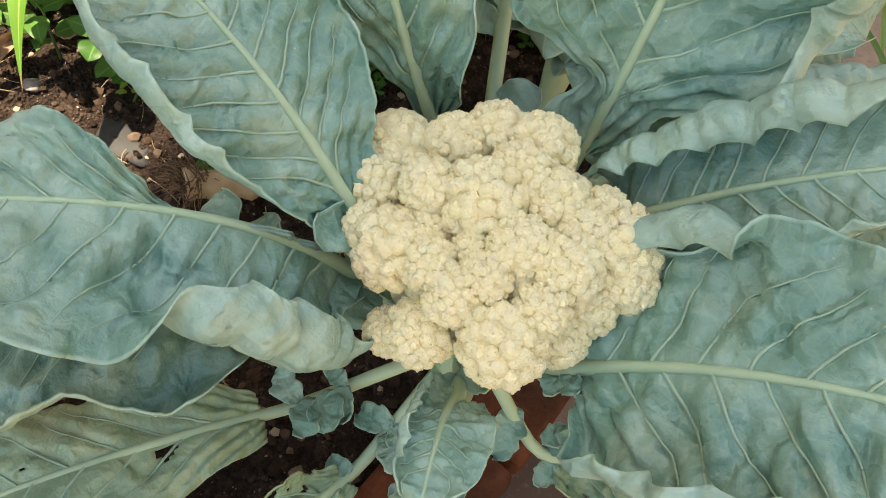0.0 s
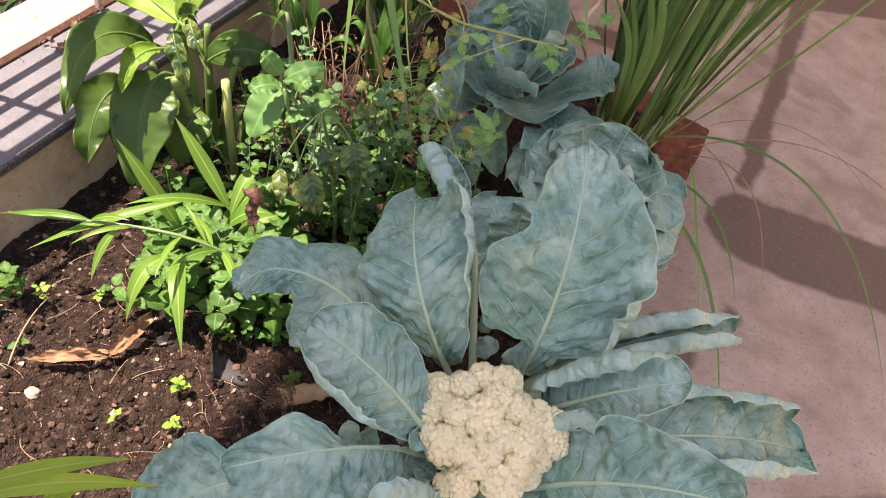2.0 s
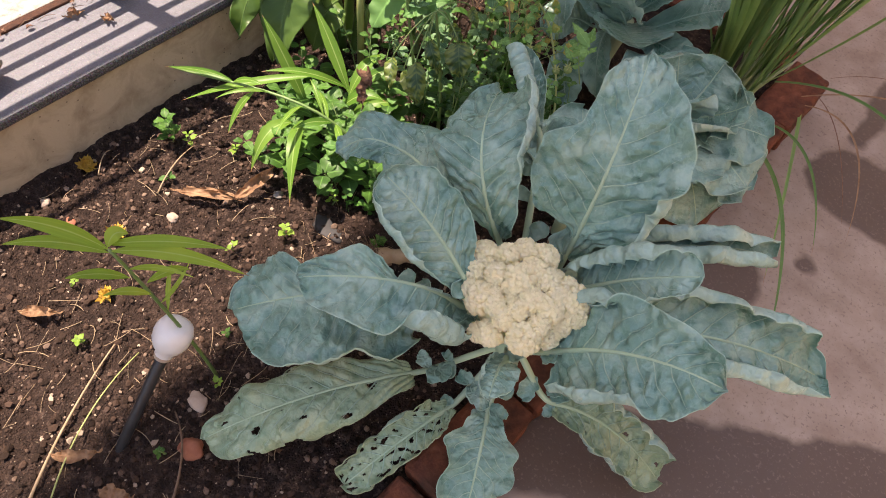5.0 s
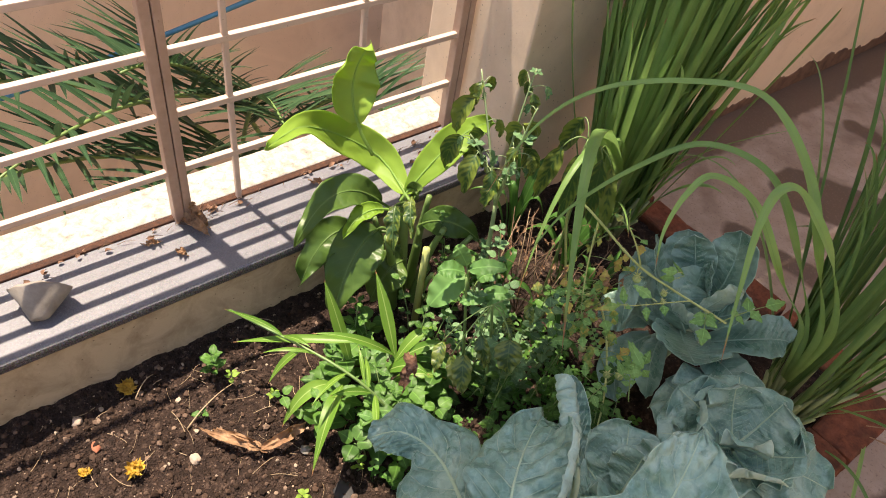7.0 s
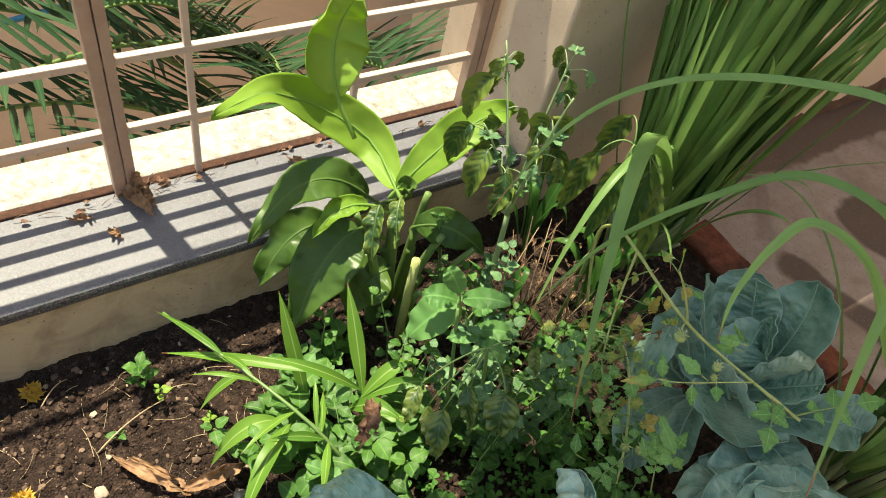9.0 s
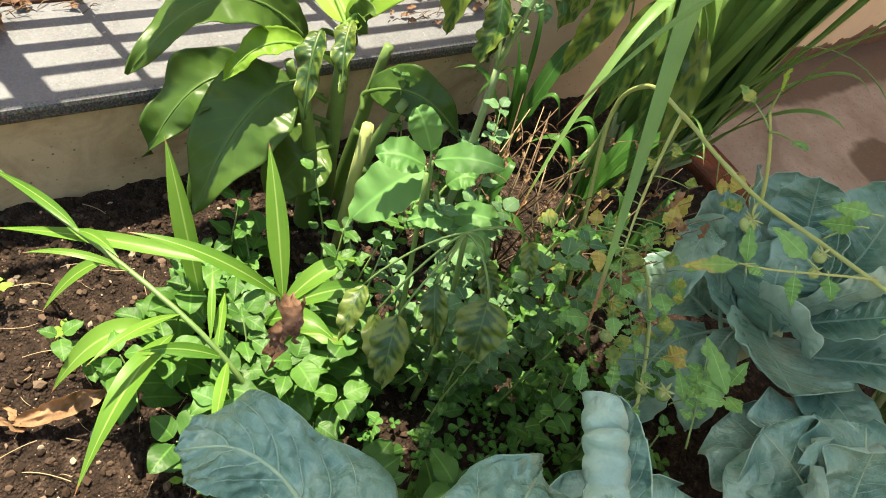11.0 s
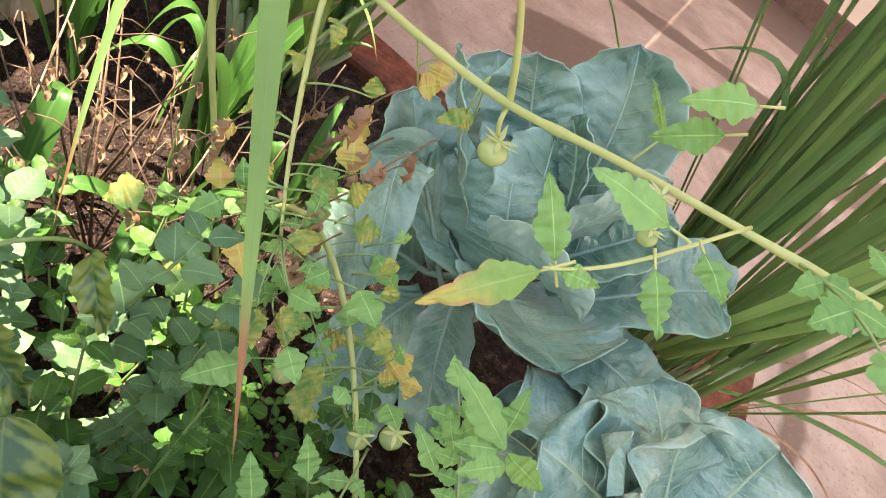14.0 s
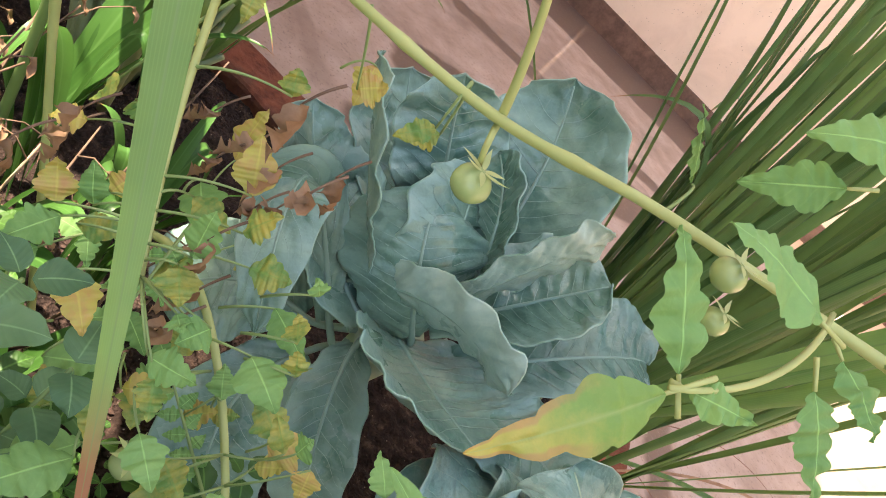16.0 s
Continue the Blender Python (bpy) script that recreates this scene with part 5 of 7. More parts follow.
# ---- canna with broad leaves ----
def make_canna():
    at = Vector((-0.80, 0.37, 0.0))
    plant = thing("canna_plant", at, "broad-leaved canna plant against the parapet, top leaves sunlit", "plant")
    for dx, dy, h, r, lx, ly in ((0, 0, 0.31, 0.016, -0.025, 0.0), (0.035, 0.02, 0.25, 0.012, 0.03, 0.03), (0.02, -0.035, 0.27, 0.013, 0.02, -0.05), (-0.02, -0.03, 0.26, 0.011, -0.01, -0.04), (0.06, 0.05, 0.23, 0.010, 0.04, 0.05), (-0.01, 0.04, 0.28, 0.012, 0.0, 0.02), (0.075, 0.0, 0.20, 0.009, 0.05, -0.02)):
        o = at + Vector((dx, dy, 0))
        top = o + Vector((lx, ly, h))
        stem_part(plant, at, (o + Vector((0, 0, -0.03)), o + Vector((0, 0, h * 0.5)), top), r, r * 0.55, STEM, "stem", 10)
        # the sheath that wraps its lower half
        stem_part(plant, at, (o + Vector((0.003, -0.002, -0.02)), o + Vector((0.002, -0.002, h * 0.25)), o.lerp(top, 0.5) + Vector((0.002, -0.003, 0))), r * 1.22, r * 0.85, CANNA, "sheath", 10)
    top = Vector((-0.790, 0.345, 0.34))
    # stalk's foot, spine, half width, material, up
    def leaf(foot, spine, w, m, up, cup=0.25, roll=(0, 0), wave=0.006, twist=0.0):
        k = len(plant.children)
        blade = Leaf(spine, up, w, ovate, roll, (0.55, 0.55), 0.010, cup, wave, 2.6, 0.003, twist, 0.12, k + 3)
        v, f, uv = blade.blade(44, 19, 0, at)
        ob = solid(part("leaf", mesh_of("leaf", v, f, m, uv), None, plant), 0.0007)
        part("midrib", mesh_of("midrib", *blade.rib(foot, 0.0030, 0.0006, 12, at), m), None, ob)
    leaf(top, (top, (-0.885, 0.345, 0.365), (-0.925, 0.275, 0.42), (-0.905, 0.17, 0.495), (-0.862, 0.073, 0.510)), 0.038, CANNA_YOUNG_LIT, (0.45, -0.45, 0.75), 0.3)
    leaf((-0.80, 0.26, 0.47), ((-0.828, 0.244, 0.525), (-0.870, 0.236, 0.590), (-0.872, 0.262, 0.630), (-0.855, 0.278, 0.672)), 0.046, CANNA_YOUNG_LIT, (0.75, -0.65, 0.1), 0.1, (1.6, 0), 0.014, 0.5)
    leaf(top, (top, (-0.79, 0.42, 0.43), (-0.79, 0.50, 0.48), (-0.794, 0.570, 0.440)), 0.034, CANNA_YOUNG_LIT, (0.4, -0.6, 0.7), 0.25)
    leaf((-0.80, 0.36, 0.28), ((-0.845, 0.330, 0.275), (-0.880, 0.225, 0.405), (-0.818, 0.104, 0.282)), 0.036, CANNA, (0.35, -0.4, 0.8), 0.2)
    leaf((-0.80, 0.34, 0.22), ((-0.862, 0.262, 0.215), (-0.862, 0.190, 0.255), (-0.838, 0.126, 0.132)), 0.040, CANNA, (0.35, -0.5, 0.6), 0.3, (0, 0), 0.012)
    leaf((-0.79, 0.34, 0.22), ((-0.808, 0.296, 0.245), (-0.790, 0.215, 0.250), (-0.750, 0.155, 0.105)), 0.056, CANNA, (0.42, -0.55, 0.55), 0.15)
    leaf((-0.79, 0.35, 0.18), ((-0.830, 0.272, 0.205), (-0.805, 0.205, 0.215), (-0.782, 0.165, 0.085)), 0.040, CANNA, (0.3, -0.5, 0.6), 0.2)
    leaf((-0.78, 0.35, 0.15), ((-0.765, 0.340, 0.162), (-0.760, 0.290, 0.175), (-0.768, 0.262, 0.065)), 0.046, CANNA, (0.35, -0.6, 0.6), 0.2)
    leaf((-0.78, 0.39, 0.20), ((-0.790, 0.402, 0.225), (-0.740, 0.440, 0.285), (-0.690, 0.490, 0.215)), 0.034, CANNA, (0.3, -0.6, 0.7), 0.2)
    leaf((-0.80, 0.35, 0.27), ((-0.815, 0.315, 0.290), (-0.82, 0.25, 0.325), (-0.800, 0.205, 0.270)), 0.019, CANNA_YOUNG_LIT, (0.25, -0.3, 0.9), 0.3, (2.0, 2.0))
    leaf((-0.80, 0.37, 0.30), ((-0.745, 0.285, 0.370), (-0.72, 0.26, 0.365), (-0.690, 0.250, 0.300)), 0.016, MOTTLED, (0.4, -0.7, 0.4), 0.4)
    leaf((-0.80, 0.37, 0.30), ((-0.735, 0.315, 0.385), (-0.71, 0.29, 0.385), (-0.680, 0.285, 0.340)), 0.013, MOTTLED, (0.4, -0.7, 0.4), 0.4)
    leaf((-0.80, 0.37, 0.30), ((-0.790, 0.36, 0.330), (-0.77, 0.36, 0.38), (-0.745, 0.34, 0.375)), 0.018, CANNA, (0.4, -0.7, 0.5), 0.4)
    v, f = tube([(0.095, -0.02, -0.02), (0.10, -0.025, 0.18), (0.10, -0.025, 0.26)], [0.008, 0.008, 0.0075], 8)
    part("cut_stalk", mesh_of("cut_stalk", v, f, VINE), None, plant, "pale cut stump of an old stalk")


make_canna()


# ---- lime-green grass sprigs ----
def make_sprig(at, nodes, rows, label, extra=7, material=LIME):
    at = Vector(at)
    plant = thing("grass_sprig", at, label, "grass", "grass sprigs")
    stem_part(plant, at, nodes, 0.0034, 0.0022, STEM, "stem", 6)
    for k, (a, b, c, w) in enumerate(rows):
        leaf = Leaf((a, b, c), UP + Vector((0.1, -0.5, 0)), w, lance, cup=0.22, seed=k, twist=0.3 * ((k % 3) - 1))
        v, f, uv = leaf.blade(26, 7, 0, at)
        part("blade", mesh_of("blade", v, f, material, uv), None, plant)
    rnd = random.Random(len(rows))
    for k in range(extra):
        # thinner blades between the large ones
        p = bezier(nodes, rnd.uniform(0.25, 0.95))
        a, ln = rnd.uniform(0, 6.283), rnd.uniform(0.06, 0.13)
        e = p + Vector((math.cos(a), math.sin(a), rnd.uniform(-0.1, 0.5))) * ln
        leaf = Leaf((p, p.lerp(e, 0.5) + Vector((0, 0, ln * 0.3)), e), UP + Vector((0.1, -0.5, 0)), rnd.uniform(0.004, 0.008), lance, cup=0.2, seed=k, twist=rnd.uniform(-0.6, 0.6))
        v, f, uv = leaf.blade(20, 5, 0, at)
        part("blade", mesh_of("blade", v, f, material, uv), None, plant)
    return plant


make_sprig((-0.47, 0.15, 0.0), ((-0.47, 0.15, -0.01), (-0.47, 0.11, 0.27), (-0.68, 0.02, 0.18), (-0.826, -0.038, 0.168)), [
    ((-0.603, 0.112, 0.11), (-0.665, 0.108, 0.24), (-0.715, 0.108, 0.288), 0.0135),
    ((-0.574, 0.196, 0.12), (-0.645, 0.210, 0.22), (-0.700, 0.217, 0.266), 0.0130),
    ((-0.600, 0.150, 0.19), (-0.690, 0.020, 0.20), (-0.785, -0.060, 0.122), 0.0090),
    ((-0.700, 0.015, 0.185), (-0.745, -0.005, 0.205), (-0.835, -0.050, 0.170), 0.0060),
    ((-0.660, 0.030, 0.18), (-0.680, 0.000, 0.16), (-0.672, -0.040, 0.100), 0.0080),
    ((-0.575, 0.070, 0.14), (-0.520, 0.005, 0.21), (-0.460, -0.065, 0.100), 0.0150),
    ((-0.590, 0.060, 0.13), (-0.605, 0.000, 0.17), (-0.590, -0.055, 0.070), 0.0140),
] + [
    ((-0.574, 0.190, 0.12), (-0.580, 0.245, 0.20), (-0.575, 0.297, 0.165), 0.0130),
    ((-0.574, 0.190, 0.12), (-0.550, 0.245, 0.19), (-0.525, 0.292, 0.170), 0.0110),
    ((-0.575, 0.170, 0.10), (-0.545, 0.200, 0.17), (-0.500, 0.225, 0.140), 0.0135),
    ((-0.560, 0.180, 0.08), (-0.530, 0.220, 0.14), (-0.495, 0.270, 0.100), 0.0120),
    ((-0.574, 0.195, 0.14), (-0.610, 0.120, 0.23), (-0.660, 0.050, 0.220), 0.0090),
], "bright lime-green broad grass sprig, sunlit")

make_sprig((-0.335, -0.350, 0.0), ((-0.335, -0.350, -0.01), (-0.330, -0.362, 0.16), (-0.338, -0.380, 0.31), (-0.363, -0.399, 0.436)), [
    ((-0.363, -0.399, 0.434), (-0.412, -0.425, 0.478), (-0.456, -0.476, 0.482), 0.0100),
    ((-0.361, -0.401, 0.432), (-0.408, -0.438, 0.462), (-0.435, -0.492, 0.464), 0.0085),
    ((-0.362, -0.400, 0.433), (-0.312, -0.338, 0.440), (-0.235, -0.290, 0.397), 0.0095),
    ((-0.372, -0.401, 0.439), (-0.320, -0.334, 0.446), (-0.271, -0.287, 0.416), 0.0085),
    ((-0.349, -0.396, 0.379), (-0.374, -0.424, 0.404), (-0.395, -0.459, 0.394), 0.0070),
    ((-0.340, -0.384, 0.331), (-0.355, -0.406, 0.360), (-0.372, -0.436, 0.348), 0.0060),
    ((-0.335, -0.385, 0.369), (-0.322, -0.348, 0.390), (-0.309, -0.332, 0.373), 0.0065),
    ((-0.333, -0.380, 0.310), (-0.315, -0.355, 0.345), (-0.334, -0.320, 0.355), 0.0035),
    ((-0.366, -0.399, 0.436), (-0.372, -0.382, 0.460), (-0.359, -0.370, 0.444), 0.0100),
], "lime-green grass sprig beside the lamp bulb", 2, LIME_PALE)


# ---- round-leaved weed ----
def round_leaf(u):
    return math.sin(math.pi * min(1, max(0, u)) ** 0.85) ** 0.55 if 0 < u < 1 else 0.0


def make_round_weed():
    at = Vector((-0.50, 0.33, 0.0))
    plant = thing("round_leaf_weed", at, "weed with large round pale green leaves", "weed")
    stem_part(plant, at, (at, at + Vector((-0.01, -0.02, 0.2)), (-0.535, 0.30, 0.36)), 0.004, 0.0025, STEM)
    for k, (a, b, c, w, m) in enumerate([
        ((-0.561, 0.322, 0.332), (-0.566, 0.283, 0.318), (-0.570, 0.254, 0.268), 0.031, WEED_PALE),
        ((-0.549, 0.310, 0.374), (-0.561, 0.297, 0.412), (-0.573, 0.294, 0.414), 0.016, WEED_PALE),
        ((-0.543, 0.310, 0.368), (-0.519, 0.330, 0.397), (-0.495, 0.359, 0.389), 0.015, WEED_PALE),
        ((-0.553, 0.313, 0.349), (-0.566, 0.285, 0.369), (-0.578, 0.268, 0.353), 0.018, WEED_PALE),
        ((-0.534, 0.333, 0.334), (-0.528, 0.341, 0.359), (-0.522, 0.359, 0.347), 0.014, WEED_PALE),
        ((-0.508, 0.336, 0.305), (-0.518, 0.308, 0.321), (-0.527, 0.290, 0.300), 0.014, WEED_PALE),
        ((-0.497, 0.332, 0.296), (-0.478, 0.336, 0.317), (-0.458, 0.350, 0.301), 0.015, WEED_PALE),
        ((-0.524, 0.343, 0.293), (-0.504, 0.361, 0.317), (-0.485, 0.388, 0.304), 0.015, WEED_PALE),
    ]):
        stem_part(plant, at, ((-0.530, 0.315, 0.27 + 0.01 * k), Vector((-0.530, 0.315, 0.31)).lerp(Vector(a), 0.6), a), 0.0018, 0.0013, STEM, "petiole", 5, 8)
        lone_blade(plant, "leaf", at, a, b, c, w, m, (0.15, -0.55, 0.8), 0.12, 0, k, round_leaf, 22, 13, wave=0.003, pucker=0.002)


make_round_weed()


# ---- plants with drooping mottled leaves ----
def make_wilted(at, hub, rows, label):
    at = Vector(at)
    plant = thing("wilted_plant", at, label, "plant", "wilting plants")
    stem_part(plant, at, (at, at.lerp(Vector(hub), 0.5) + Vector((0.02, 0, 0)), hub), 0.0045, 0.0028, STEM)
    for k, (a, c, w) in enumerate(rows):
        a, c, h = Vector(a), Vector(c), Vector(hub)
        stem_part(plant, at, (h, h.lerp(a, 0.35) + Vector((0.004 * (k % 3 - 1), 0.004, 0.022)), h.lerp(a, 0.85) + Vector((0, 0, 0.018)), a), 0.0016, 0.0011, STEM, "petiole", 5, 10)
        mid = a.lerp(c, 0.45) + Vector((0.008, -0.012, 0.016))
        lone_blade(plant, "leaf", at, a, mid, c, w, MOTTLED, (0.30, -0.75, 0.55), 0.18, 0.2 * (k % 3 - 1), k + 2, ovate, 24, 13, wave=0.004, pucker=0.003, lobes=0.15)


make_wilted((-0.45, 0.34, 0.0), (-0.475, 0.32, 0.33), [
    ((-0.412, 0.318, 0.300), (-0.380, 0.296, 0.248), 0.026),
    ((-0.441, 0.268, 0.315), (-0.405, 0.262, 0.265), 0.014),
    ((-0.435, 0.230, 0.290), (-0.392, 0.200, 0.240), 0.019),
    ((-0.466, 0.231, 0.246), (-0.410, 0.216, 0.216), 0.014),
    ((-0.455, 0.399, 0.310), (-0.419, 0.380, 0.291), 0.010),
    ((-0.452, 0.339, 0.302), (-0.412, 0.332, 0.292), 0.013),
    ((-0.494, 0.231, 0.261), (-0.462, 0.194, 0.228), 0.013),
], "wilting plant with dark drooping yellow-mottled leaves")
make_wilted((-0.60, 0.66, 0.0), (-0.61, 0.64, 0.50), [
    ((-0.635, 0.60, 0.48), (-0.655, 0.585, 0.330), 0.019),
    ((-0.60, 0.62, 0.48), (-0.600, 0.620, 0.300), 0.021),
    ((-0.575, 0.66, 0.47), (-0.560, 0.670, 0.290), 0.019),
    ((-0.56, 0.68, 0.45), (-0.52, 0.68, 0.280), 0.017),
    ((-0.65, 0.66, 0.52), (-0.70, 0.68, 0.380), 0.020),
], "wilting plant with large dark drooping leaves by the wall")

def make_chilli():
    """An upright pale stem that forks, with curled leaves hanging from its twigs."""
    at = Vector((-0.655, 0.482, 0.0))
    plant = thing("wilted_plant", at, "wilting chilli plant with a pale stem and curled dark leaves", "plant", "wilting plants")
    fork = Vector((-0.662, 0.478, 0.355))
    stem_part(plant, at, (at + Vector((0, 0, -0.02)), (-0.650, 0.486, 0.18), fork), 0.0062, 0.0046, SAPLING, "stem", 9)
    tops = [Vector((-0.80, 0.50, 0.59)), Vector((-0.645, 0.505, 0.60)), Vector((-0.735, 0.44, 0.50)), Vector((-0.70, 0.54, 0.64))]
    rnd = random.Random(29)
    for top in tops:
        mid = fork.lerp(top, 0.5) + Vector((rnd.uniform(-0.015, 0.015), rnd.uniform(-0.015, 0.015), 0.02))
        stem_part(plant, at, (fork, mid, top), 0.0036, 0.0014, SAPLING, "branch", 7)
        for j in range(9):
            p = bezier((fork, mid, top), rnd.uniform(0.25, 1.0))
            a = rnd.uniform(0, 6.283)
            e = p + Vector((math.cos(a), math.sin(a), 0.4)) * rnd.uniform(0.012, 0.030)
            stem_part(plant, at, (p, p.lerp(e, 0.6) + Vector((0, 0, 0.006)), e), 0.0011, 0.0008, SAPLING, "petiole", 5, 6)
            ln = rnd.choice((0.022, 0.030, 0.045, 0.075, 0.09))
            c = e + Vector((math.cos(a) * 0.3, math.sin(a) * 0.3, -1)).normalized() * ln
            lone_blade(plant, "leaf", at, e, e.lerp(c, 0.35) + Vector((math.cos(a), math.sin(a), 0.3)) * ln * 0.25, c, ln * 0.22, MOTTLED if ln > 0.04 else BUSH, (0.4, -0.7, 0.5), 0.5, rnd.uniform(-1.2, 1.2), j, ovate, 18, 9, wave=0.003, pucker=0.003, lobes=0.2)
    for j in range(12):
        # tufts of small leaves at the joints of the stem
        h = Heap()
        leaf_cluster(h, (at.lerp(fork, 0.5 + 0.5 * j / 12) if j < 5 else fork.lerp(tops[j % 4], rnd.uniform(0.1, 1.0))) - at, rnd.uniform(0.014, 0.024), 5, rnd, 0.7, 0.1, ovate, 0.34)
        part("whorl", h.mesh("whorl", BUSH), None, plant)


# ---- tomato vine ----
def lobed(count, deep, shift):
    """Half the outline of a leaflet: a long oval with rounded lobes that point forwards."""
    def at(u):
        if not 0 < u < 1:
            return 0.0
        base = min(1.0, (u / 0.30) ** 0.7) * min(1.0, 1.42 * (1 - u) ** 0.80)
        s = (u ** 0.92 * count + shift) % 1.0
        lobe = math.sin(math.pi * s ** 1.35) ** 0.55
        return base * (1 - deep * (1 - lobe) * min(1, (1 - u) / 0.12))
    return at


LOBED = [(lobed(4.3 + 0.5 * (j % 4), 0.21 + 0.05 * (j % 3), 0.37 * j), lobed(4.6 + 0.5 * (j % 3), 0.21 + 0.04 * (j % 4), 0.53 * j + 0.3)) for j in range(8)]


def compound_leaf(owner, at, base, tip, size, material, seed, pairs=3, up=(0, -0.3, 1)):
    """A tomato leaf: a stalk with pairs of toothed leaflets; each leaflet is a part."""
    rnd = random.Random(seed)
    base, tip, up = Vector(base), Vector(tip), Vector(up)
    d = (tip - base)
    length = d.length
    t = d.normalized()
    side = t.cross(up).normalized()
    ctrl = base.lerp(tip, 0.5) + up.normalized() * length * 0.15
    stem_part(owner, at, (base, ctrl, tip), 0.0012, 0.0006, LEAF_STALK, "leaf_stalk", 5, 8)
    spots = [(1.0, 0, 1.25)]
    for i in range(pairs):
        u = 0.32 + 0.6 * i / max(1, pairs)
        spots += [(u, -1, 0.75 + 0.35 * i / pairs), (u + 0.04, 1, 0.75 + 0.35 * i / pairs)]
    for k, (u, s, f) in enumerate(spots):
        p = bezier((base, ctrl, tip), min(1, u))
        way = (t * (1.0 if s == 0 else 0.45) + side * s * 0.9 + up.normalized() * rnd.uniform(-0.25, 0.15)).normalized()
        ln = size * f * rnd.uniform(0.85, 1.15)
        e = p + way * ln - Vector((0, 0, ln * 0.18))
        m = p.lerp(e, 0.5) + up.normalized() * ln * 0.12
        lone_blade(owner, "leaflet", at, p, m, e, ln * 0.36, material, up, -0.10, rnd.uniform(-0.3, 0.3), seed * 13 + k, LOBED[(seed + k) % 8], 52, 9, wave=ln * 0.02, pucker=0.0016, lobes=0.12)


def ball(owner, name, c, r, material, squash=0.92, label=""):
    v, f = BALL3
    w = np.array([1 + 0.035 * math.cos(5 * math.atan2(p[1], p[0])) * (1 - abs(p[2])) for p in v])
    me = mesh_of(name, (v * w[:, None] * np.array([r, r, r * squash]) + np.array(c)).tolist(), f, material)
    return part(name, me, None, owner, label)


def make_tomato():
    at = Vector((-0.47, 0.62, 0.0))
    plant = thing("tomato_plant", at, "tomato vine with green fruit and yellowing leaves over the cabbage", "vegetable plant")
    main = (at, (-0.535, 0.63, 0.16), (-0.575, 0.61, 0.33), (-0.535, 0.578, 0.418), (-0.470, 0.555, 0.440), (-0.400, 0.531, 0.452), (-0.337, 0.511, 0.466), (-0.275, 0.494, 0.490), (-0.16, 0.50, 0.51))
    v, f = tube([strand(main, i / 47) - at for i in range(48)], [0.0030 - 0.0012 * i / 47 + 0.0006 * (i % 7 == 3) for i in range(48)], 9)
    part("stem", mesh_of("stem", v, f, VINE), None, plant)
    stem_part(plant, at, ((-0.46, 0.60, 0.20), (-0.41, 0.57, 0.30), (-0.345, 0.53, 0.26), (-0.275, 0.489, 0.205), (-0.225, 0.41, 0.180)), 0.0028, 0.0018, VINE, "stem", 8, 20)
    stem_part(plant, at, ((-0.337, 0.515, 0.463), (-0.35, 0.50, 0.51), (-0.372, 0.482, 0.548)), 0.0019, 0.0012, VINE, "stem", 6)
    stem_part(plant, at, ((-0.337, 0.515, 0.463), (-0.335, 0.50, 0.46), (-0.331, 0.512, 0.447)), 0.0014, 0.0012, VINE, "fruit_stalk", 5, 6)
    # fruit with its crown of sepals
    for c, r in (((-0.329, 0.506, 0.443), 0.0078), ((-0.260, 0.470, 0.497), 0.0055), ((-0.268, 0.496, 0.222), 0.0085), ((-0.285, 0.482, 0.215), 0.0075), ((-0.35, 0.47, 0.235), 0.008), ((-0.253, 0.465, 0.486), 0.0045)):
        fruit = ball(plant, "tomato", (Vector(c) - at)[:], r, GREEN_TOMATO, label="small unripe green tomato")
        h = Heap()
        for j in range(6):
            a = j * 1.047 + r * 100
            d = Vector((math.cos(a), math.sin(a), 0))
            p = Vector(c) - at + Vector((0, 0, r * 0.88))
            leaf = Leaf((p, p + d * r * 0.8 + Vector((0, 0, r * 0.1)), p + d * r * 1.5 + Vector((0, 0, r * 0.5 * (j % 2)))), UP, r * 0.18, lance)
            h.add(*leaf.blade(7, 3))
        part("calyx", h.mesh("calyx", VINE), None, fruit)
    vines = [((-0.470, 0.555, 0.440), (-0.40, 0.53, 0.455), (-0.337, 0.515, 0.463), (-0.275, 0.512, 0.485), (-0.222, 0.505, 0.500), (-0.13, 0.50, 0.50)),
             ((-0.46, 0.60, 0.20), (-0.41, 0.565, 0.265), (-0.365, 0.535, 0.265), (-0.32, 0.515, 0.245), (-0.275, 0.48, 0.21), (-0.225, 0.41, 0.180)),
             ((-0.47, 0.555, 0.44), (-0.44, 0.52, 0.36), (-0.40, 0.49, 0.31))]
    stem_part(plant, at, vines[2], 0.0022, 0.0012, VINE, "stem", 6)

    def leaflet(a, c, w, m, near_stalk=False):
        # a toothed leaflet on a stalk from the nearest vine
        a, c = Vector(a), Vector(c)
        k = len(plant.children)
        near = min((bezier(v, i / 20) for v in vines for i in range(21)), key=lambda p: (p - a).length)
        if (near - a).length > 0.05:
            near = a + (near - a).normalized() * 0.022 + Vector((0, 0.004, -0.012))
        if near_stalk:
            near = a + (a - c) * 0.3
            stem_part(plant, at, (near, near.lerp(a, 0.5), a), 0.0007, 0.0005, VINE, "leaf_stalk", 5, 5)
        else:
            stem_part(plant, at, (near, near.lerp(a, 0.5) + Vector((0, -0.01, 0.012)), a), 0.0008, 0.0005, LEAF_STALK, "leaf_stalk", 5, 9)
        face = Vector((0.05 + 0.3 * math.sin(k * 2.1), -0.6 + 0.25 * math.cos(k * 1.3), 0.8))
        mid = a.lerp(c, 0.5) + face.normalized() * (c - a).length * 0.13
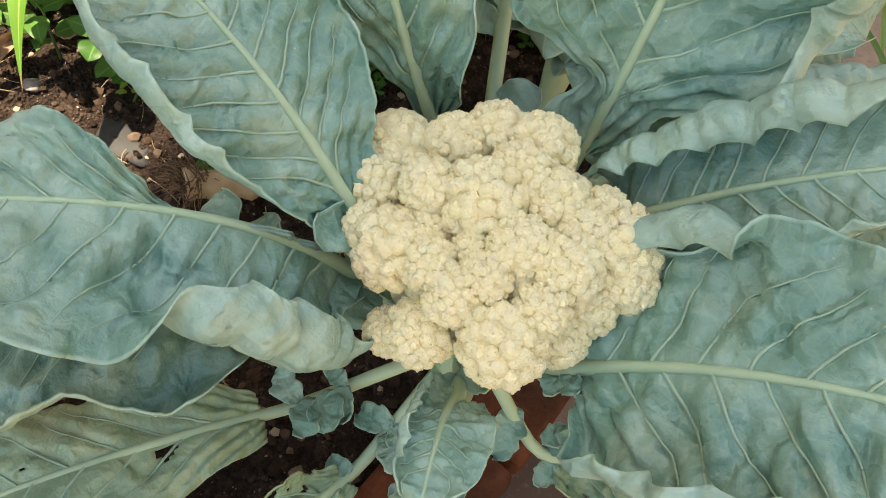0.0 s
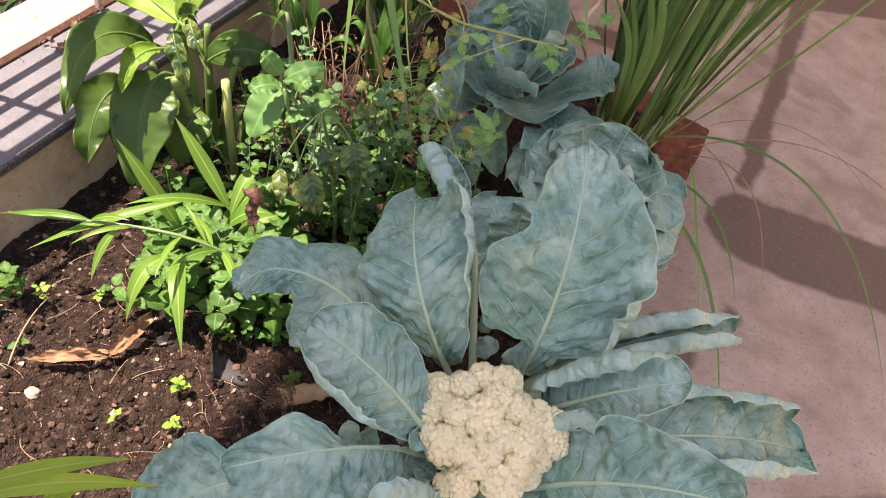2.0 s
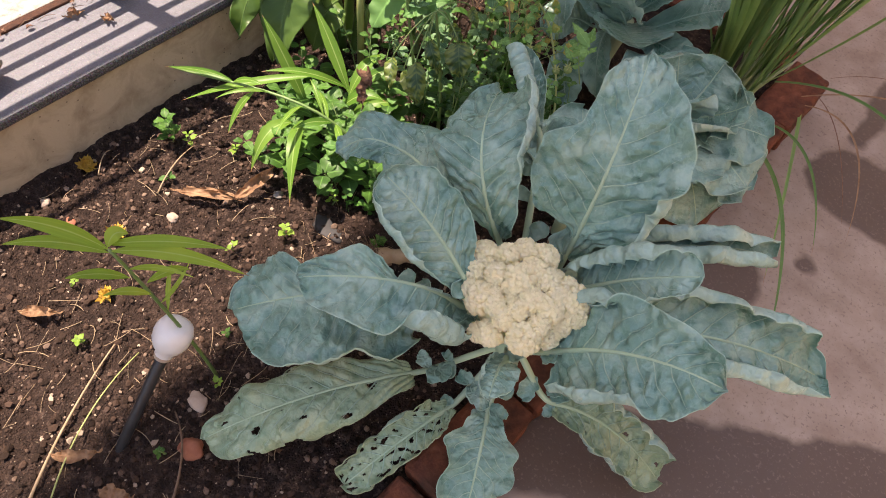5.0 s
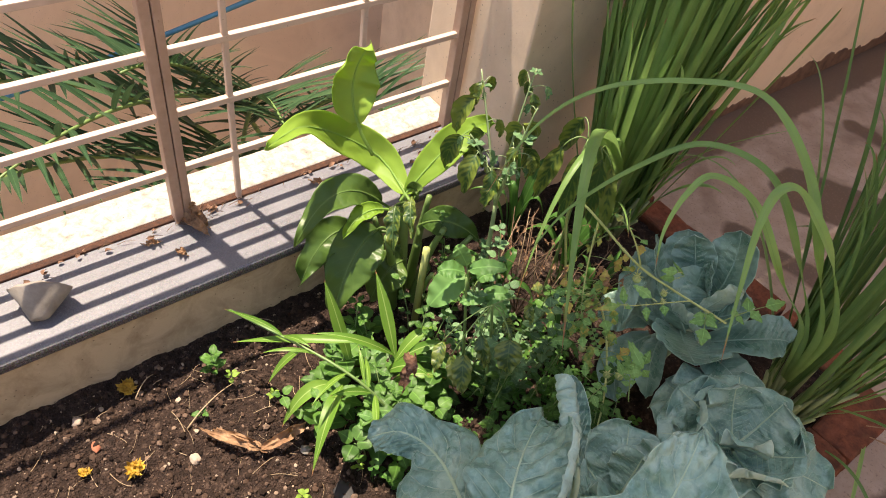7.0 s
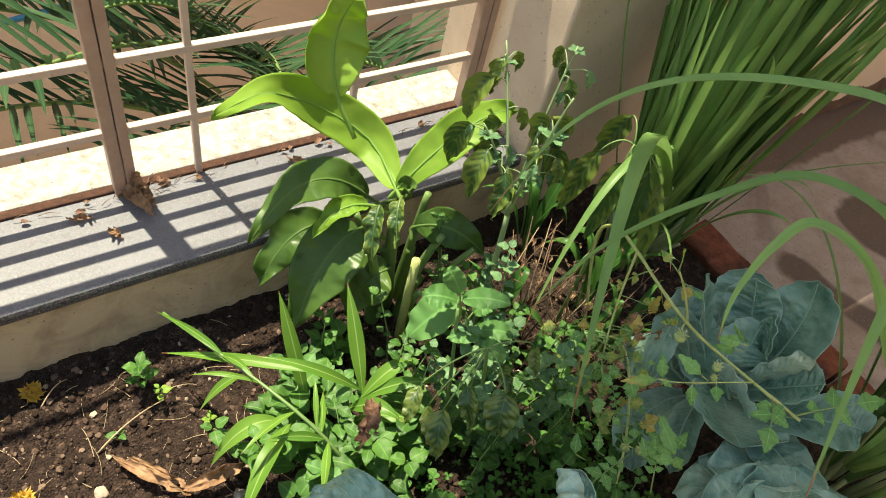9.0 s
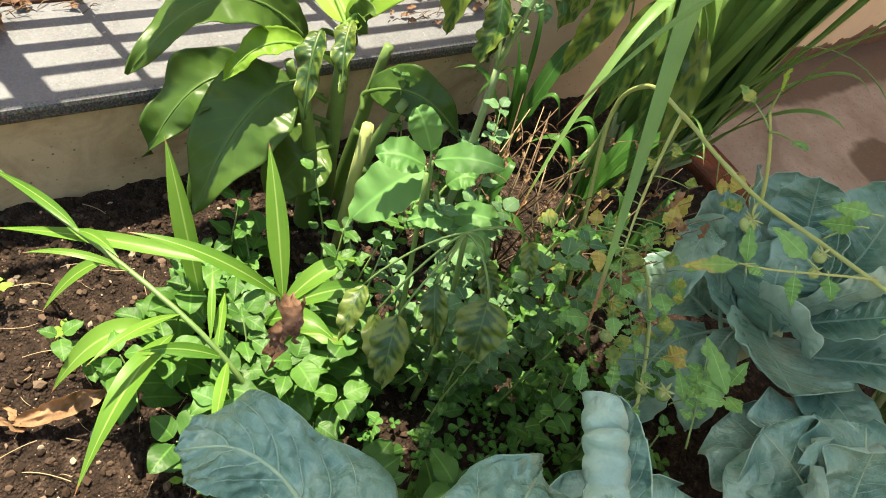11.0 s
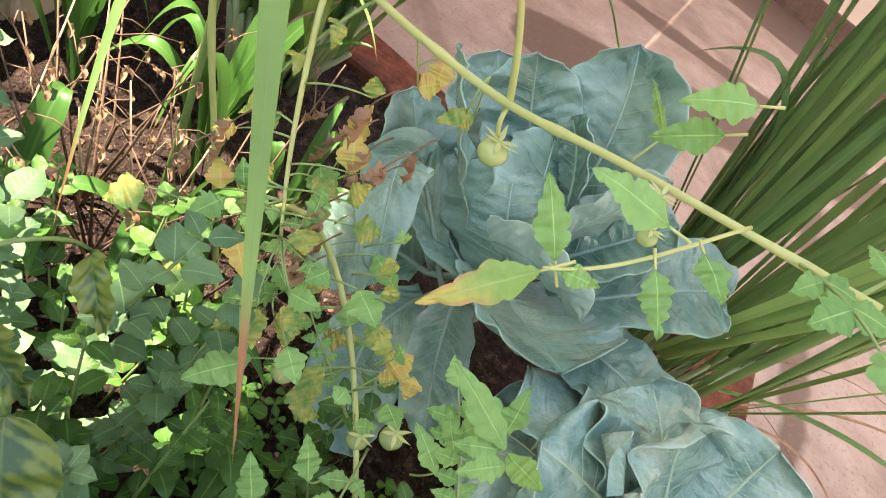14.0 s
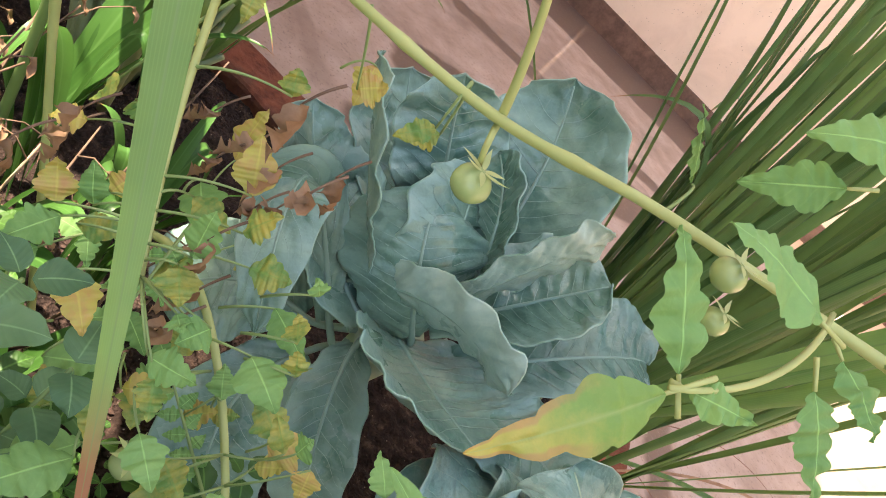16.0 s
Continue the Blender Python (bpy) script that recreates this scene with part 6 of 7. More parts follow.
        lone_blade(plant, "leaflet", at, a, mid, c, w * 1.06, m, face, -0.12, 0.25 * math.sin(k), k, LOBED[k % 8], 64, 11, wave=w * 0.06, pucker=0.0022, lobes=0.12)

    # the leaf that turns yellow and its neighbours
    stem_part(plant, at, ((-0.281, 0.386, 0.500), (-0.262, 0.398, 0.506), (-0.250, 0.425, 0.512), (-0.222, 0.492, 0.505)), 0.0007, 0.0010, VINE, "leaf_stalk", 6, 14)
    leaflet((-0.281, 0.385, 0.499), (-0.304, 0.357, 0.480), 0.0068, TURNING, True)
    leaflet((-0.279, 0.393, 0.500), (-0.299, 0.403, 0.518), 0.0066, TOMATO_LEAF, True)
    leaflet((-0.276, 0.391, 0.500), (-0.263, 0.392, 0.504), 0.0040, TOMATO_LEAF, True)
    leaflet((-0.252, 0.410, 0.511), (-0.236, 0.401, 0.496), 0.0066, TOMATO_LEAF, True)
    leaflet((-0.257, 0.425, 0.518), (-0.290, 0.415, 0.522), 0.0095, TOMATO_LEAF, True)
    leaflet((-0.259, 0.476, 0.534), (-0.280, 0.472, 0.516), 0.0075, TOMATO_LEAF, True)
    leaflet((-0.258, 0.471, 0.552), (-0.281, 0.464, 0.538), 0.0085, TOMATO_LEAF, True)
    leaflet((-0.270, 0.540, 0.490), (-0.293, 0.521, 0.516), 0.0034, TOMATO_LEAF)
    leaflet((-0.239, 0.437, 0.512), (-0.224, 0.426, 0.507), 0.0075, TOMATO_LEAF, True)
    leaflet((-0.352, 0.514, 0.445), (-0.361, 0.503, 0.436), 0.0050, TOMATO_OLD)
    # the pale feathered leaf that stands up beside the cabbage
    compound_leaf(plant, at, (-0.205, 0.430, 0.275), (-0.262, 0.478, 0.326), 0.0185, TOMATO_LEAF, 91, 5, (0.1, -0.55, 0.8))
    compound_leaf(plant, at, (-0.300, 0.500, 0.200), (-0.372, 0.506, 0.262), 0.0125, TOMATO_LEAF, 92, 5, (0.1, -0.6, 0.75))
    leaflet((-0.425, 0.562, 0.310), (-0.400, 0.540, 0.305), 0.0120, TOMATO_LEAF)
    leaflet((-0.398, 0.622, 0.246), (-0.372, 0.622, 0.238), 0.0140, TOMATO_OLD)
    leaflet((-0.415, 0.552, 0.262), (-0.388, 0.540, 0.268), 0.0125, TOMATO_OLD)
    leaflet((-0.438, 0.640, 0.275), (-0.444, 0.655, 0.310), 0.0120, DRY_TOMATO)
    leaflet((-0.405, 0.632, 0.392), (-0.400, 0.625, 0.368), 0.0095, DRY_TOMATO)
    leaflet((-0.372, 0.467, 0.228), (-0.392, 0.424, 0.229), 0.0125, TOMATO_LEAF)
    leaflet((-0.223, 0.461, 0.333), (-0.275, 0.467, 0.353), 0.0103, TOMATO_LEAF)
    leaflet((-0.228, 0.466, 0.336), (-0.235, 0.480, 0.362), 0.0082, TOMATO_LEAF)
    leaflet((-0.225, 0.460, 0.331), (-0.248, 0.446, 0.326), 0.0077, TOMATO_LEAF)
    leaflet((-0.217, 0.456, 0.330), (-0.237, 0.437, 0.321), 0.0082, TOMATO_LEAF)
    leaflet((-0.220, 0.460, 0.332), (-0.200, 0.440, 0.352), 0.0087, TOMATO_LEAF)
    leaflet((-0.242, 0.444, 0.300), (-0.269, 0.451, 0.313), 0.0073, TOMATO_LEAF)
    leaflet((-0.239, 0.454, 0.308), (-0.260, 0.464, 0.325), 0.0073, TOMATO_LEAF)
    leaflet((-0.292, 0.412, 0.259), (-0.310, 0.423, 0.277), 0.0081, TOMATO_LEAF)
    leaflet((-0.307, 0.387, 0.246), (-0.327, 0.400, 0.264), 0.0087, TOMATO_LEAF)
    leaflet((-0.365, 0.437, 0.267), (-0.381, 0.400, 0.271), 0.0118, TOMATO_LEAF)
    leaflet((-0.354, 0.457, 0.278), (-0.333, 0.441, 0.278), 0.0095, TOMATO_LEAF)
    leaflet((-0.373, 0.468, 0.303), (-0.350, 0.467, 0.312), 0.0087, TOMATO_LEAF)
    leaflet((-0.389, 0.495, 0.333), (-0.394, 0.501, 0.356), 0.0099, TOMATO_LEAF)
    leaflet((-0.370, 0.507, 0.340), (-0.352, 0.506, 0.351), 0.0093, TOMATO_OLD)
    leaflet((-0.391, 0.491, 0.329), (-0.377, 0.477, 0.326), 0.0099, TOMATO_OLD)
    leaflet((-0.382, 0.511, 0.348), (-0.374, 0.515, 0.367), 0.0087, TOMATO_OLD)
    leaflet((-0.392, 0.526, 0.354), (-0.407, 0.537, 0.374), 0.0109, DRY_TOMATO)
    leaflet((-0.445, 0.484, 0.314), (-0.457, 0.491, 0.327), 0.0093, DRY_TOMATO)
    leaflet((-0.435, 0.493, 0.318), (-0.447, 0.500, 0.331), 0.0074, TOMATO_LEAF)
    leaflet((-0.440, 0.483, 0.311), (-0.445, 0.458, 0.306), 0.0092, TOMATO_LEAF)
    leaflet((-0.434, 0.486, 0.311), (-0.416, 0.498, 0.316), 0.0068, TOMATO_OLD)
    leaflet((-0.434, 0.499, 0.324), (-0.432, 0.509, 0.334), 0.0080, DRY_TOMATO)
    leaflet((-0.343, 0.491, 0.319), (-0.319, 0.477, 0.319), 0.0128, TOMATO_LEAF)
    leaflet((-0.366, 0.466, 0.300), (-0.354, 0.455, 0.290), 0.0076, TOMATO_OLD)
    leaflet((-0.382, 0.458, 0.285), (-0.366, 0.438, 0.279), 0.0083, TOMATO_OLD)
    leaflet((-0.304, 0.477, 0.305), (-0.319, 0.478, 0.319), 0.0058, TOMATO_OLD)
    leaflet((-0.333, 0.503, 0.331), (-0.341, 0.502, 0.345), 0.0070, TOMATO_OLD)
    leaflet((-0.323, 0.496, 0.323), (-0.330, 0.495, 0.336), 0.0064, TOMATO_OLD)
    leaflet((-0.340, 0.517, 0.347), (-0.345, 0.512, 0.357), 0.0052, TOMATO_LEAF)
    leaflet((-0.389, 0.545, 0.418), (-0.380, 0.551, 0.426), 0.0086, DRY_TOMATO)
    leaflet((-0.407, 0.539, 0.397), (-0.413, 0.544, 0.407), 0.0071, TOMATO_OLD)
    leaflet((-0.350, 0.528, 0.438), (-0.360, 0.521, 0.428), 0.0063, TOMATO_OLD)
    leaflet((-0.424, 0.455, 0.269), (-0.430, 0.460, 0.288), 0.0100, TOMATO_LEAF)
    leaflet((-0.457, 0.525, 0.349), (-0.447, 0.524, 0.343), 0.0076, TOMATO_OLD)
    leaflet((-0.363, 0.487, 0.319), (-0.368, 0.470, 0.317), 0.0081, TOMATO_LEAF)
    leaflet((-0.377, 0.482, 0.317), (-0.369, 0.473, 0.321), 0.0064, TOMATO_LEAF)
    leaflet((-0.300, 0.480, 0.307), (-0.300, 0.479, 0.320), 0.0075, TOMATO_LEAF)
    leaflet((-0.310, 0.455, 0.287), (-0.309, 0.441, 0.289), 0.0075, TOMATO_LEAF)
    leaflet((-0.287, 0.462, 0.293), (-0.273, 0.450, 0.298), 0.0087, TOMATO_LEAF)
    rnd = random.Random(88)
    for k in range(26):
        p = Vector((rnd.uniform(-0.47, -0.28), 0, rnd.uniform(0.20, 0.33)))
        p.y = 0.47 + 0.08 * (p.x + 0.40) + rnd.uniform(-0.03, 0.06)
        a = rnd.uniform(0, 6.283)
        ln = rnd.uniform(0.018, 0.032)
        leaflet(p, p + Vector((math.cos(a), 0.6 * math.sin(a), 0.4 * math.sin(a))) * ln, ln * rnd.uniform(0.30, 0.42), rnd.choice((TOMATO_LEAF, TOMATO_LEAF, TOMATO_LEAF, TOMATO_OLD, TOMATO_OLD, DRY_TOMATO)))
    for k in range(16):
        # shrivelled leaves that still hang on the vine
        p = Vector((rnd.uniform(-0.49, -0.36), rnd.uniform(0.47, 0.56), rnd.uniform(0.30, 0.45)))
        e = p + Vector((rnd.uniform(-0.014, 0.014), rnd.uniform(-0.014, 0.004), rnd.uniform(-0.024, -0.008)))
        stem_part(plant, at, (p + Vector((0.006, 0.012, 0.012)), p + Vector((0.002, 0.004, 0.008)), p), 0.0008, 0.0005, TWIG, "leaf_stalk", 4, 6)
        lone_blade(plant, "dry_leaflet", at, p, p.lerp(e, 0.5) + Vector((0.008, -0.004, 0.006)), e, 0.006, DRY, (0.2, -0.7, 0.5), 0.9, 2.5, k, ovate, 14, 7, wave=0.003, pucker=0.003)
    T, O = TOMATO_LEAF, TOMATO_OLD
    for k, (a, b, size, m, pairs) in enumerate([
        ((-0.372, 0.482, 0.545), (-0.373, 0.474, 0.572), 0.020, CANNA_YOUNG_LIT, 0), ((-0.36, 0.495, 0.525), (-0.390, 0.49, 0.540), 0.018, O, 0),
        ((-0.365, 0.49, 0.53), (-0.340, 0.48, 0.545), 0.018, T, 0), ((-0.20, 0.503, 0.50), (-0.17, 0.45, 0.520), 0.026, T, 2),
        ((-0.17, 0.50, 0.50), (-0.14, 0.56, 0.535), 0.028, T, 2), ((-0.42, 0.58, 0.28), (-0.40, 0.50, 0.23), 0.022, T, 3),
        ((-0.275, 0.489, 0.205), (-0.265, 0.40, 0.215), 0.024, T, 3), ((-0.44, 0.59, 0.24), (-0.46, 0.52, 0.24), 0.022, T, 2), ((-0.43, 0.545, 0.45), (-0.475, 0.54, 0.34), 0.018, O, 2),
    ]):
        compound_leaf(plant, at, a, b, size, m, 40 + k, pairs)


make_tomato()


# ---- undergrowth ----
def leaf_cluster(h, p, size, count, rnd, spread=0.6, droop=0.1, outline=ovate, aspect=0.34):
    a0 = rnd.uniform(0, 6.28)
    for k in range(count):
        a = a0 + k * 6.283 / count + rnd.uniform(-0.35, 0.35)
        d = Vector((math.cos(a), math.sin(a), spread * rnd.uniform(0.1, 1.0)))
        ln = size * rnd.uniform(0.7, 1.2)
        e = p + d.normalized() * ln - Vector((0, 0, droop * ln))
        c = p.lerp(e, 0.5) + Vector((0, 0, ln * 0.16))
        leaf = Leaf((p + d * ln * 0.12, c, e), UP, ln * aspect, outline, cup=0.12, seed=k, wave=ln * 0.05, waves=2)
        h.add(*leaf.blade(11, 7))


make_chilli()


def make_weed(at, height, label, material, size, tiers, seed, lean=(0, 0), group="weeds in the bed"):
    """A leafy weed: a stem with whorls; the stem and every whorl are parts."""
    rnd = random.Random(seed)
    at = Vector(at)
    plant = thing("weed", at, label, "weed", group)
    top = Vector((lean[0], lean[1], height))
    v, f = tube([Vector((0, 0, -0.01)), top * 0.5 + Vector((rnd.uniform(-0.01, 0.01), rnd.uniform(-0.01, 0.01), 0)), top], [0.0017, 0.0014, 0.0009], 5)
    part("stem", mesh_of("stem", v, f, STEM), None, plant)
    for k in range(tiers):
        h = Heap()
        u = (k + 1) / tiers
        leaf_cluster(h, top * u, size * (1.1 - 0.35 * u), rnd.choice((2, 3, 3, 4)), rnd, 0.5, 0.1, ovate if seed % 3 else lance, (0.27, 0.36, 0.31)[seed % 3])
        part("whorl", h.mesh("whorl", material), None, plant)


def scatter_weeds():
    rnd = random.Random(77)
    n = 0
    spots = []
    # low leafy weeds beneath the lime grass and along the parapet
    for cx, cy, r, count in ((-0.55, 0.19, 0.09, 14), (-0.62, 0.10, 0.09, 11), (-0.48, 0.15, 0.08, 9), (-0.58, 0.30, 0.10, 8), (-0.42, 0.33, 0.08, 5), (-0.33, 0.36, 0.08, 4), (-0.70, 0.22, 0.06, 4), (-0.50, 0.45, 0.12, 16), (-0.38, 0.52, 0.08, 7), (-0.66, 0.50, 0.10, 9), (-0.22, 0.48, 0.08, 9), (-0.34, 0.24, 0.06, 6)):
        for _ in range(count):
            a, q = rnd.uniform(0, 6.28), r * math.sqrt(rnd.random())
            spots.append((cx + q * math.cos(a), cy + q * math.sin(a), cx))
    for k, (x, y, cx) in enumerate(spots):
        near = y < 0.26
        tall = rnd.uniform(0.05, 0.15) if near else rnd.uniform(0.06, 0.28)
        # farther back the dark leaf prevails: shade there is put into the colour
        make_weed((x, y, soil_height(x, y)), tall, "small leafy green weed growing in the bed", rnd.choice((WEED, WEED, WEED_PALE, WEED_DARK)) if near else rnd.choice((WEED, WEED_DARK, WEED_DARK)), (rnd.uniform(0.034, 0.062) if near else rnd.uniform(0.020, 0.038)), 2 if tall < 0.12 else 4, k, (rnd.uniform(-0.04, 0.04), rnd.uniform(-0.05, 0.02)))


scatter_weeds()


def make_clover():
    rnd = random.Random(5)
    h = Heap()
    for _ in range(320):
        cx, cy, r = rnd.choice(((-0.40, 0.42, 0.12), (-0.34, 0.47, 0.10), (-0.42, 0.26, 0.09), (-0.45, 0.12, 0.08), (-0.30, 0.30, 0.08), (-0.36, 0.55, 0.08), (-0.30, 0.50, 0.10), (-0.22, 0.52, 0.08)))
        a, q = rnd.uniform(0, 6.28), r * math.sqrt(rnd.random())
        x, y = cx + q * math.cos(a), cy + q * math.sin(a)
        z = soil_height(x, y)
        top = Vector((x + rnd.uniform(-0.01, 0.01), y + rnd.uniform(-0.01, 0.01), z + rnd.uniform(0.012, 0.05)))
        h.add(*tube([(x, y, z - 0.003), top], [0.0006, 0.0005], 4, False))
        size, a0 = rnd.choice((0.006, 0.008, 0.010, 0.012, 0.014, 0.018)), rnd.uniform(0, 6.28)
        for k in range(3):
            a = a0 + k * 2.094
            d = Vector((math.cos(a), math.sin(a), rnd.uniform(-0.15, 0.25)))
            leaf = Leaf((top, top + d * size * 0.5, top + d * size), UP, size * 0.60, lambda u: u ** 0.7 * (1 - 0.8 * max(0, (u - 0.6) / 0.4) ** 2.2), cup=0.2)
            h.add(*leaf.blade(9, 7))
    tagged(new("clover", h.mesh("clover", CLOVER)), "low three-leaved clover carpeting the soil", "clover", kind="stuff")


make_clover()


# small-leaved dark bush between the canna and the tomato
for k, (x, y, hgt, lx, ly) in enumerate(((-0.50, 0.38, 0.28, 0.07, -0.07), (-0.47, 0.40, 0.32, -0.05, -0.08), (-0.53, 0.41, 0.33, 0.04, -0.03), (-0.45, 0.37, 0.24, 0.06, -0.03), (-0.55, 0.44, 0.36, -0.05, 0.0), (-0.50, 0.42, 0.36, 0.09, 0.0), (-0.48, 0.36, 0.22, -0.08, -0.06), (-0.44, 0.42, 0.30, 0.05, 0.03))):
    make_weed((x, y, soil_height(x, y)), hgt, "branching weed with many small grey-green leaves", BUSH, 0.030, 10, 301 + 3 * k, (lx, ly), "small-leaved weeds")


# ---- rank grass and dead stalks at the back of the bed ----
def make_tuft(at, count, reach, height, seed):
    rnd = random.Random(seed)
    at = Vector(at)
    tuft = thing("grass_tuft", at, "dark green rank grass tuft at the back of the bed", "grass", "grass tufts")
    for k in range(count):
        a = rnd.uniform(0, 6.283)
        d = Vector((math.cos(a), math.sin(a), 0)) * reach * rnd.uniform(0.4, 1.1)
        b = Vector((rnd.uniform(-0.02, 0.02), rnd.uniform(-0.02, 0.02), -0.01))
        tip = d + Vector((0, 0, height * rnd.uniform(0.25, 1.0)))
        mid = d * 0.4 + Vector((0, 0, height * rnd.uniform(0.8, 1.3)))
        leaf = Leaf((b, mid, tip), UP + d * -1.0, rnd.choice((0.006, 0.008, 0.010, 0.015)), lance, cup=0.25, seed=k, twist=rnd.uniform(-0.6, 0.6))
        v, f, uv = leaf.blade(18, 5)
        part("blade", mesh_of("blade", v, f, RANK_GRASS, uv), None, tuft)


for k, (x, y, n, reach, h) in enumerate(((-0.62, 0.52, 6, 0.13, 0.20), (-0.55, 0.60, 7, 0.14, 0.22), (-0.50, 0.70, 8, 0.12, 0.25), (-0.62, 0.74, 9, 0.14, 0.28), (-0.80, 0.72, 8, 0.12, 0.28), (-0.46, 0.54, 6, 0.10, 0.18))):
    make_tuft((x, y, soil_height(x, y)), n, reach, h, 500 + k)


def make_dead_stalks(at, count, height, seed):
    rnd = random.Random(seed)
    at = Vector(at)
    plant = thing("dead_plant", at, "dead brown branching stalks among the grass", "plant", "dead plants")
    for k in range(count):
        a = rnd.uniform(0, 6.283)
        top = Vector((0.09 * math.cos(a), 0.09 * math.sin(a), height * rnd.uniform(0.6, 1.0)))
        bend = top * 0.5 + Vector((rnd.uniform(-0.03, 0.03), rnd.uniform(-0.03, 0.03), 0))
        v, f = tube([Vector((0, 0, -0.01)), bend, top], [0.0018, 0.0014, 0.0007], 5)
        part("stalk", mesh_of("stalk", v, f, STRAW if k % 5 == 0 else TWIG), None, plant)
        for j in range(2):
            u = rnd.uniform(0.4, 0.95)
            p = bend.lerp(top, u)
            e = p + Vector((rnd.uniform(-0.04, 0.04), rnd.uniform(-0.04, 0.04), rnd.uniform(-0.02, 0.03)))
            v, f = tube([p, p.lerp(e, 0.5) + Vector((0, 0, 0.006)), e], [0.0009, 0.0007, 0.0005], 4)
            part("twig", mesh_of("twig", v, f, TWIG), None, plant)
            leaf = Leaf((e, e + Vector((0.005, 0.003, -0.004)), e + Vector((0.007, rnd.uniform(-0.006, 0.006), -0.011))), UP, 0.0032, ovate, cup=0.6, seed=j, pucker=0.003)
            v, f, uv = leaf.blade(8, 5)
            part("leaf", mesh_of("leaf", v, f, DRY, uv), None, plant)


for k, (x, y, n, h) in enumerate(((-0.60, 0.58, 7, 0.28), (-0.70, 0.52, 6, 0.24), (-0.50, 0.60, 5, 0.24), (-0.58, 0.50, 4, 0.20), (-0.66, 0.62, 7, 0.28), (-0.55, 0.66, 6, 0.28))):
    make_dead_stalks((x, y, soil_height(x, y)), n, h, 700 + k)


# ---- things lying on the soil ----
def lump(name, at, r, material, label, category, squash=(1, 1, 0.6), seed=0, rough=0.25, group=""):
    v, f = BALL3
    s = Vector(squash) * r
    out = []
    for p in v:
        q = Vector(p)
        k = 1 + rough * noise.noise(q * 1.3 + Vector((seed * 3.7, 0, 0))) + 0.4 * rough * noise.noise(q * 3.1 + Vector((seed, 5, 0)))
        out.append((q.x * s.x * k, q.y * s.y * k, q.z * s.z * k))
    ob = new(name, mesh_of(name, out, f, material))
    ob.location = at
    return tagged(ob, label, category, group)


def on_soil(x, y, up=0.0):
    return (x, y, soil_height(x, y) + up)


for k, (x, y, r, m, words, sq) in enumerate([
    (-0.657, -0.206, 0.010, PALE_STONE, "small pinkish stone lying on the soil", (1.2, 0.9, 0.7)),
    (-0.186, -0.252, 0.016, DARK_STONE, "dark grey pebble lying on the soil", (1.2, 1, 0.7)),
    (-0.317, -0.403, 0.016, PALE_STONE, "flat pale stone chip on the soil", (1.2, 0.9, 0.4)),
    (-0.394, 0.202, 0.013, RED_STONE, "red brick chip among the weeds", (0.9, 1.0, 0.8)),
    (-0.43, 0.0, 0.026, SLATE, "dark flat stone half buried in soil", (1.5, 0.9, 0.22)),
    (-0.26, -0.46, 0.020, RED_STONE, "broken red brick piece on the soil", (1.2, 0.9, 0.6)),
    (-0.85, -0.36, 0.010, PALE_STONE, "pale pebble beside the parapet", (1.1, 1, 0.7)),
    (-0.78, -0.35, 0.010, RED_STONE, "red brick chip on the soil", (1.2, 0.8, 0.4)),
    (-0.56, -0.02, 0.010, STONE, "grey pebble lying on the soil", (1.2, 0.9, 0.7)),
    (-0.34, 0.30, 0.014, RED_STONE, "red brick chip among the clover", (1, 1, 0.7)),
]):
    lump("pebble", on_soil(x, y, r * sq[2] * 0.45), r, m, words, "stone", sq, k, 0.35, "stones on the soil")


def make_grit():
    """Crumbs of soil and fine gravel."""
    rnd = random.Random(9)
    h = Heap()
    bm = bmesh.new()
    bmesh.ops.create_icosphere(bm, subdivisions=1, radius=1)
    bv = np.array([tuple(p.co) for p in bm.verts])
    bf = [tuple(q.index for q in face.verts) for face in bm.faces]
    bm.free()
    for _ in range(4000):
        x, y = rnd.uniform(-0.90, 0.0), rnd.uniform(-0.80, 0.75)
        if rnd.random() < 0.75:
            y = rnd.uniform(-0.65, 0.25)
        r = 0.0011 + 0.0042 * rnd.random() ** 3
        q = np.array([[rnd.uniform(0.6, 1.3), rnd.uniform(0.6, 1.3), rnd.uniform(0.4, 0.9)]]) * r
        jitter = np.array([[rnd.uniform(0.75, 1.25)] for _ in bv])
        h.add((bv * q * jitter + np.array([x, y, soil_height(x, y) + r * 0.25])).tolist(), bf)
    tagged(new("gravel", h.mesh("gravel", GRIT, False)), "fine gravel and crumbs strewn over the soil", "gravel", kind="stuff")


make_grit()


def make_straws():
    rnd = random.Random(31)
    h = Heap()
    for _ in range(300):
        x, y = rnd.uniform(-0.88, -0.1), rnd.uniform(-0.7, 0.1)
        if rnd.random() < 0.06:
            x, y = rnd.uniform(-0.75, -0.4), rnd.uniform(0.45, 0.75)
        a, ln = rnd.uniform(0, 6.28), rnd.uniform(0.01, 0.06)
        p = Vector(on_soil(x, y, 0.002))
        e = p + Vector((math.cos(a) * ln, math.sin(a) * ln, 0))
        e.z = soil_height(e.x, e.y) + rnd.uniform(0.001, 0.012)
        m = p.lerp(e, 0.5) + Vector((rnd.uniform(-0.3, 0.3) * ln, rnd.uniform(-0.3, 0.3) * ln, 0.003))
        h.add(*tube([bezier((p, m, e), i / 5) for i in range(6)], [0.0005 * rnd.uniform(0.5, 1.5)] * 6, 4, False))
    tagged(new("straw", h.mesh("straw", STRAW)), "thin dry straws and rootlets strewn on the soil", "straw", kind="stuff")


make_straws()


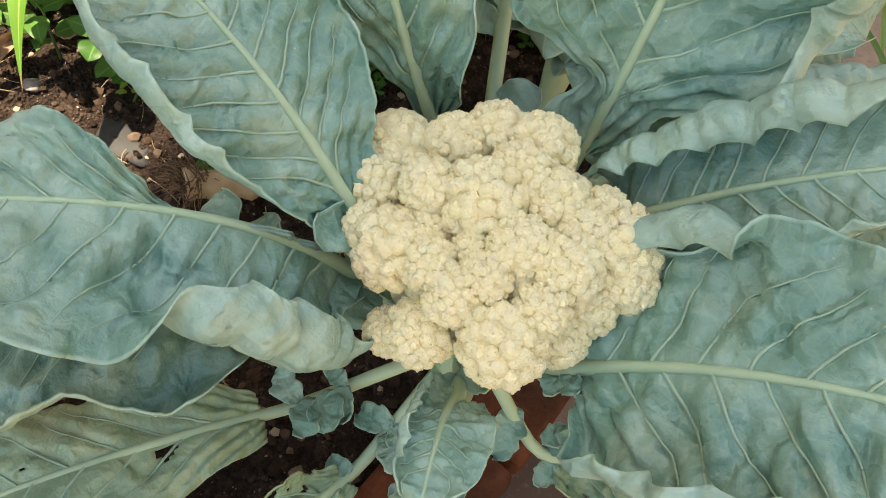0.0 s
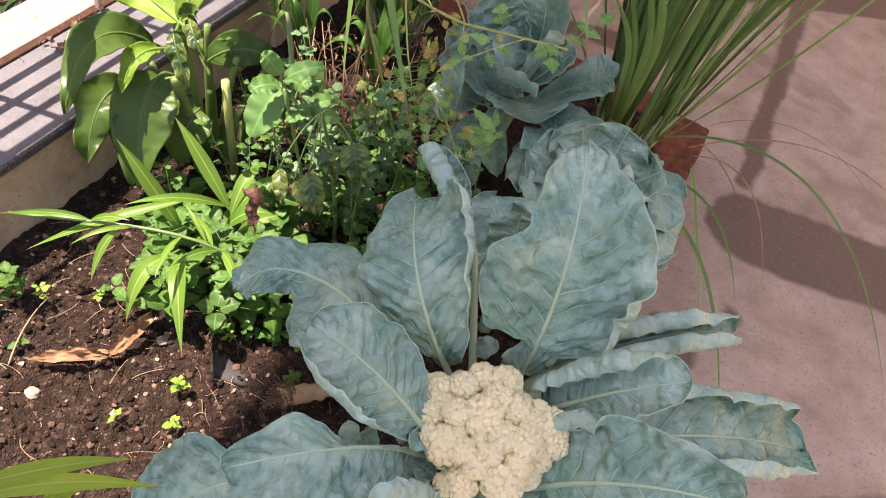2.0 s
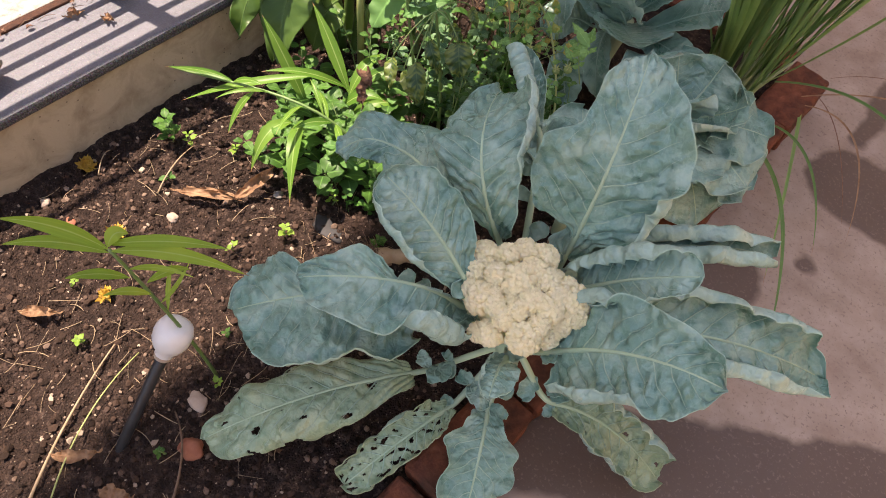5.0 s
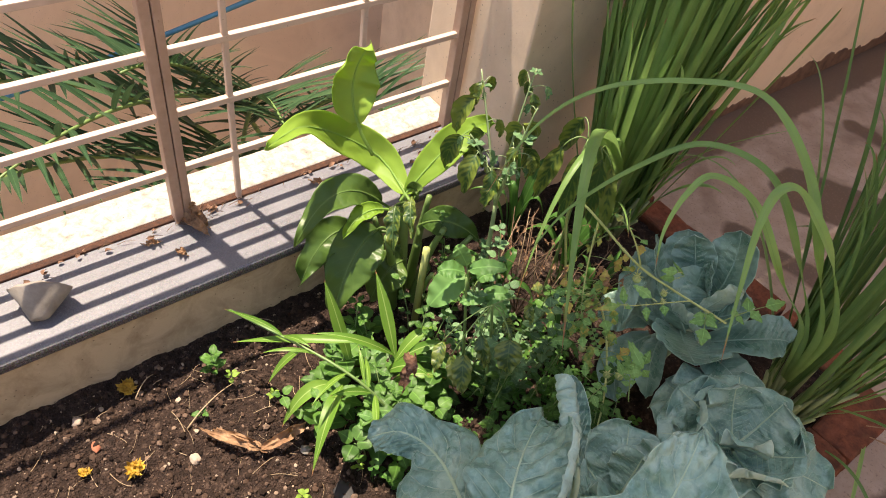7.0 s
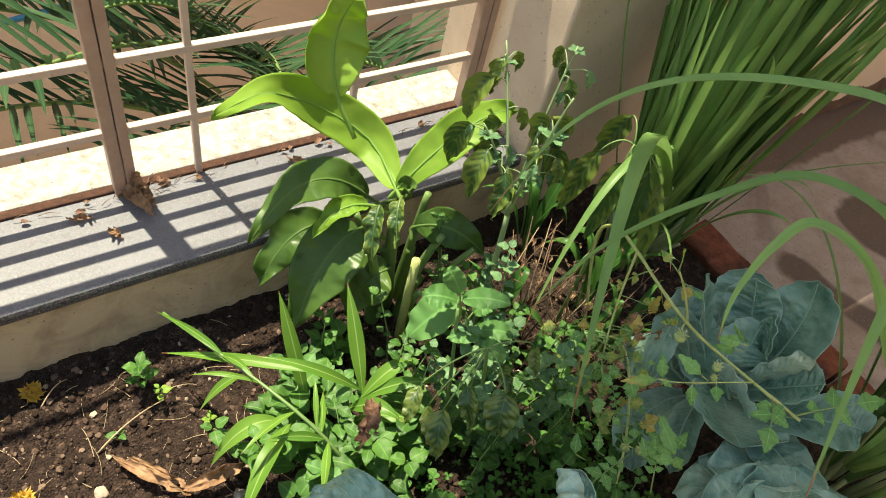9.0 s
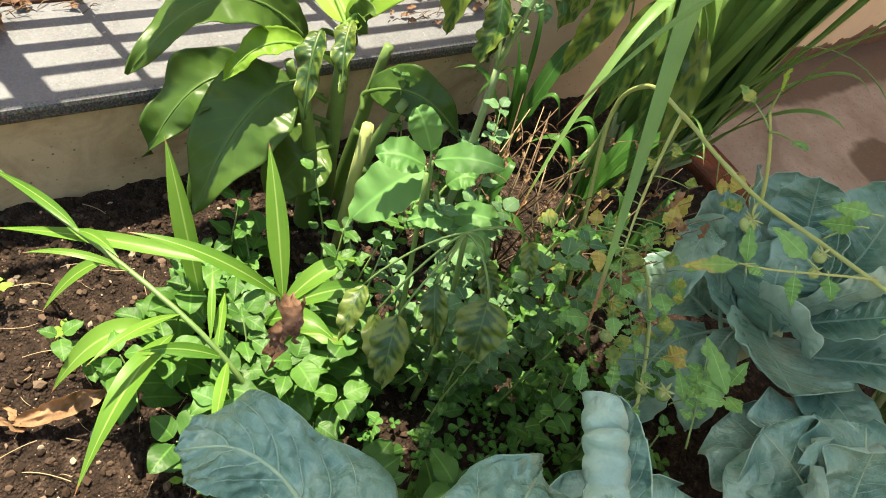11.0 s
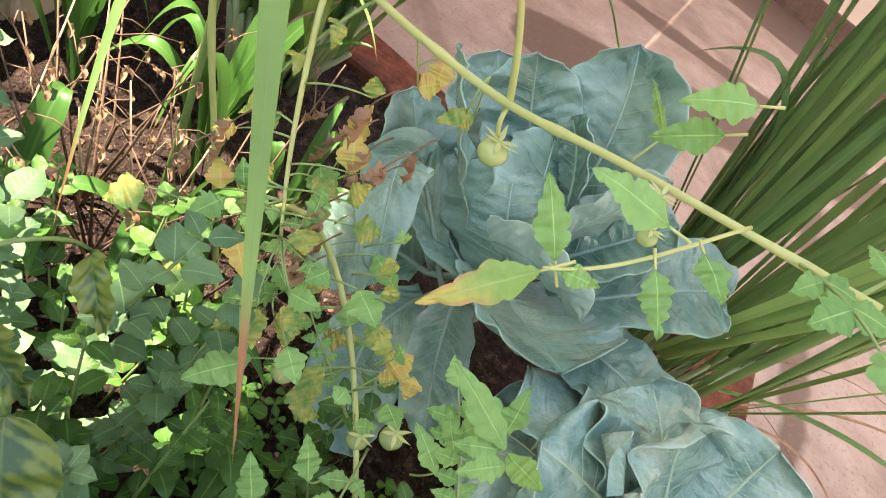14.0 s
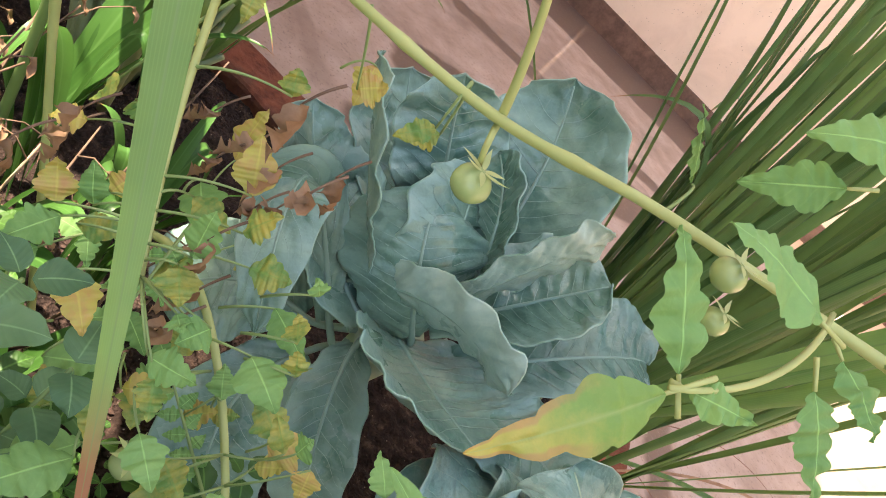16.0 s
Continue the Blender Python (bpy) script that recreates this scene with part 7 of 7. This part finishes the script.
def twig(name, pts, r0, r1, material, label, category="twig"):
    v, f = tube([bezier(pts, i / 15) for i in range(16)], [r0 + (r1 - r0) * i / 15 for i in range(16)], 6)
    return tagged(new(name, mesh_of(name, v, f, material)), label, category)


twig("twig", (on_soil(-0.723, -0.192, 0.004), (-0.75, -0.13, 0.03), on_soil(-0.765, -0.070, 0.012)), 0.0018, 0.001, STRAW, "thin pale dry twig lying on the soil")
twig("twig", (on_soil(-0.84, -0.25, 0.004), (-0.86, -0.22, 0.03), on_soil(-0.87, -0.20, 0.012)), 0.0014, 0.0008, STRAW, "bent dry straw lying on the soil")
twig("stalk", (on_soil(-0.36, -0.70, 0.004), (-0.43, -0.58, 0.03), on_soil(-0.50, -0.44, 0.006)), 0.003, 0.0014, STRAW, "dry brown stalk lying on the soil", "stalk")
twig("stalk", (on_soil(-0.33, -0.68, 0.004), (-0.42, -0.56, 0.04), on_soil(-0.46, -0.42, 0.006)), 0.0016, 0.001, VINE, "thin green stalk lying on the soil", "stalk")
twig("twig", (on_soil(-0.20, -0.55, 0.004), (-0.25, -0.46, 0.02), on_soil(-0.33, -0.44, 0.004)), 0.0024, 0.0014, TWIG, "brown dry twig lying on the soil")


def make_dry_leaf(name, rows, at, label, material=DRY):
    at = Vector(at)
    ob = thing(name, at, label, "dry leaf", "dry leaves")
    for k, (a, b, c, w, roll) in enumerate(rows):
        leaf = Leaf((a, b, c), (0.1, 0.1, 1), w, lance, (roll, roll), (0.3, 0.4), 0.006, 0.3, 0.008, 3, 0.009, 0.8, 0.35, k + 4)
        v, f, uv = leaf.blade(34, 21, 0, at)
        part("blade", mesh_of("blade", v, f, material, uv), None, ob)


make_dry_leaf("dry_leaf", [((-0.700, -0.175, 0.016), (-0.64, -0.135, 0.03), (-0.585, -0.090, 0.016), 0.009, 2.2), ((-0.60, -0.10, 0.014), (-0.585, -0.04, 0.035), (-0.60, 0.015, 0.03), 0.016, 2.4), ((-0.69, -0.155, 0.012), (-0.64, -0.115, 0.02), (-0.60, -0.085, 0.012), 0.007, 2.0)], (-0.62, -0.10, 0.0), "curled brown dry leaf lying on the soil")
make_dry_leaf("dry_leaf", [((-0.495, 0.150, 0.275), (-0.470, 0.140, 0.305), (-0.445, 0.130, 0.285), 0.015, 2.2), ((-0.480, 0.145, 0.275), (-0.465, 0.125, 0.270), (-0.455, 0.118, 0.235), 0.012, 2.2)], (-0.47, 0.14, 0.0), "crumpled brown dry leaf caught in the grass", DRY_DARK)
make_dry_leaf("dry_leaf", [((-0.66, -0.52, 0.012), (-0.64, -0.50, 0.025), (-0.61, -0.47, 0.012), 0.012, 1.0)], (-0.64, -0.5, 0.0), "pale brown dry leaf on the soil")
make_dry_leaf("dry_leaf", [((-0.30, -0.60, 0.010), (-0.28, -0.585, 0.02), (-0.255, -0.57, 0.010), 0.016, 0.7)], (-0.28, -0.58, 0.0), "small reddish dry leaf on the soil")
make_dry_leaf("dry_leaf", [((-0.40, -0.62, 0.012), (-0.37, -0.60, 0.025), (-0.35, -0.56, 0.014), 0.012, 0.9)], (-0.37, -0.6, 0.0), "pinkish dry leaf on the soil")


def make_flower(at, r, tilt, label):
    ob = thing("fallen_flower", at, label, "flower", "fallen flowers")
    ob.rotation_euler = tilt
    rnd = random.Random(int(r * 1e5))
    for k in range(13):
        a = k * 2.4 + rnd.uniform(-0.3, 0.3)
        d = Vector((math.cos(a), math.sin(a), 0))
        s = 0.35 + 0.6 * k / 13
        tip = d * r * s * rnd.uniform(0.8, 1.1) + Vector((0, 0, r * rnd.uniform(-0.1, 0.35)))
        leaf = Leaf((d * r * 0.05, d * r * s * 0.7 + Vector((0, 0, r * rnd.uniform(0.3, 0.8))), tip), UP, r * 0.36, broad, cup=0.4, wave=r * 0.25, waves=3, seed=k, pucker=r * 0.35)
        v, f, uv = leaf.blade(9, 9)
        part("petal", mesh_of("petal", v, f, PETAL, uv), None, ob)


make_flower(on_soil(-0.691, -0.306, 0.012), 0.021, (0.1, 0.2, 0), "wilted yellow flower lying on the soil")
make_flower(on_soil(-0.870, -0.255, 0.010), 0.020, (0.3, 0.4, 1), "wilted yellow flower beside the parapet")
make_flower(on_soil(-0.735, -0.385, 0.008), 0.014, (-0.2, 0.3, 2), "small yellow flower remnant on the soil")
make_flower(on_soil(-0.595, -0.395, 0.010), 0.017, (0.2, 0.1, 1), "wilted yellow flower near the grass sprig")


# seedlings standing alone in the soil
for k, (x, y, hgt, size, tiers) in enumerate([(-0.812, -0.095, 0.085, 0.032, 3), (-0.775, -0.075, 0.05, 0.020, 2), (-0.475, -0.075, 0.045, 0.020, 2), (-0.745, -0.155, 0.012, 0.026, 1), (-0.52, -0.17, 0.03, 0.016, 2), (-0.44, -0.13, 0.035, 0.018, 2), (-0.41, -0.22, 0.03, 0.016, 2), (-0.32, -0.36, 0.03, 0.016, 2), (-0.20, -0.30, 0.02, 0.014, 2), (-0.39, -0.29, 0.025, 0.014, 2), (-0.70, -0.02, 0.03, 0.016, 2), (-0.28, -0.06, 0.03, 0.02, 2), (-0.33, 0.03, 0.04, 0.022, 3), (-0.22, -0.02, 0.03, 0.018, 2), (-0.36, 0.10, 0.05, 0.022, 3), (-0.25, 0.12, 0.05, 0.024, 3), (-0.47, 0.04, 0.04, 0.02, 2), (-0.55, -0.48, 0.03, 0.014, 2), (-0.29, -0.50, 0.04, 0.010, 4), (-0.66, -0.42, 0.02, 0.014, 2)]):
    make_weed(on_soil(x, y), hgt, "bright green seedling standing in the soil", CANNA_YOUNG_LIT if k % 3 else WEED, size, tiers, 500 + k, (0.01, 0.0), "seedlings")


def make_root():
    at = Vector((-0.27, 0.03, 0.02))
    ob = thing("old_root", at, "pulled-up pale root stump with hairy rootlets", "root")
    path = [Vector((-0.045, -0.04, 0.02)), Vector((-0.02, -0.015, 0.012)), Vector((0.01, 0.02, 0.014)), Vector((0.05, 0.05, 0.02))]
    v, f = tube([bezier(path, i / 17) + noise.noise_vector(Vector((i * 0.7, 1, 2))) * 0.003 for i in range(18)], [0.017 - 0.0003 * i + 0.005 * noise.noise(Vector((i * 0.6, 0, 0))) for i in range(18)], 12)
    part("root", mesh_of("root", v, f, STRAW), None, ob)
    rnd = random.Random(4)
    h = Heap()
    for _ in range(140):
        p = path[0] + Vector((rnd.uniform(-0.008, 0.02), rnd.uniform(-0.01, 0.02), rnd.uniform(-0.005, 0.01)))
        e = p + Vector((rnd.uniform(-0.03, 0.02), rnd.uniform(-0.03, 0.01), rnd.uniform(-0.02, 0.03)))
        h.add(*tube([p, p.lerp(e, 0.5) + Vector((0, 0, 0.006)), e], [0.0008, 0.0006, 0.0003], 4, False))
    tagged(part("rootlet", h.mesh("rootlet", TWIG), None, ob), kind="stuff")


make_root()


# ---- lamp bulb on a black tube ----
def lathe(profile, sides=28):
    v = [(r * math.cos(6.28318 * k / sides), r * math.sin(6.28318 * k / sides), z) for r, z in profile for k in range(sides)]
    f = [(i * sides + k, i * sides + (k + 1) % sides, (i + 1) * sides + (k + 1) % sides, (i + 1) * sides + k) for i in range(len(profile) - 1) for k in range(sides)]
    return v, f + [tuple(range(sides))[::-1], tuple((len(profile) - 1) * sides + k for k in range(sides))]


def make_bulb():
    at = Vector((-0.345, -0.385, 0.190))
    axis = Vector((-0.001, -0.167, -0.220)).normalized()
    ob = thing("lamp_bulb", at, "white plastic lamp bulb on a black tube leaning in the soil", "lamp")
    ob.rotation_euler = UP.rotation_difference(axis).to_euler()
    v, f = lathe([(0.002, -0.030), (0.016, -0.029), (0.025, -0.024), (0.029, -0.014), (0.0295, -0.004), (0.0285, 0.006), (0.0235, 0.018), (0.0165, 0.027), (0.014, 0.031), (0.0145, 0.036), (0.0125, 0.038)])
    part("shell", mesh_of("shell", v, f, WHITE_PLASTIC), None, ob)
    v, f = lathe([(0.0125, 0.036), (0.0135, 0.0365), (0.0135, 0.043), (0.0105, 0.044), (0.009, 0.0445)])
    part("collar", mesh_of("collar", v, f, PALE_STONE), None, ob)
    v, f = lathe([(0.0088, 0.044), (0.0092, 0.045), (0.0092, 0.276), (0.0088, 0.278)], 18)
    part("tube", mesh_of("tube", v, f, BLACK_PLASTIC), None, ob)


make_bulb()


# ---- on the ledge ----
def make_ledge_stone():
    v, f = lathe([(0.0, -0.036), (0.014, -0.036), (0.019, -0.033), (0.044, 0.006), (0.060, 0.030), (0.061, 0.033), (0.052, 0.037), (0.030, 0.043), (0.0, 0.046)])
    out = []
    for p in v:
        q = Vector((p[0] * 0.66, p[1] * 0.90, p[2] * 0.85))
        out.append(q + q.normalized() * 0.004 * noise.noise(q * 45))
    ob = new("stone", mesh_of("stone", out, f, STONE))
    ob.location = (-0.985, -0.335, LEDGE_Z + 0.030)
    ob.rotation_euler = (0, radians(-62), radians(-25))
    tagged(ob, "grey cone-shaped cement lump lying tilted on the granite ledge", "stone")


make_ledge_stone()
make_dry_leaf("dry_leaf", [((-1.085, 0.005, LEDGE_Z + 0.010), (-1.06, 0.012, LEDGE_Z + 0.028), (-1.035, 0.018, LEDGE_Z + 0.008), 0.014, 1.4), ((-1.08, 0.0, LEDGE_Z + 0.010), (-1.06, 0.0, LEDGE_Z + 0.02), (-1.045, 0.005, LEDGE_Z + 0.010), 0.008, 1.4), ((-1.085, -0.02, LEDGE_Z + 0.012), (-1.05, -0.005, LEDGE_Z + 0.034), (-1.015, 0.010, LEDGE_Z + 0.008), 0.017, 1.8), ((-1.088, 0.0, LEDGE_Z + 0.05), (-1.075, 0.004, LEDGE_Z + 0.045), (-1.065, 0.008, LEDGE_Z + 0.006), 0.010, 1.6)], (-1.06, 0.01, LEDGE_Z), "shrivelled brown leaf at the foot of the post")
make_dry_leaf("dry_leaf", [((-1.01, -0.065, LEDGE_Z + 0.006), (-1.0, -0.06, LEDGE_Z + 0.016), (-0.985, -0.052, LEDGE_Z + 0.006), 0.008, 1.4)], (-1.0, -0.06, LEDGE_Z), "small shrivelled leaf on the ledge")
make_dry_leaf("dry_leaf", [((-1.06, -0.12, LEDGE_Z + 0.005), (-1.05, -0.10, LEDGE_Z + 0.012), (-1.05, -0.08, LEDGE_Z + 0.005), 0.006, 1.2)], (-1.05, -0.10, LEDGE_Z), "thin dry leaf scrap on the ledge")
make_dry_leaf("dry_leaf", [((-1.07, 0.28, LEDGE_Z + 0.005), (-1.05, 0.295, LEDGE_Z + 0.014), (-1.04, 0.31, LEDGE_Z + 0.005), 0.008, 1.2)], (-1.05, 0.3, LEDGE_Z), "brown leaf scrap lying on the ledge")


def make_litter():
    """Straws and leaf scraps that wind has swept along the railing's foot."""
    rnd = random.Random(63)
    straws, flakes = Heap(), Heap()
    for _ in range(150):
        y = rnd.choice((rnd.uniform(-0.75, 0.72), rnd.gauss(0.0, 0.05), rnd.gauss(0.62, 0.06)))
        x = RAIL_X + 0.006 + abs(rnd.gauss(0, 0.016)) + (rnd.uniform(0, 0.12) if y > 0.5 else 0)
        p = Vector((x, min(0.735, y), LEDGE_Z + rnd.uniform(0.002, 0.008)))
        a, ln = rnd.gauss(1.57, 0.7), rnd.uniform(0.008, 0.040)
        e = p + Vector((math.cos(a) * ln * 0.6, math.sin(a) * ln, rnd.uniform(-0.001, 0.010)))
        if rnd.random() < 0.6:
            e.y = min(0.74, e.y)
            straws.add(*tube([p, p.lerp(e, 0.5) + Vector((rnd.uniform(-0.004, 0.004), 0, 0.004)), e], [0.0007, 0.0009, 0.0005], 4, False))
        else:
            e = p + (e - p) * 0.5
            leaf = Leaf((p, p.lerp(e, 0.5) + Vector((0, 0, 0.005)), e), UP, ln * 0.16, ovate, cup=0.5, seed=len(flakes.v), pucker=0.003, twist=rnd.uniform(-1, 1))
            flakes.add(*leaf.blade(7, 5))
    tagged(new("straw", straws.mesh("straw", TWIG)), "brown twigs and straws swept against the railing's foot", "straw", kind="stuff")
    tagged(new("leaf_litter", flakes.mesh("leaf_litter", DRY_DARK)), "brown leaf scraps swept against the railing's foot", "dry leaf", kind="stuff")


make_litter()


# ---- dry blades lying over the floor ----
for k, (a, b, c, w, m, words) in enumerate([
    ((0.02, 0.95, 0.10), (0.35, 1.00, 0.30), (0.62, 0.62, 0.02), 0.006, LEMON, "long lemongrass blade leaning over the floor"),
    ((0.10, 1.00, 0.05), (0.26, 1.05, 0.10), (0.36, 0.78, -0.035), 0.0035, DRY, "dry brown grass blade lying on the floor"),
    ((0.06, 0.88, 0.05), (0.20, 0.86, 0.12), (0.32, 0.70, -0.03), 0.005, LEMON, "drooping green grass blade over the floor"),
    ((0.05, 0.80, 0.05), (0.22, 0.70, 0.14), (0.36, 0.42, -0.03), 0.006, LEMON, "drooping green grass blade beside the bed"),
    ((0.08, 1.02, 0.05), (0.40, 1.25, 0.20), (0.75, 1.05, -0.02), 0.003, DRY, "thin dry grass stalk over the floor"),
    ((0.09, 1.08, 0.03), (0.20, 0.98, 0.10), (0.345, 0.80, -0.038), 0.0016, DRY_DARK, "thin dark dry stalk arching over the floor"),
    ((0.10, 1.16, 0.03), (0.32, 1.30, 0.16), (0.62, 1.12, -0.03), 0.0014, DRY_DARK, "thin dark dry stalk arching over the floor"),
    ((0.08, 1.05, 0.03), (0.17, 0.80, 0.06), (0.28, 0.56, -0.036), 0.0045, LEMON, "narrow green grass blade drooping to the floor"),
]):
    leaf = Leaf((a, b, c), UP, w, blade_outline, cup=0.3, seed=k)
    v, f, uv = leaf.blade(30, 5)
    tagged(new("fallen_grass", mesh_of("fallen_grass", v, f, m, uv)), words, "grass blade", "fallen grass blades")


# ---- beyond the railing ----
def make_frond(at, tip, rise, count, length, seed):
    at, tip = Vector(at), Vector(tip)
    rnd = random.Random(seed)
    ob = thing("palm_frond", at, "drooping green palm frond beyond the railing", "palm", "palm fronds")
    spine = [at, at.lerp(tip, 0.5) + Vector((0, 0, rise)), tip]
    stem_part(ob, at, spine, 0.012, 0.004, STEM, "rachis", 6, 16)
    d = (tip - at).normalized()
    side = d.cross(UP).normalized()
    for k in range(count):
        u = 0.08 + 0.9 * k / count
        p = bezier(spine, u)
        for s in (-1, 1):
            ln = length * (0.45 + 0.75 * math.sin(math.pi * min(1, u * 0.9 + 0.1))) * rnd.uniform(0.9, 1.1)
            e = p + (side * s * 0.75 + d * 0.55 + UP * rnd.uniform(0.1, 0.9)).normalized() * ln - Vector((0, 0, ln * 0.12))
            lone_blade(ob, "leaflet", at, p, p.lerp(e, 0.5) + Vector((0, 0, ln * 0.08)), e, 0.0120, FROND, UP, 0.35, 0, k, blade_outline, 8, 3)


for k, (a, b, r) in enumerate([
    ((-2.5, 1.0, -0.9), (-1.75, -0.35, -0.15), 0.5), ((-2.6, 0.9, -1.0), (-2.0, 0.15, -0.05), 0.35), ((-2.6, 0.8, -1.0), (-1.6, 0.55, -0.30), 0.55),
    ((-2.7, 0.7, -1.0), (-2.2, -0.55, -0.10), 0.4), ((-2.6, 1.0, -1.1), (-1.7, 1.1, -0.45), 0.5), ((-2.5, 0.8, -1.1), (-1.65, 0.05, -0.42), 0.45), ((-2.6, 0.6, -1.1), (-1.8, -0.8, -0.35), 0.5),
]):
    make_frond(a, b, r, 31, 0.38, k)

twig("hose", ((-2.9, -1.2, -0.75), (-2.9, 0.0, -0.70), (-2.9, 0.9, -0.45), (-2.9, 1.6, -0.35)), 0.012, 0.012, BLUE, "thin blue hose hung along the far wall", "hose")
me = block("far_ledge", (-3.2, 2.2, -0.62), (-1.9, 3.4, -0.50), WHITEWASH, 0.01)
tagged(new("far_ledge", me), "white sunlit concrete ledge of the house opposite", "ledge", kind="structure")
me = block("far_pier", (-3.6, 2.3, -4.0), (-2.2, 3.4, 3.0), PEACH, 0.01)
tagged(new("wall_far_pier", me), "peach painted pier of the house opposite", "wall", kind="structure")


def make_far_window():
    at = Vector((-4.29, 2.0, 0.15))
    win = thing("window_far", at, "dark barred window in the house opposite", "window", kind="structure")
    part("pane", block("pane", (-0.02, -0.45, -0.5), (0.0, 0.45, 0.5), GLASS_DARK), None, win)
    for lo, hi in (((-0.02, -0.5, -0.55), (0.05, -0.45, 0.55)), ((-0.02, 0.45, -0.55), (0.05, 0.5, 0.55)), ((-0.02, -0.45, 0.5), (0.05, 0.45, 0.55)), ((-0.02, -0.45, -0.55), (0.05, 0.45, -0.5))):
        part("frame", block("frame", lo, hi, WHITEWASH, 0.004), None, win)
    for k in range(7):
        y = -0.36 + 0.12 * k
        part("bar", block("bar", (0.02, y - 0.008, -0.5), (0.036, y + 0.008, 0.5), WHITEWASH, 0.002), None, win)


make_far_window()


def make_crumbs():
    """Loose crumbs of earth lying on the bed."""
    rnd = np.random.default_rng(14)
    count = 12000
    x = rnd.uniform(-0.905, 0.02, count)
    y = rnd.uniform(-0.85, 0.62, count)
    size = 0.0014 + 0.0068 * rnd.random(count) ** 4
    bv, bf = BALL1
    bf = np.array(bf)
    verts, faces = [], []
    for k in range(count):
        z = soil_height(x[k], y[k])
        v = bv * (size[k] * rnd.uniform(0.6, 1.25, (len(bv), 1))) * np.array([1, rnd.uniform(0.7, 1.2), 0.8])
        verts.append(v + np.array([x[k], y[k], z + size[k] * 0.35]))
        faces.append(bf + k * len(bv))
    me = mesh_of("soil_crumbs", np.concatenate(verts).tolist(), np.concatenate(faces).tolist(), CRUMB, None, False)
    tagged(new("soil_crumbs", me), "loose dark crumbs of earth strewn over the bed", "soil", kind="stuff")


make_crumbs()
